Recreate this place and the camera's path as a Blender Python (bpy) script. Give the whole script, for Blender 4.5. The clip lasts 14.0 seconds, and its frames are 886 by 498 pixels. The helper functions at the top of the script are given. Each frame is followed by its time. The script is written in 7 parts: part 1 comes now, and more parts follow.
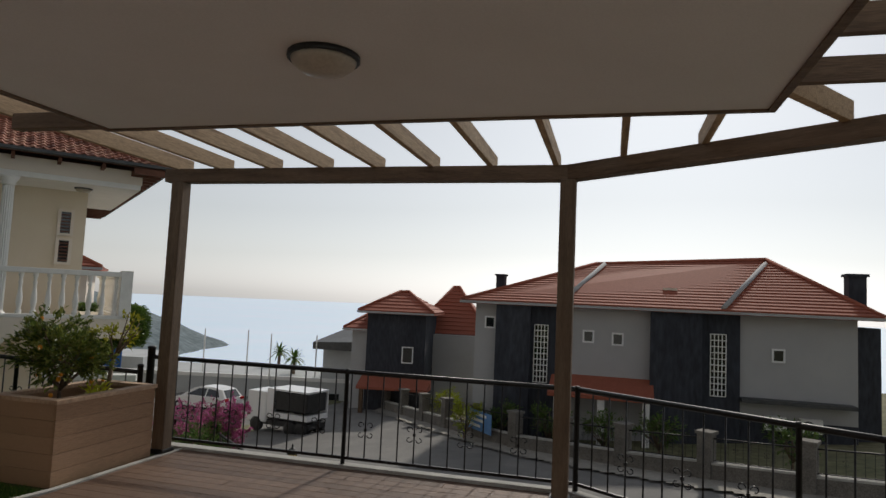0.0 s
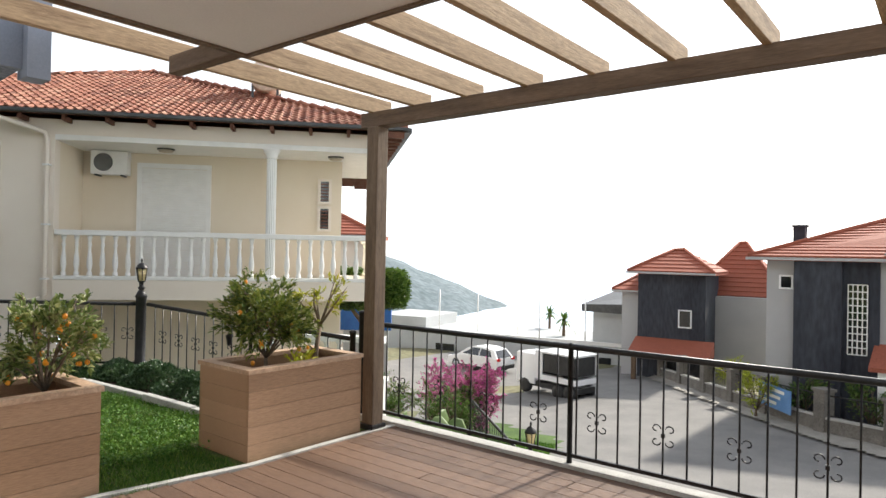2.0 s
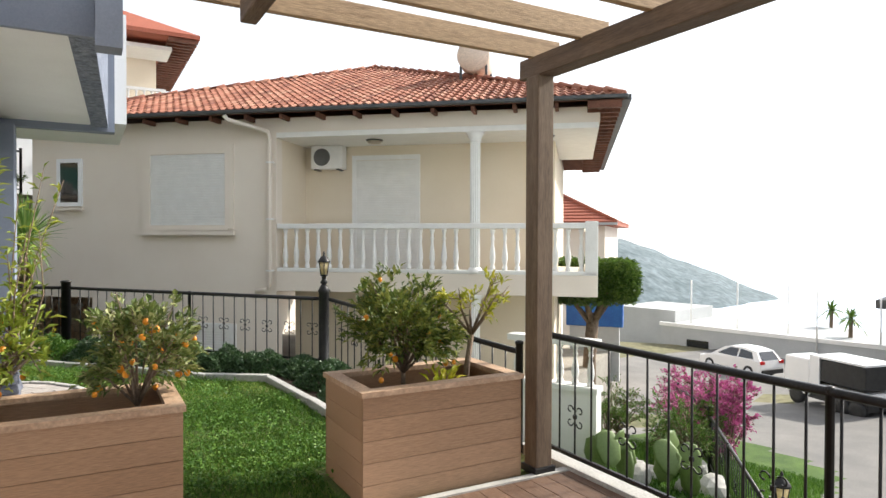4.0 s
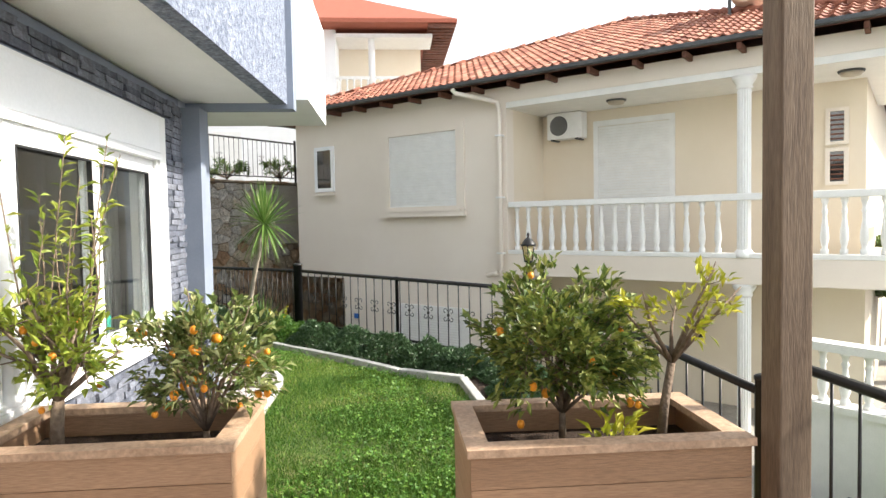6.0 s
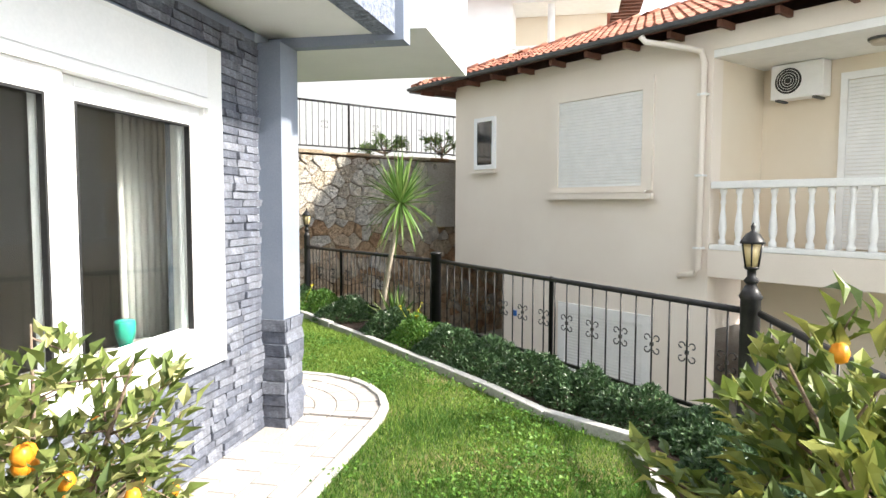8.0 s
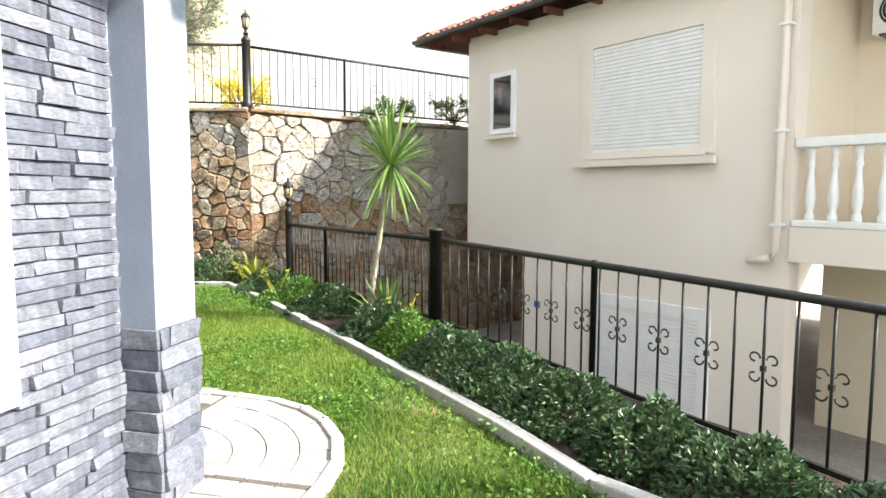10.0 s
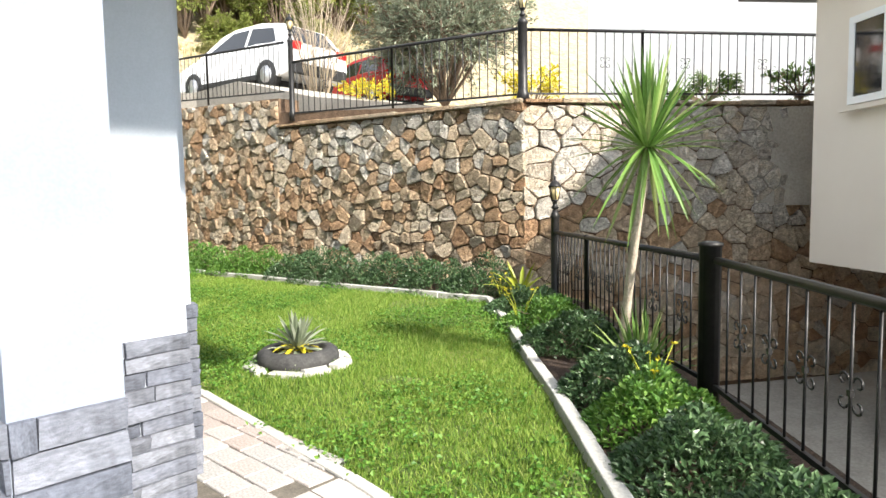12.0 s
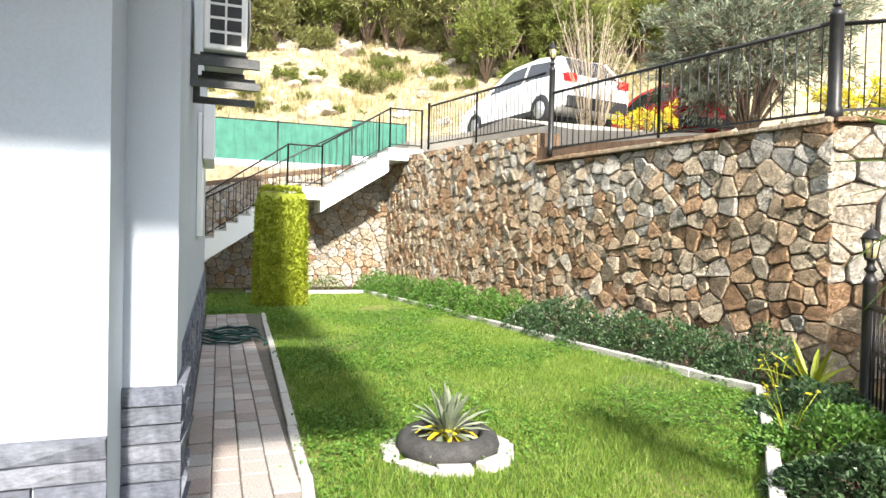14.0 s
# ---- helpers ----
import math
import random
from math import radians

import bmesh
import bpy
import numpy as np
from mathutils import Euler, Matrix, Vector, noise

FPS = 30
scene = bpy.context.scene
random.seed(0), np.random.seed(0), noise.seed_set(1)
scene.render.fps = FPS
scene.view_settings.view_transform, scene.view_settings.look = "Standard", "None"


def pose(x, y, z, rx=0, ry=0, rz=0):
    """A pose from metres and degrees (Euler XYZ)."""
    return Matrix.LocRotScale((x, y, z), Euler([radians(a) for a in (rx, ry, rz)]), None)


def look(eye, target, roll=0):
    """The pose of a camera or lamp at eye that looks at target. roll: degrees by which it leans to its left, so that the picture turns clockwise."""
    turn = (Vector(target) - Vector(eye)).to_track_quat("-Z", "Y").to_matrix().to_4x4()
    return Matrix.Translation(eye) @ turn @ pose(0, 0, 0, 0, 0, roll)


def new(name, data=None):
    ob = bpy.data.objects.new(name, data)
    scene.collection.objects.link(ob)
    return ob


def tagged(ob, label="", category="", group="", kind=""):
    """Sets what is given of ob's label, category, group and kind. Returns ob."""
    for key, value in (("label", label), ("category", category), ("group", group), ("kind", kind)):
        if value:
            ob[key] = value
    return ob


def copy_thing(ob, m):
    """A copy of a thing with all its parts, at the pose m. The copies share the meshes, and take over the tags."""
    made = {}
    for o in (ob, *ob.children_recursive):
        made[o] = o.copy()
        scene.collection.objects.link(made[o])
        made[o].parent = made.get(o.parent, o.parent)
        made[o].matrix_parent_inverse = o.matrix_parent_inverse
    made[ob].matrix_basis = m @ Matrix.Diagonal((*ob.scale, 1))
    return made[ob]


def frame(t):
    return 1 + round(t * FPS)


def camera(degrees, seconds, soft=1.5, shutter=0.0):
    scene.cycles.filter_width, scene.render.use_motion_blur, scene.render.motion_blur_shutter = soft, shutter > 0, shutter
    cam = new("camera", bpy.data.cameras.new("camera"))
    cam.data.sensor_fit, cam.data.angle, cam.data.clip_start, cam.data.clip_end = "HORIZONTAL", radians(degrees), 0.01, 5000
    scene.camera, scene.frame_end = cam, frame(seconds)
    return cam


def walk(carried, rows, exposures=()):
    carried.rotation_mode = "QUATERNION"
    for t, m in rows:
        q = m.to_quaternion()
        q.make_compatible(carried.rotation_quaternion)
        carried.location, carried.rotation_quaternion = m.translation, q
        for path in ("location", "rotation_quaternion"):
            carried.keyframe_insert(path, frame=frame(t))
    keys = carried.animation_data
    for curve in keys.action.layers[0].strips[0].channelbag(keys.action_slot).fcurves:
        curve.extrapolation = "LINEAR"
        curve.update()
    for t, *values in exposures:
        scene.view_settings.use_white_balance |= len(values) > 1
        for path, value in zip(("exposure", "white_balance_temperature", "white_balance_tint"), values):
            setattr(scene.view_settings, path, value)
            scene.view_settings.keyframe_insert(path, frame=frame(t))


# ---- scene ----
cam = camera(69.4, 14.0)
METRES, EYE, TILT, LEAN, TURN = 12.4, 1.565, 0.0, 0.0, 14.9
ROWS = [
    (0.0, 0.0, 0.0, 0.0, -0.2, 4.56, -2.56),
    (0.5, -0.0017, 0.0282, -0.0034, 2.82, 2.2, -2.35),
    (1.0, 0.0088, 0.0598, -0.0031, 12.17, 1.52, -1.53),
    (1.5, 0.0147, 0.0905, -0.0033, 17.59, 0.78, -1.3),
    (2.0, 0.016, 0.1227, -0.0039, 23.92, 0.39, -1.07),
    (2.5, 0.0186, 0.155, -0.0036, 35.37, -0.27, -0.63),
    (5.0, -0.0245, 0.31, -0.0025, 54.94, -1.51, 0.5),
    (5.5, -0.0378, 0.3401, -0.0013, 65.68, -2.04, 1.18),
    (6.0, -0.0626, 0.3639, -0.0038, 70.55, -2.54, 1.05),
    (6.5, -0.0919, 0.3908, -0.0054, 76.57, -2.95, 1.12),
    (7.0, -0.1282, 0.4107, -0.0054, 80.64, -3.25, 0.81),
    (7.5, -0.1688, 0.4177, -0.0063, 83.8, -3.63, 0.14),
    (8.0, -0.2132, 0.4239, -0.0065, 86.63, -3.85, -0.2),
    (8.5, -0.2545, 0.4211, -0.0083, 86.61, -4.94, -0.46),
    (11.0, -0.4406, 0.4672, -0.0303, 94.63, -5.63, 0.95),
    (11.5, -0.4795, 0.4833, -0.0283, 107.88, -5.14, 0.91),
    (12.0, -0.5165, 0.4897, -0.0291, 118.51, -4.61, 0.93),
    (12.5, -0.5529, 0.4956, -0.0291, 126.19, -3.65, 1.02),
    (13.0, -0.5871, 0.4929, -0.0278, 132.41, -2.38, 0.21),
    (13.5, -0.62, 0.4813, -0.0272, 139.33, -1.72, -1.15),
    (14.0, -0.6445, 0.4759, -0.0251, 145.53, -1.13, -1.32),
]
EXPOSURES = [(0.0, -0.88), (0.5, 0.18), (1.0, 0.74), (1.5, 0.82), (2.5, 0.92), (5.0, 0.98), (6.0, 1.42), (7.5, 1.68), (8.5, 1.74), (11.0, 2.0), (11.5, 1.84), (12.0, 1.7), (12.5, 1.74), (14.0, 1.77)]
walk(cam, [(t, pose(0, 0, EYE, TILT, LEAN, TURN) @ pose(METRES * x, METRES * y, METRES * z, 90 + pitch, roll, yaw)) for t, x, y, z, yaw, pitch, roll in ROWS],
     exposures=EXPOSURES)

# ---- world and sun ----
SUN_EL, SUN_AZ = 35.5, 5.0          # height, and turn from +y towards +x, in degrees
world = bpy.data.worlds.new("world")
scene.world = world
world.use_nodes = True
wn = world.node_tree.nodes
sky = wn.new("ShaderNodeTexSky")
sky.sky_type, sky.sun_disc = "NISHITA", False
sky.sun_elevation, sky.sun_rotation = radians(SUN_EL), radians(SUN_AZ)
sky.air_density, sky.dust_density, sky.ozone_density = 1.3, 0.7, 2.0
haze = wn.new("ShaderNodeHueSaturation")      # thin white haze over the whole sky
haze.inputs["Saturation"].default_value = 0.2
wn["Background"].inputs["Strength"].default_value = 0.15
world.node_tree.links.new(sky.outputs[0], haze.inputs["Color"])
tint = wn.new("ShaderNodeMix")                # the haze's cool cast
tint.data_type, tint.blend_type = "RGBA", "MULTIPLY"
tint.inputs["Factor"].default_value = 1.0
tint.inputs["B"].default_value = (0.98, 1.0, 1.03, 1)
world.node_tree.links.new(haze.outputs[0], tint.inputs["A"])
world.node_tree.links.new(tint.outputs["Result"], wn["Background"].inputs["Color"])
sun = new("sun", bpy.data.lights.new("sun", "SUN"))
sun.data.energy, sun.data.angle, sun.data.color = 3.8, radians(2.6), (1.0, 0.94, 0.84)
sun_way = Vector((math.sin(radians(SUN_AZ)) * math.cos(radians(SUN_EL)), math.cos(radians(SUN_AZ)) * math.cos(radians(SUN_EL)), math.sin(radians(SUN_EL))))
sun.matrix_world = look(sun_way * 60, (0, 0, 0))


# ---- materials ----
def surface(name, colours, rough=0.7, metal=0.0, scale=6.0, fine=60.0, bump=0.15, stretch=(1, 1, 1), by="", spread=0.0, spec=0.4, dirt=0.25, emit=0.0):
    """Noise-mottled surface. colours: two or more base colours mixed by noise (by="" ) or by object ("object") or island ("island")."""
    m = bpy.data.materials.new(name)
    m.use_nodes = True
    n, l = m.node_tree.nodes, m.node_tree.links
    b = n["Principled BSDF"]
    co = n.new("ShaderNodeTexCoord")
    mp = n.new("ShaderNodeMapping")
    mp.inputs["Scale"].default_value = stretch
    l.new(co.outputs["Object"], mp.inputs["Vector"])
    big = n.new("ShaderNodeTexNoise")
    big.inputs["Scale"].default_value, big.inputs["Detail"].default_value, big.inputs["Roughness"].default_value = scale, 5, 0.6
    small = n.new("ShaderNodeTexNoise")
    small.inputs["Scale"].default_value, small.inputs["Detail"].default_value = fine, 4
    l.new(mp.outputs[0], big.inputs["Vector"])
    l.new(mp.outputs[0], small.inputs["Vector"])
    ramp = n.new("ShaderNodeValToRGB")
    e = ramp.color_ramp.elements
    k = len(colours)
    lo, hi = (0.30, 0.70) if not by else (0.0, 1.0)
    for i, c in enumerate(colours):
        at = lo + (hi - lo) * (i / max(1, k - 1))
        el = e[i] if i < 2 else e.new(at)
        el.position, el.color = at, (*c, 1)
    for i, c in enumerate(colours):
        e[i].position, e[i].color = lo + (hi - lo) * (i / max(1, k - 1)), (*c, 1)
    if by:
        src = n.new("ShaderNodeObjectInfo" if by == "object" else "ShaderNodeNewGeometry")
        key = src.outputs["Random" if by == "object" else "Random Per Island"]
        mix = n.new("ShaderNodeMath")
        mix.operation = "MULTIPLY_ADD"
        mix.inputs[1].default_value = 0.35
        l.new(big.outputs["Fac"], mix.inputs[0])
        sc = n.new("ShaderNodeMath")
        sc.operation = "MULTIPLY_ADD"
        sc.inputs[1].default_value, sc.inputs[2].default_value = 0.9, -0.12
        l.new(key, sc.inputs[0])
        l.new(sc.outputs[0], mix.inputs[2])
        l.new(mix.outputs[0], ramp.inputs["Fac"])
    else:
        l.new(big.outputs["Fac"], ramp.inputs["Fac"])
    hsv = n.new("ShaderNodeHueSaturation")
    mr = n.new("ShaderNodeMapRange")
    mr.inputs["From Min"].default_value, mr.inputs["From Max"].default_value = 0.3, 0.7
    mr.inputs["To Min"].default_value, mr.inputs["To Max"].default_value = 1 - dirt, 1 + dirt * 0.6
    l.new(small.outputs["Fac"], mr.inputs["Value"])
    l.new(mr.outputs[0], hsv.inputs["Value"])
    l.new(ramp.outputs["Color"], hsv.inputs["Color"])
    l.new(hsv.outputs[0], b.inputs["Base Color"])
    b.inputs["Roughness"].default_value, b.inputs["Metallic"].default_value = rough, metal
    b.inputs["Specular IOR Level"].default_value = spec
    if bump:
        bp = n.new("ShaderNodeBump")
        bp.inputs["Strength"].default_value, bp.inputs["Distance"].default_value = bump, 0.02
        add = n.new("ShaderNodeMath")
        l.new(big.outputs["Fac"], add.inputs[0])
        l.new(small.outputs["Fac"], add.inputs[1])
        l.new(add.outputs[0], bp.inputs["Height"])
        l.new(bp.outputs[0], b.inputs["Normal"])
    if emit:
        l.new(hsv.outputs[0], b.inputs["Emission Color"])
        b.inputs["Emission Strength"].default_value = emit
    return m


def leafy(name, colours, rough=0.45, trans=0.25):
    """Leaf surface: colour by leaf, some light through."""
    m = surface(name, colours, rough=rough, scale=3, fine=40, bump=0, by="island", dirt=0.15, spec=0.35)
    n, l = m.node_tree.nodes, m.node_tree.links
    b, out = n["Principled BSDF"], n["Material Output"]
    t = n.new("ShaderNodeBsdfTranslucent")
    l.new(b.inputs["Base Color"].links[0].from_socket, t.inputs["Color"])
    mx = n.new("ShaderNodeMixShader")
    mx.inputs[0].default_value = trans
    l.new(b.outputs[0], mx.inputs[1])
    l.new(t.outputs[0], mx.inputs[2])
    l.new(mx.outputs[0], out.inputs["Surface"])
    return m


M = {}
M["plaster_white"] = surface("white_plaster", [(0.78, 0.78, 0.77), (0.86, 0.86, 0.85)], 0.85, scale=1.2, fine=120, bump=0.05, dirt=0.05)
M["soffit"] = surface("white_soffit", [(0.74, 0.73, 0.71), (0.80, 0.79, 0.77)], 0.9, scale=0.9, fine=90, bump=0.03, dirt=0.04)
M["cream"] = surface("cream_plaster", [(0.76, 0.675, 0.58), (0.82, 0.745, 0.65)], 0.9, scale=0.7, fine=140, bump=0.08, dirt=0.06)
M["yellow_cream"] = surface("yellow_cream_plaster", [(0.72, 0.62, 0.475), (0.77, 0.68, 0.545)], 0.9, scale=0.8, fine=140, bump=0.06, dirt=0.05)
M["white_paint"] = surface("white_paint", [(0.78, 0.77, 0.74), (0.85, 0.84, 0.81)], 0.5, scale=5, fine=80, bump=0.03, dirt=0.06)
# white wall given the blue-grey of its shaded part as base colour
M["own_wall"] = surface("shade_toned_white_plaster", [(0.42, 0.465, 0.525), (0.48, 0.52, 0.575)], 0.85, scale=1.2, fine=120, bump=0.05, dirt=0.05)
M["pvc"] = surface("white_plastic_frame", [(0.82, 0.83, 0.84), (0.86, 0.86, 0.86)], 0.35, scale=3, fine=60, bump=0.0, dirt=0.03)
M["grey_paint"] = surface("blue_grey_paint", [(0.20, 0.23, 0.29), (0.25, 0.28, 0.34)], 0.8, scale=2, fine=90, bump=0.06, dirt=0.08)
M["grey_rough"] = surface("rough_blue_grey_plaster", [(0.10, 0.12, 0.17), (0.29, 0.32, 0.39)], 0.85, scale=18, fine=45, bump=1.0, dirt=0.3)
M["house_grey"] = surface("pale_grey_plaster", [(0.40, 0.40, 0.41), (0.46, 0.46, 0.46)], 0.9, scale=0.5, fine=60, bump=0.05, dirt=0.07)
M["house_dark"] = surface("charcoal_plaster", [(0.028, 0.031, 0.042), (0.055, 0.06, 0.075)], 0.85, scale=0.7, fine=8, bump=0.08, stretch=(1, 1, 0.25), dirt=0.35)
M["timber"] = surface("weathered_pine", [(0.26, 0.165, 0.095), (0.50, 0.35, 0.21), (0.38, 0.255, 0.15)], 0.75, scale=3.0, fine=30, bump=0.2, stretch=(6, 0.5, 6), dirt=0.3)
M["timber_beam"] = surface("brown_stained_beam", [(0.10, 0.065, 0.042), (0.19, 0.125, 0.08)], 0.7, scale=3, fine=30, bump=0.2, stretch=(0.5, 6, 6), dirt=0.3)
M["timber_post"] = surface("brown_stained_post", [(0.115, 0.075, 0.048), (0.20, 0.14, 0.09)], 0.7, scale=3, fine=30, bump=0.2, stretch=(6, 6, 0.5), dirt=0.3)
M["deck"] = surface("brown_composite_decking", [(0.10, 0.055, 0.033), (0.185, 0.108, 0.068), (0.14, 0.08, 0.05)], 0.6, scale=5, fine=40, bump=0.25, stretch=(0.35, 7, 7), by="object", dirt=0.45)
M["planter"] = surface("tan_composite_board", [(0.31, 0.18, 0.10), (0.43, 0.265, 0.16)], 0.65, scale=4, fine=45, bump=0.2, stretch=(6, 0.4, 6), by="object", dirt=0.25)
M["planter_cap"] = surface("weathered_planter_cap", [(0.38, 0.24, 0.15), (0.52, 0.36, 0.24)], 0.65, scale=4, fine=45, bump=0.2, dirt=0.25)
M["soil"] = surface("dark_soil", [(0.03, 0.018, 0.012), (0.08, 0.05, 0.032)], 0.95, scale=20, fine=90, bump=0.9, dirt=0.5)
M["iron"] = surface("black_painted_iron", [(0.012, 0.012, 0.013), (0.03, 0.028, 0.027)], 0.42, metal=0.3, scale=10, fine=120, bump=0.05, dirt=0.3)
M["lamp_glass"] = surface("amber_lantern_glass", [(0.60, 0.46, 0.22), (0.72, 0.58, 0.32)], 0.25, scale=20, fine=60, bump=0.0, dirt=0.1)
M["ceiling_glass"] = surface("dusty_ceiling_lamp_glass", [(0.42, 0.36, 0.28), (0.52, 0.46, 0.37)], 0.4, scale=8, fine=60, bump=0.0, dirt=0.1)
M["roof_tile"] = surface("terracotta_roof_tile", [(0.13, 0.045, 0.03), (0.29, 0.105, 0.065), (0.36, 0.15, 0.095), (0.42, 0.23, 0.155)], 0.8, scale=4, fine=50, bump=0.2, by="object", dirt=0.3)
M["roof_tile_joined"] = surface("terracotta_roof_tiles", [(0.13, 0.045, 0.03), (0.29, 0.105, 0.065), (0.36, 0.15, 0.095), (0.42, 0.23, 0.155)], 0.8, scale=4, fine=50, bump=0.2, by="island", dirt=0.3)
M["roof_far"] = surface("red_clay_roof", [(0.30, 0.085, 0.05), (0.44, 0.14, 0.085)], 0.8, scale=2, fine=20, bump=0.1, by="island", dirt=0.3)
M["gutter"] = surface("dark_grey_gutter", [(0.06, 0.065, 0.07), (0.11, 0.11, 0.11)], 0.5, metal=0.4, scale=4, fine=50, bump=0.03)
M["eave_wood"] = surface("dark_eave_timber", [(0.10, 0.04, 0.025), (0.19, 0.08, 0.05)], 0.8, scale=4, fine=40, bump=0.15)
M["concrete"] = surface("pale_concrete", [(0.38, 0.37, 0.345), (0.50, 0.485, 0.45)], 0.9, scale=4, fine=60, bump=0.25, dirt=0.2)
M["paver"] = surface("pale_concrete_paver", [(0.34, 0.315, 0.29), (0.47, 0.43, 0.40), (0.40, 0.355, 0.325)], 0.9, scale=6, fine=80, bump=0.2, by="object", dirt=0.18)
# mixed grey and rose blocks, toned darker for the shade on the side path
M["paver_side"] = surface("shade_toned_grey_rose_paver", [(0.25, 0.22, 0.20), (0.38, 0.32, 0.295), (0.34, 0.33, 0.32), (0.46, 0.40, 0.37)], 0.9, scale=7, fine=80, bump=0.35, by="object", dirt=0.3)
M["paver_bed"] = surface("paver_joint_sand", [(0.09, 0.08, 0.065), (0.16, 0.14, 0.115)], 0.95, scale=20, fine=90, bump=0.3)


def rock(name, colours, by, streak=(1.0, 1.0, 2.4), relief=1.0):
    """Quarried stone: colour by stone, veins and weathering within it, coarse broken relief."""
    m = surface(name, colours, 0.92, scale=7, fine=34, bump=0, by=by, dirt=0.3, stretch=streak, spec=0.25)
    n, l = m.node_tree.nodes, m.node_tree.links
    b = n["Principled BSDF"]
    co = n["Texture Coordinate"] if "Texture Coordinate" in n else n.new("ShaderNodeTexCoord")
    vor = n.new("ShaderNodeTexVoronoi")
    vor.feature = "DISTANCE_TO_EDGE"
    vor.inputs["Scale"].default_value = 13.0
    warp = n.new("ShaderNodeTexNoise")
    warp.inputs["Scale"].default_value, warp.inputs["Detail"].default_value, warp.inputs["Roughness"].default_value = 8.0, 8, 0.7
    l.new(co.outputs["Object"], warp.inputs["Vector"])
    mixv = n.new("ShaderNodeVectorMath")
    mixv.operation = "MULTIPLY_ADD"
    mixv.inputs[1].default_value = (0.35, 0.35, 0.35)
    l.new(warp.outputs["Color"], mixv.inputs[0])
    l.new(co.outputs["Object"], mixv.inputs[2])
    l.new(mixv.outputs[0], vor.inputs["Vector"])
    clip = n.new("ShaderNodeMath")
    clip.operation = "MINIMUM"
    clip.inputs[1].default_value = 0.12
    l.new(vor.outputs["Distance"], clip.inputs[0])
    add = n.new("ShaderNodeMath")
    add.operation = "MULTIPLY_ADD"
    add.inputs[1].default_value = 2.2
    l.new(clip.outputs[0], add.inputs[0])
    l.new(warp.outputs["Fac"], add.inputs[2])
    vein = n.new("ShaderNodeMapRange")
    vein.inputs["From Min"].default_value, vein.inputs["From Max"].default_value = 0.33, 0.62
    vein.inputs["To Min"].default_value, vein.inputs["To Max"].default_value = 0.74, 1.28
    l.new(warp.outputs["Fac"], vein.inputs["Value"])
    worn = n.new("ShaderNodeHueSaturation")
    l.new(b.inputs["Base Color"].links[0].from_socket, worn.inputs["Color"])
    l.new(vein.outputs[0], worn.inputs["Value"])
    l.new(worn.outputs[0], b.inputs["Base Color"])
    bp = n.new("ShaderNodeBump")
    bp.inputs["Strength"].default_value, bp.inputs["Distance"].default_value = relief, 0.085
    l.new(add.outputs[0], bp.inputs["Height"])
    l.new(bp.outputs[0], b.inputs["Normal"])
    return m


BROWN_ROCK = [(0.33, 0.195, 0.11), (0.45, 0.30, 0.18), (0.54, 0.40, 0.27), (0.49, 0.40, 0.29), (0.63, 0.53, 0.40)]
GREY_ROCK = [(0.43, 0.35, 0.26), (0.51, 0.465, 0.405), (0.61, 0.57, 0.51), (0.55, 0.45, 0.33), (0.74, 0.70, 0.64)]
M["clad"] = rock("grey_split_stone", [(0.10, 0.11, 0.14), (0.14, 0.15, 0.185), (0.195, 0.205, 0.24), (0.12, 0.13, 0.16)], "object", (1.0, 1.0, 3.0), 0.4)
M["rubble"] = rock("brown_rubble_stone", BROWN_ROCK, "object")
M["rubble_grey"] = rock("grey_rubble_stone", GREY_ROCK, "object")
M["rubble_joined"] = rock("brown_rubble_stones", BROWN_ROCK, "island")
M["rubble_grey_joined"] = rock("grey_rubble_stones", GREY_ROCK, "island")
M["mortar"] = surface("brown_mortar", [(0.10, 0.062, 0.038), (0.19, 0.125, 0.08)], 0.95, scale=8, fine=60, bump=0.6, dirt=0.4)
M["lush"] = leafy("lush_lawn_leaf", [(0.035, 0.095, 0.012), (0.07, 0.16, 0.022), (0.14, 0.24, 0.04)], 0.6, 0.4)
M["clover"] = leafy("clover_leaf", [(0.045, 0.13, 0.015), (0.10, 0.225, 0.028), (0.20, 0.34, 0.055)], 0.5, 0.35)
M["turf"] = surface("green_turf", [(0.045, 0.095, 0.016), (0.09, 0.16, 0.028)], 0.95, scale=2, fine=30, bump=0.5, dirt=0.3)
M["leaf_bed"] = leafy("small_glossy_bed_leaf", [(0.028, 0.062, 0.026), (0.06, 0.115, 0.045), (0.12, 0.19, 0.085)], 0.35, 0.2)
M["leaf_bright"] = leafy("bright_bed_leaf", [(0.05, 0.13, 0.02), (0.10, 0.22, 0.035), (0.18, 0.30, 0.06)], 0.45, 0.3)
M["leaf_kumquat"] = leafy("variegated_kumquat_leaf", [(0.07, 0.11, 0.03), (0.17, 0.22, 0.055), (0.46, 0.45, 0.20)])
M["leaf_cactus"] = leafy("green_cactus_pad", [(0.085, 0.15, 0.045), (0.14, 0.21, 0.07), (0.20, 0.27, 0.10)])
M["lawn"] = surface("lawn_soil", [(0.06, 0.09, 0.02), (0.10, 0.14, 0.03), (0.24, 0.20, 0.085)], 0.95, scale=1.1, fine=60, bump=0.6, dirt=0.5)
M["grass"] = leafy("grass_blade", [(0.085, 0.17, 0.018), (0.18, 0.30, 0.04), (0.34, 0.40, 0.10)], 0.6, 0.4)
M["leaf_dark"] = leafy("dark_shrub_leaf", [(0.04, 0.085, 0.028), (0.085, 0.16, 0.05), (0.16, 0.24, 0.09)])
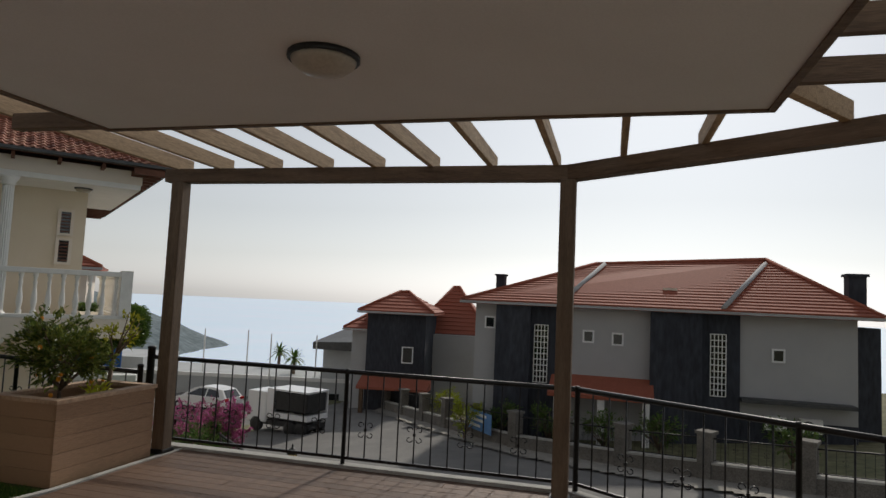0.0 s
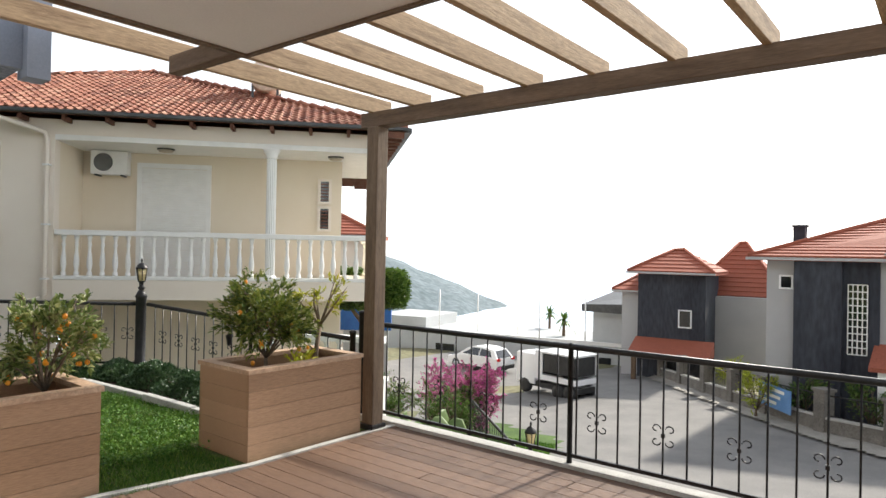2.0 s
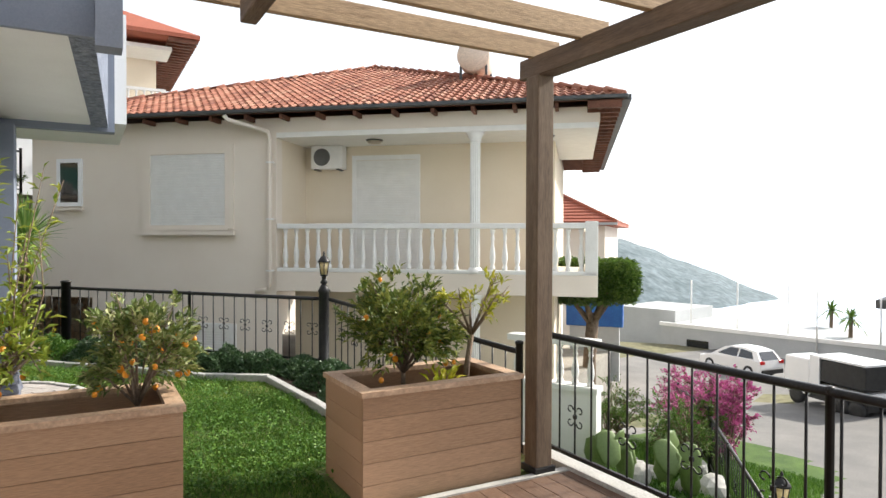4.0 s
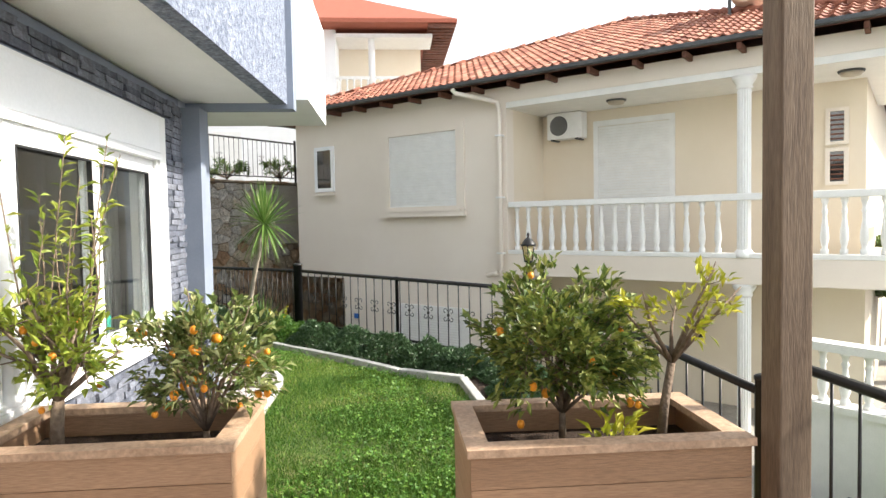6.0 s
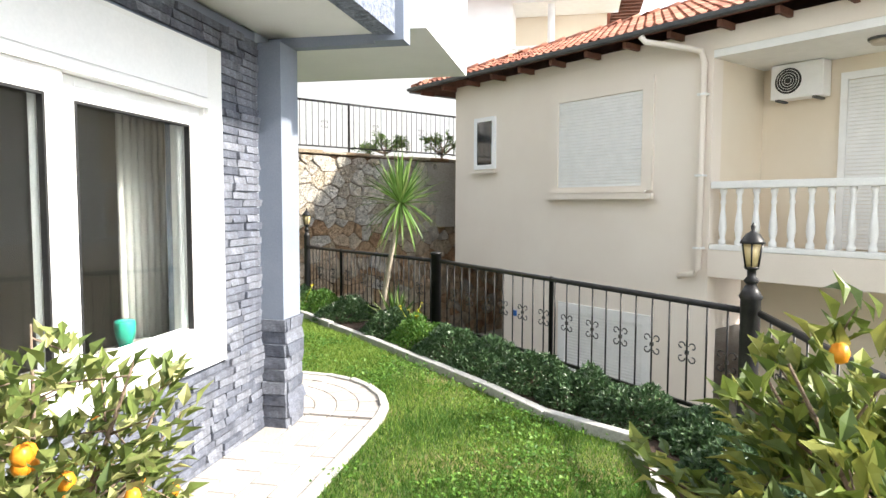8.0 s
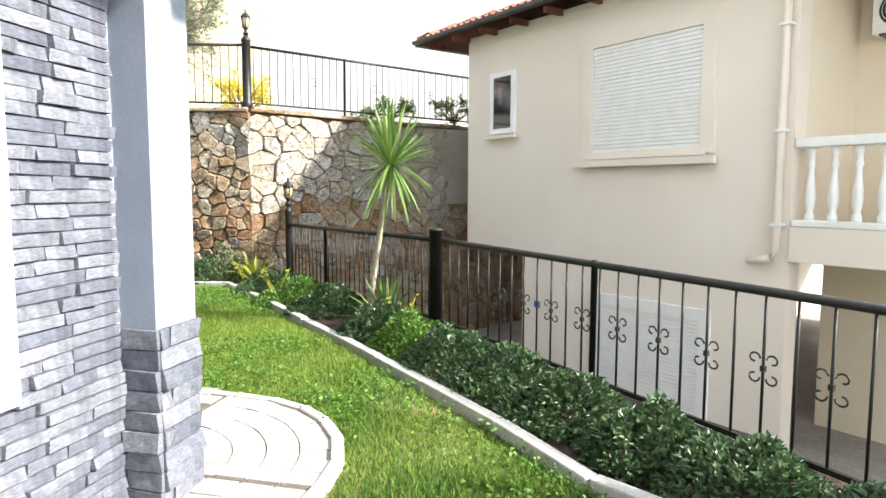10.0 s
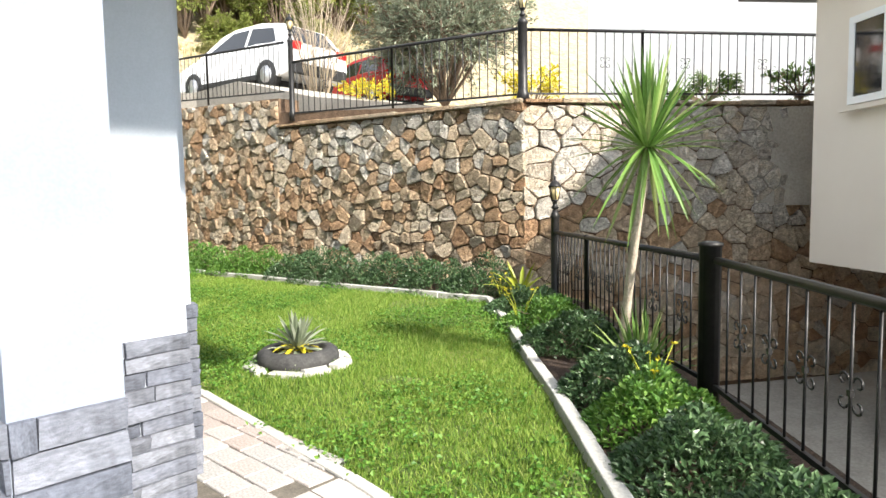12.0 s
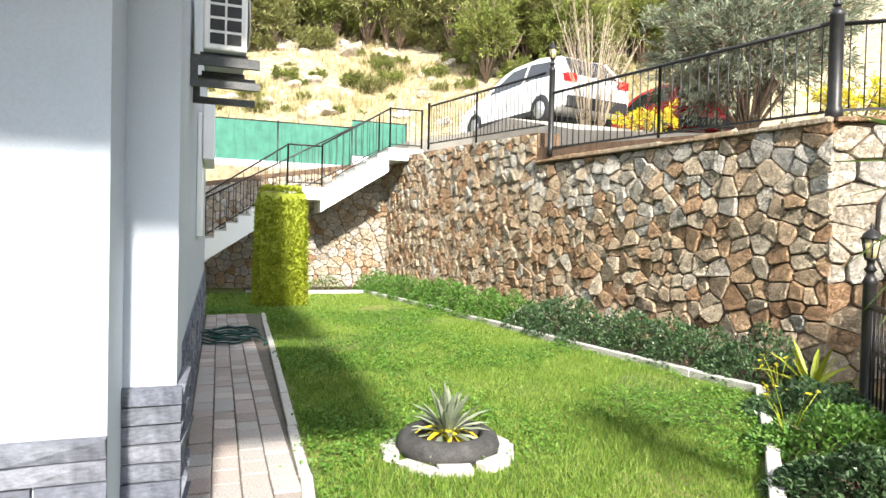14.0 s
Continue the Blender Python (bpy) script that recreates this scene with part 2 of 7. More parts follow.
M["leaf_citrus"] = leafy("citrus_leaf", [(0.05, 0.085, 0.02), (0.14, 0.19, 0.035), (0.36, 0.36, 0.09)])
M["leaf_yellow"] = leafy("yellow_green_leaf", [(0.24, 0.28, 0.02), (0.42, 0.42, 0.03), (0.55, 0.48, 0.05)])
M["leaf_lime"] = leafy("lime_green_shoot", [(0.16, 0.24, 0.03), (0.28, 0.34, 0.05), (0.40, 0.42, 0.07)])
M["straw"] = leafy("dry_straw", [(0.30, 0.24, 0.12), (0.42, 0.34, 0.18), (0.24, 0.24, 0.08)])
M["leaf_yucca"] = leafy("yucca_leaf", [(0.07, 0.16, 0.03), (0.16, 0.27, 0.06), (0.36, 0.42, 0.16)])
M["leaf_hedge"] = leafy("clipped_conifer_leaf", [(0.22, 0.27, 0.02), (0.36, 0.41, 0.03), (0.46, 0.48, 0.06)])
M["leaf_olive"] = leafy("olive_leaf", [(0.13, 0.16, 0.10), (0.23, 0.26, 0.18), (0.38, 0.41, 0.31)])
M["leaf_tree"] = leafy("clipped_tree_leaf", [(0.045, 0.095, 0.018), (0.09, 0.165, 0.03), (0.17, 0.25, 0.055)])
M["leaf_pine"] = leafy("pine_needles", [(0.11, 0.14, 0.03), (0.21, 0.25, 0.055), (0.34, 0.36, 0.10)], 0.6, 0.35)
M["leaf_scrub"] = leafy("dusty_scrub_leaf", [(0.13, 0.15, 0.05), (0.24, 0.25, 0.08), (0.36, 0.34, 0.14)], 0.6, 0.3)
M["leaf_flame"] = leafy("yellow_blossom", [(0.55, 0.45, 0.02), (0.70, 0.60, 0.04), (0.45, 0.42, 0.03)])
M["leaf_pink"] = leafy("pink_blossom", [(0.42, 0.06, 0.22), (0.60, 0.14, 0.36), (0.10, 0.12, 0.03)])
M["dry_twig"] = surface("dry_twig", [(0.34, 0.27, 0.19), (0.46, 0.38, 0.28)], 0.9, scale=20, fine=60, bump=0)
M["bark"] = surface("grey_brown_bark", [(0.13, 0.09, 0.06), (0.27, 0.20, 0.145)], 0.9, scale=12, fine=60, bump=0.6)
M["bark_pale"] = surface("pale_yucca_trunk", [(0.36, 0.30, 0.23), (0.52, 0.45, 0.36)], 0.9, scale=14, fine=60, bump=0.5)
M["fruit"] = surface("orange_kumquat_skin", [(0.75, 0.24, 0.015), (0.85, 0.36, 0.03)], 0.4, scale=20, fine=120, bump=0.1, dirt=0.08)
M["tyre"] = surface("grey_weathered_rubber", [(0.028, 0.028, 0.029), (0.07, 0.068, 0.066)], 0.8, scale=10, fine=60, bump=0.2)
M["pier_stone"] = surface("weathered_garden_wall", [(0.13, 0.12, 0.105), (0.23, 0.21, 0.185)], 0.9, scale=1.5, fine=30, bump=0.3, dirt=0.4)
M["asphalt"] = surface("worn_asphalt", [(0.155, 0.15, 0.145), (0.235, 0.225, 0.21)], 0.9, scale=0.5, fine=30, bump=0.2, dirt=0.15)
M["pavement"] = surface("pale_street_pavement", [(0.27, 0.25, 0.22), (0.38, 0.355, 0.31)], 0.9, scale=1.5, fine=30, bump=0.2, dirt=0.2)
M["earth"] = surface("dry_rocky_hillside", [(0.19, 0.165, 0.075), (0.36, 0.30, 0.195), (0.27, 0.215, 0.13), (0.43, 0.38, 0.30)], 0.95, scale=0.75, fine=5, bump=1.0, dirt=0.5)
# distance haze mixed into the blue tone, with a faint glow
M["far_land"] = surface("far_land_painted_haze", [(0.085, 0.115, 0.125), (0.15, 0.185, 0.20)], 0.95, scale=0.05, fine=0.2, bump=0, dirt=0.3, emit=0.2)
# haze over the water is pale base colour plus emission
M["sea"] = surface("sea_with_painted_haze", [(0.56, 0.66, 0.77), (0.61, 0.70, 0.80)], 0.6, scale=0.01, fine=0.1, bump=0, dirt=0.02, emit=0.45)
M["ground"] = surface("dull_green_ground", [(0.12, 0.13, 0.06), (0.24, 0.21, 0.12)], 0.95, scale=0.15, fine=3, bump=0.4, dirt=0.35)
M["car_white"] = surface("white_car_paint", [(0.80, 0.80, 0.80), (0.84, 0.84, 0.84)], 0.25, scale=2, fine=30, bump=0, dirt=0.02, spec=0.6)
M["car_red"] = surface("red_car_paint", [(0.45, 0.02, 0.025), (0.52, 0.03, 0.035)], 0.25, scale=2, fine=30, bump=0, dirt=0.03, spec=0.6)
M["black_plastic"] = surface("black_plastic", [(0.015, 0.015, 0.016), (0.03, 0.03, 0.03)], 0.5, scale=5, fine=60, bump=0.03)
M["dark_glass"] = surface("dark_tinted_glass", [(0.012, 0.014, 0.018), (0.02, 0.022, 0.026)], 0.06, scale=2, fine=20, bump=0, dirt=0.02, spec=0.8)
M["alloy"] = surface("silver_wheel_alloy", [(0.5, 0.5, 0.52), (0.6, 0.6, 0.62)], 0.35, metal=0.8, scale=5, fine=60, bump=0)
M["red_lens"] = surface("red_lamp_lens", [(0.5, 0.01, 0.01), (0.6, 0.02, 0.02)], 0.2, scale=5, fine=40, bump=0)
M["green_net"] = surface("green_windbreak_net", [(0.03, 0.12, 0.09), (0.05, 0.18, 0.13)], 0.8, scale=3, fine=120, bump=0.3, dirt=0.25)
M["hose"] = surface("dark_green_hose", [(0.008, 0.05, 0.045), (0.02, 0.08, 0.07)], 0.45, scale=8, fine=60, bump=0)
M["blue_sheet"] = surface("blue_panel", [(0.02, 0.10, 0.36), (0.03, 0.15, 0.45)], 0.5, scale=3, fine=30, bump=0)
M["banner"] = surface("pale_blue_banner", [(0.10, 0.24, 0.50), (0.16, 0.32, 0.58)], 0.6, scale=3, fine=30, bump=0)
# dimness of the room is put into this dark plaster, inner sill included
M["grey_interior"] = surface("shade_toned_room_plaster", [(0.20, 0.185, 0.17), (0.26, 0.24, 0.225)], 0.9, scale=1, fine=40, bump=0, dirt=0.05)
M["curtain"] = surface("pale_curtain_cloth", [(0.55, 0.54, 0.50), (0.66, 0.64, 0.60)], 0.9, scale=3, fine=40, bump=0.1, stretch=(8, 8, 0.4), dirt=0.1)
M["tile_wall_white"] = surface("white_site_wall", [(0.44, 0.45, 0.45), (0.52, 0.53, 0.53)], 0.85, scale=0.6, fine=10, bump=0, dirt=0.05)
M["solar"] = surface("water_tank_enamel", [(0.70, 0.58, 0.46), (0.76, 0.65, 0.53)], 0.5, scale=3, fine=40, bump=0)
M["pot_green"] = surface("teal_glazed_pot", [(0.01, 0.20, 0.14), (0.02, 0.25, 0.18)], 0.3, scale=5, fine=40, bump=0)


def make_glass():
    m = bpy.data.materials.new("window_glass")
    m.use_nodes = True
    b = m.node_tree.nodes["Principled BSDF"]
    b.inputs["Base Color"].default_value = (0.85, 0.9, 0.9, 1)
    b.inputs["Roughness"].default_value, b.inputs["Transmission Weight"].default_value, b.inputs["IOR"].default_value = 0.02, 1.0, 1.45
    return m


M["glass"] = make_glass()


# ---- mesh helpers ----
def box_in(bm, x0, y0, z0, x1, y1, z1):
    vs = [bm.verts.new((x, y, z)) for z in (z0, z1) for x, y in ((x0, y0), (x1, y0), (x1, y1), (x0, y1))]
    for f in ((3, 2, 1, 0), (4, 5, 6, 7), (0, 1, 5, 4), (1, 2, 6, 5), (2, 3, 7, 6), (3, 0, 4, 7)):
        bm.faces.new([vs[i] for i in f])
    return vs


def boxes(*list_of, bevel=0.0):
    bm = bmesh.new()
    for b in list_of:
        box_in(bm, min(b[0], b[3]), min(b[1], b[4]), min(b[2], b[5]), max(b[0], b[3]), max(b[1], b[4]), max(b[2], b[5]))
    if bevel:
        bmesh.ops.bevel(bm, geom=list(bm.edges), offset=bevel, segments=2, affect="EDGES", profile=0.5)
    return bm


def prism(poly, z0, z1):
    """Upright prism over a polygon; z0, z1 numbers or lists of heights."""
    bm = bmesh.new()
    k = len(poly)
    za = z0 if isinstance(z0, (list, tuple)) else [z0] * k
    zb = z1 if isinstance(z1, (list, tuple)) else [z1] * k
    a = [bm.verts.new((p[0], p[1], z)) for p, z in zip(poly, za)]
    b = [bm.verts.new((p[0], p[1], z)) for p, z in zip(poly, zb)]
    bm.faces.new(list(reversed(a)))
    bm.faces.new(b)
    for i in range(k):
        j = (i + 1) % k
        bm.faces.new((a[i], a[j], b[j], b[i]))
    bmesh.ops.recalc_face_normals(bm, faces=list(bm.faces))
    return bm


def solid(pts, faces):
    bm = bmesh.new()
    vs = [bm.verts.new(p) for p in pts]
    for f in faces:
        bm.faces.new([vs[i] for i in f])
    return bm


def lathe_in(bm, profile, seg=12, at=(0, 0, 0)):
    rings = []
    for r, z in profile:
        rings.append([bm.verts.new((at[0] + r * math.cos(2 * math.pi * i / seg), at[1] + r * math.sin(2 * math.pi * i / seg), at[2] + z)) for i in range(seg)])
    for a, b in zip(rings, rings[1:]):
        for i in range(seg):
            f = bm.faces.new((a[i], a[(i + 1) % seg], b[(i + 1) % seg], b[i]))
            f.smooth = True
    bm.faces.new(list(reversed(rings[0])))
    bm.faces.new(rings[-1])


def lathe(profile, seg=12, at=(0, 0, 0)):
    bm = bmesh.new()
    lathe_in(bm, profile, seg, at)
    return bm


def tube_in(bm, pts, radii, seg=6):
    pts = [Vector(p) for p in pts]
    if not isinstance(radii, (list, tuple)):
        radii = [radii] * len(pts)
    rings = []
    for i, p in enumerate(pts):
        d = (pts[min(i + 1, len(pts) - 1)] - pts[max(i - 1, 0)]).normalized()
        side = d.cross(Vector((0.13, 0.27, 0.95)) if abs(d.z) < 0.9 else Vector((1, 0.1, 0))).normalized()
        up = side.cross(d)
        rings.append([bm.verts.new(p + radii[i] * (math.cos(2 * math.pi * k / seg) * side + math.sin(2 * math.pi * k / seg) * up)) for k in range(seg)])
    for a, b in zip(rings, rings[1:]):
        for k in range(seg):
            f = bm.faces.new((a[k], a[(k + 1) % seg], b[(k + 1) % seg], b[k]))
            f.smooth = True
    bm.faces.new(list(reversed(rings[0])))
    bm.faces.new(rings[-1])


def tube(pts, radii, seg=6):
    bm = bmesh.new()
    tube_in(bm, pts, radii, seg)
    bmesh.ops.recalc_face_normals(bm, faces=list(bm.faces))
    return bm


def mesh_of(name, bm, material):
    me = bpy.data.meshes.new(name)
    bm.to_mesh(me)
    bm.free()
    me.materials.append(M[material])
    return me


def part(name, bm, material, parent, label="", at=None):
    """One mesh object under a thing or a part."""
    me = bm if isinstance(bm, bpy.types.Mesh) else mesh_of(name, bm, material)
    ob = new(name, me)
    ob.parent = parent
    if at is not None:
        ob.matrix_local = at
    if label:
        tagged(ob, label)
    return ob


def thing(name, label, category, m=None, group="", kind=""):
    ob = new(name)
    ob.empty_display_size = 0.1
    if m is not None:
        ob.matrix_world = m
    return tagged(ob, label, category, group, kind)


def whole(name, bm, material, label, category, m=None, group="", kind=""):
    me = bm if isinstance(bm, bpy.types.Mesh) else mesh_of(name, bm, material)
    ob = new(name, me)
    if m is not None:
        ob.matrix_world = m
    return tagged(ob, label, category, group, kind)


def structure(name, bm, material, label, category, m=None):
    return whole(name, bm, material, label, category, m, kind="structure")


def flat_mesh(name, verts, faces, material):
    me = bpy.data.meshes.new(name)
    me.from_pydata(verts, [], faces)
    me.materials.append(M[material])
    return me


def pieces(name, parent, meshes, places, material_joined, limit=300):
    """Alike pieces: the first ones objects of their own on shared meshes, the rest joined into one part of stuff."""
    for i, m in enumerate(places[:limit]):
        part(name, meshes[i % len(meshes)], "", parent, at=m)
    rest = places[limit:]
    if rest:
        verts, faces = [], []
        for i, m in enumerate(rest):
            me = meshes[(limit + i) % len(meshes)]
            o = len(verts)
            verts += [tuple(m @ v.co) for v in me.vertices]
            faces += [tuple(o + k for k in p.vertices) for p in me.polygons]
        ob = part(name + "_field", flat_mesh(name + "_field", verts, faces, material_joined), "", parent)
        tagged(ob, kind="stuff")


def along(p0, p1):
    """Angle in degrees and length from p0 to p1 in plan."""
    return math.degrees(math.atan2(p1[1] - p0[1], p1[0] - p0[0])), math.hypot(p1[0] - p0[0], p1[1] - p0[1])
# ---- the land ----
GARDEN = -0.15
# wide ground: falls from the street towards the sea
def street_z(x, y):
    return -4.5 + 0.085 * max(-14, min(30, x + 5)) - 0.02 * (y - 27)


def land_z(x, y):
    d = math.hypot(x + 3, y - 8)
    return street_z(x, y) - 0.06 - 0.16 * max(0.0, min(d, 400) - 44)


gv, gf = [], []
radii_g = [0.01, 6, 12, 18, 24, 30, 36, 44, 55, 80, 120, 180, 260, 380, 550, 800, 1200, 1800, 3000]
for r in radii_g:
    for k in range(48):
        a = 2 * math.pi * k / 48
        x, y = r * math.cos(a) - 3, r * math.sin(a) + 8
        gv.append((x, y, land_z(x, y)))
for i in range(len(radii_g) - 1):
    for k in range(48):
        a, b = i * 48 + k, i * 48 + (k + 1) % 48
        gf.append((a, a + 48, b + 48, b))
whole("ground", flat_mesh("ground", gv, gf, "ground"), "", "dull green and brown ground falling towards the sea", "ground", kind="structure")

# own plot under terrace, path and lawn
plot = [(-4.25, 5.9), (-8.5, 5.95), (-14.9, 0.0), (-15.3, -1.3), (-13.4, -13.2), (4, -13.2), (4, 3.2), (-0.33, 5.62)]
structure("lawn_ground", prism(plot[1:6] + [(-4.63, -13.2), (-4.63, -2.6), (-4.59, 3.4), (-4.39, 4.4), (-4.39, 5.95)], -5.5, GARDEN), "lawn", "green lawn soil of the garden", "lawn")

# ---- terrace ----
DECK = -0.13
EDGE = [(-4.68, -2.6), (-4.62, 3.4), (-4.42, 4.4), (-4.40, 6.05)]
structure("terrace_base", prism([(-4.60, -3), (-4.60, 3.4), (-4.36, 4.4), (-4.34, 6.02), (-0.35, 6.02), (3.15, 3.68), (3.15, -3)], -5.2, DECK - 0.03), "concrete", "pale concrete terrace base", "terrace")
structure("terrace_kerb", prism([(-4.95, 5.99), (-4.95, 6.13), (-0.31, 6.13), (3.25, 3.77), (3.15, 3.68), (-0.35, 6.02)], -5.0, DECK + 0.03), "concrete", "pale concrete kerb along the terrace", "kerb")
structure("terrace_side_kerb", prism(EDGE + [(-4.34, 6.02), (-4.36, 4.4), (-4.56, 3.4), (-4.61, -2.6)], -0.6, DECK + 0.012), "concrete", "pale stone edging of the terrace", "kerb")
deck = thing("floor", "brown wood-grain composite decking of the terrace", "decking", kind="structure")


def plank_mesh(x0, x1, w):
    return mesh_of("plank", boxes((x0, 0.002, 0, x1, w - 0.002, 0.028), bevel=0.002), "deck")


def deck_right(y):
    return 3.1 if y < 3.7 else min(3.1, -0.37 + (6.02 - y) / (6.02 - 3.68) * 3.5)


def deck_left(y):
    return -4.60 + 0.02 * max(0, min(1, (y + 2.6) / 6)) if y < 3.26 else -4.56 + 0.20 * min(1.0, (y - 3.26) / 1.0)


y = -2.9
row = 0
while y < 6.0:
    w = min(0.14, 6.01 - y)
    left = deck_left(y) + 0.005
    cut = [left, left + 1.1 + (row % 3) * 0.9, left + 3.6 + (row % 4) * 0.5, deck_right(y + w) - 0.01]
    cut = [c for c in cut if c <= deck_right(y + w) - 0.01 + 1e-6]
    if cut[-1] < deck_right(y + w) - 0.3:
        cut.append(deck_right(y + w) - 0.01)
    if y < 0.6:
        cut = [cut[0], cut[-1]]
    for a, b in zip(cut, cut[1:]):
        part("plank", plank_mesh(a + 0.002, b - 0.002, w), "", deck, at=pose(0, y, DECK - 0.028))
    y += 0.14
    row += 1

# roof slab over the terrace, and the house behind it
structure("ceiling", boxes((-3.5, -2.6, 2.68, 0.8, 3.73, 2.98)), "soffit", "plain white plastered slab over the terrace", "ceiling")
structure("slab_fascia", boxes((-3.54, 3.73, 2.665, 0.84, 3.76, 2.99), (0.80, -2.6, 2.665, 0.84, 3.73, 2.99), (-3.54, -2.6, 2.665, -3.50, 3.73, 2.99)), "timber_beam", "dark brown board round the slab", "trim")
structure("wall_back", boxes((-4.7, -2.85, -0.2, 4.2, -2.6, 5.6)), "plaster_white", "plain white house wall", "wall")
structure("wall_terrace_side", boxes((-4.85, -2.6, -0.2, -4.6, 2.18, 2.68)), "plaster_white", "plain white house wall", "wall")
lamp = thing("ceiling_lamp", "dusty beige glass dome lamp on the white slab", "lamp", pose(-1.33, 2.67, 2.68))
part("base", lathe([(0.165, -0.025), (0.17, -0.02), (0.17, 0.0)], 24), "black_plastic", lamp, "dark metal base ring")
part("shade", lathe([(0.01, -0.095), (0.06, -0.09), (0.11, -0.073), (0.145, -0.045), (0.155, -0.025)], 24), "ceiling_glass", lamp)

# ---- pergola ----
pergola = thing("pergola", "brown weathered timber pergola with open rafters", "pergola", pose(0, 0, 0))
BZ = 2.685
for px, py in ((-4.455, 5.80), (-0.395, 5.77)):
    p = part("post", boxes((px - 0.07, py - 0.07, DECK + 0.02, px + 0.07, py + 0.07, BZ), bevel=0.008), "timber_post", pergola)
    part("shoe", boxes((px - 0.09, py - 0.09, DECK, px + 0.09, py + 0.09, DECK + 0.05), bevel=0.006), "iron", p, "black steel post shoe")
part("beam", boxes((-4.62, 5.74, BZ, -0.32, 5.89, BZ + 0.14), bevel=0.006), "timber_beam", pergola)
ang, ln = along((-0.39, 5.82), (2.95, 3.58))
part("beam", boxes((0, -0.075, BZ, ln, 0.075, BZ + 0.14), bevel=0.006), "timber_beam", pergola, at=pose(-0.39, 5.82, 0.002, 0, 0, ang))
RZ = BZ + 0.13
for x in (-4.47, -3.97, -3.39, -2.81, -2.25, -1.68, -1.11, -0.51):
    y0 = 3.77 if x > -3.55 else -1.0
    part("rafter", boxes((x - 0.026, y0, RZ, x + 0.026, 5.97, RZ + 0.14), bevel=0.004), "timber", pergola)
for x in (0.07, 0.65):
    y1 = 5.82 - (x + 0.39) * 0.671 + 0.12
    part("rafter", boxes((x - 0.026, 3.77, RZ, x + 0.026, y1, RZ + 0.14), bevel=0.004), "timber", pergola)
for y in (3.75, 3.1, 2.4, 1.7, 1.0):
    x1 = -0.39 + (5.82 - y) / 0.671 + 0.1
    part("rafter", boxes((0.85, y - 0.026, RZ, min(2.9, x1), y + 0.026, RZ + 0.14), bevel=0.004), "timber_beam", pergola)
part("crossbeam", boxes((-4.36, 3.70, 2.69, -3.542, 3.79, RZ - 0.002), bevel=0.01), "timber_beam", pergola)
ang2, ln2 = along((0.75, 3.70), (1.35, 4.45))
part("brace", boxes((0, -0.03, RZ, ln2, 0.03, RZ + 0.14), bevel=0.004), "timber", pergola, at=pose(0.85, 3.80, 0, 0, 0, ang2))

# ---- own house, street front wing ----
WALL_Y = 2.20
structure("wall_front", boxes((-8.10, WALL_Y - 0.25, -0.3, -7.42, WALL_Y, 2.68), (-7.42, WALL_Y - 0.25, -0.3, -4.95, WALL_Y, 0.60), (-7.42, WALL_Y - 0.25, 2.10, -4.95, WALL_Y, 2.68), (-4.95, WALL_Y - 0.25, -0.3, -4.58, WALL_Y, 2.68)), "grey_paint", "blue-grey house wall under stone cladding", "wall")
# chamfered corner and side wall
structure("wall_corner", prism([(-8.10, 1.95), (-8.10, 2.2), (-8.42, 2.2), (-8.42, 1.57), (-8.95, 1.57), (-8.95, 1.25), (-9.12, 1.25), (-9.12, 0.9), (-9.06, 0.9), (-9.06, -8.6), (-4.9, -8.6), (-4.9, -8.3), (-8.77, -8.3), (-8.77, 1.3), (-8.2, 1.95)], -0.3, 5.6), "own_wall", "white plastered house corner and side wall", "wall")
structure("pillar", prism([(-8.12, 2.2), (-8.12, 2.38), (-8.40, 2.38), (-8.40, 2.2)], -0.2, 2.62), "grey_paint", "blue-grey corner pillar", "pillar")
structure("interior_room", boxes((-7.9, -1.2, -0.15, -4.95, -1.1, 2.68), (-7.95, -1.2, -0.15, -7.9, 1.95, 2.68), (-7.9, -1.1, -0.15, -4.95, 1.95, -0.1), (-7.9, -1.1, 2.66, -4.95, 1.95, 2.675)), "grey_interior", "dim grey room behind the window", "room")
# upper storey overhang
structure("overhang_soffit", prism([(-8.30, 3.03), (-8.30, 2.2), (-4.97, 2.2), (-4.97, 2.89)], 2.69, 2.74), "plaster_white", "white plastered underside of the upper storey", "soffit")
structure("overhang_front", prism([(-8.22, 3.18), (-8.22, 3.03), (-4.97, 2.89), (-4.97, 3.02)], 2.66, 5.6), "grey_rough", "rough blue-grey plastered upper wall", "wall")
structure("overhang_band", boxes((-8.40, 3.02, 2.62, -8.222, 3.24, 5.6), (-8.40, 2.2, 2.62, -8.302, 3.02, 2.76)), "grey_paint", "smooth blue-grey corner band", "trim")
structure("overhang_end", boxes((-4.97, 2.21, 2.66, -4.93, 3.02, 5.6)), "grey_paint", "smooth blue-grey end of the upper storey", "wall")
structure("overhang_end_band", boxes((-5.02, 3.022, 2.60, -4.85, 3.16, 5.6)), "grey_paint", "smooth blue-grey corner band", "trim")
structure("upper_floor", boxes((-8.9, -8.55, 2.742, -4.972, 2.888, 5.598)), "plaster_white", "white plastered upper storey", "wall")
structure("balcony_block", boxes((-10.12, 1.35, 2.74, -8.402, 3.36, 3.9)), "plaster_white", "white plastered balcony of the upper storey", "balcony")

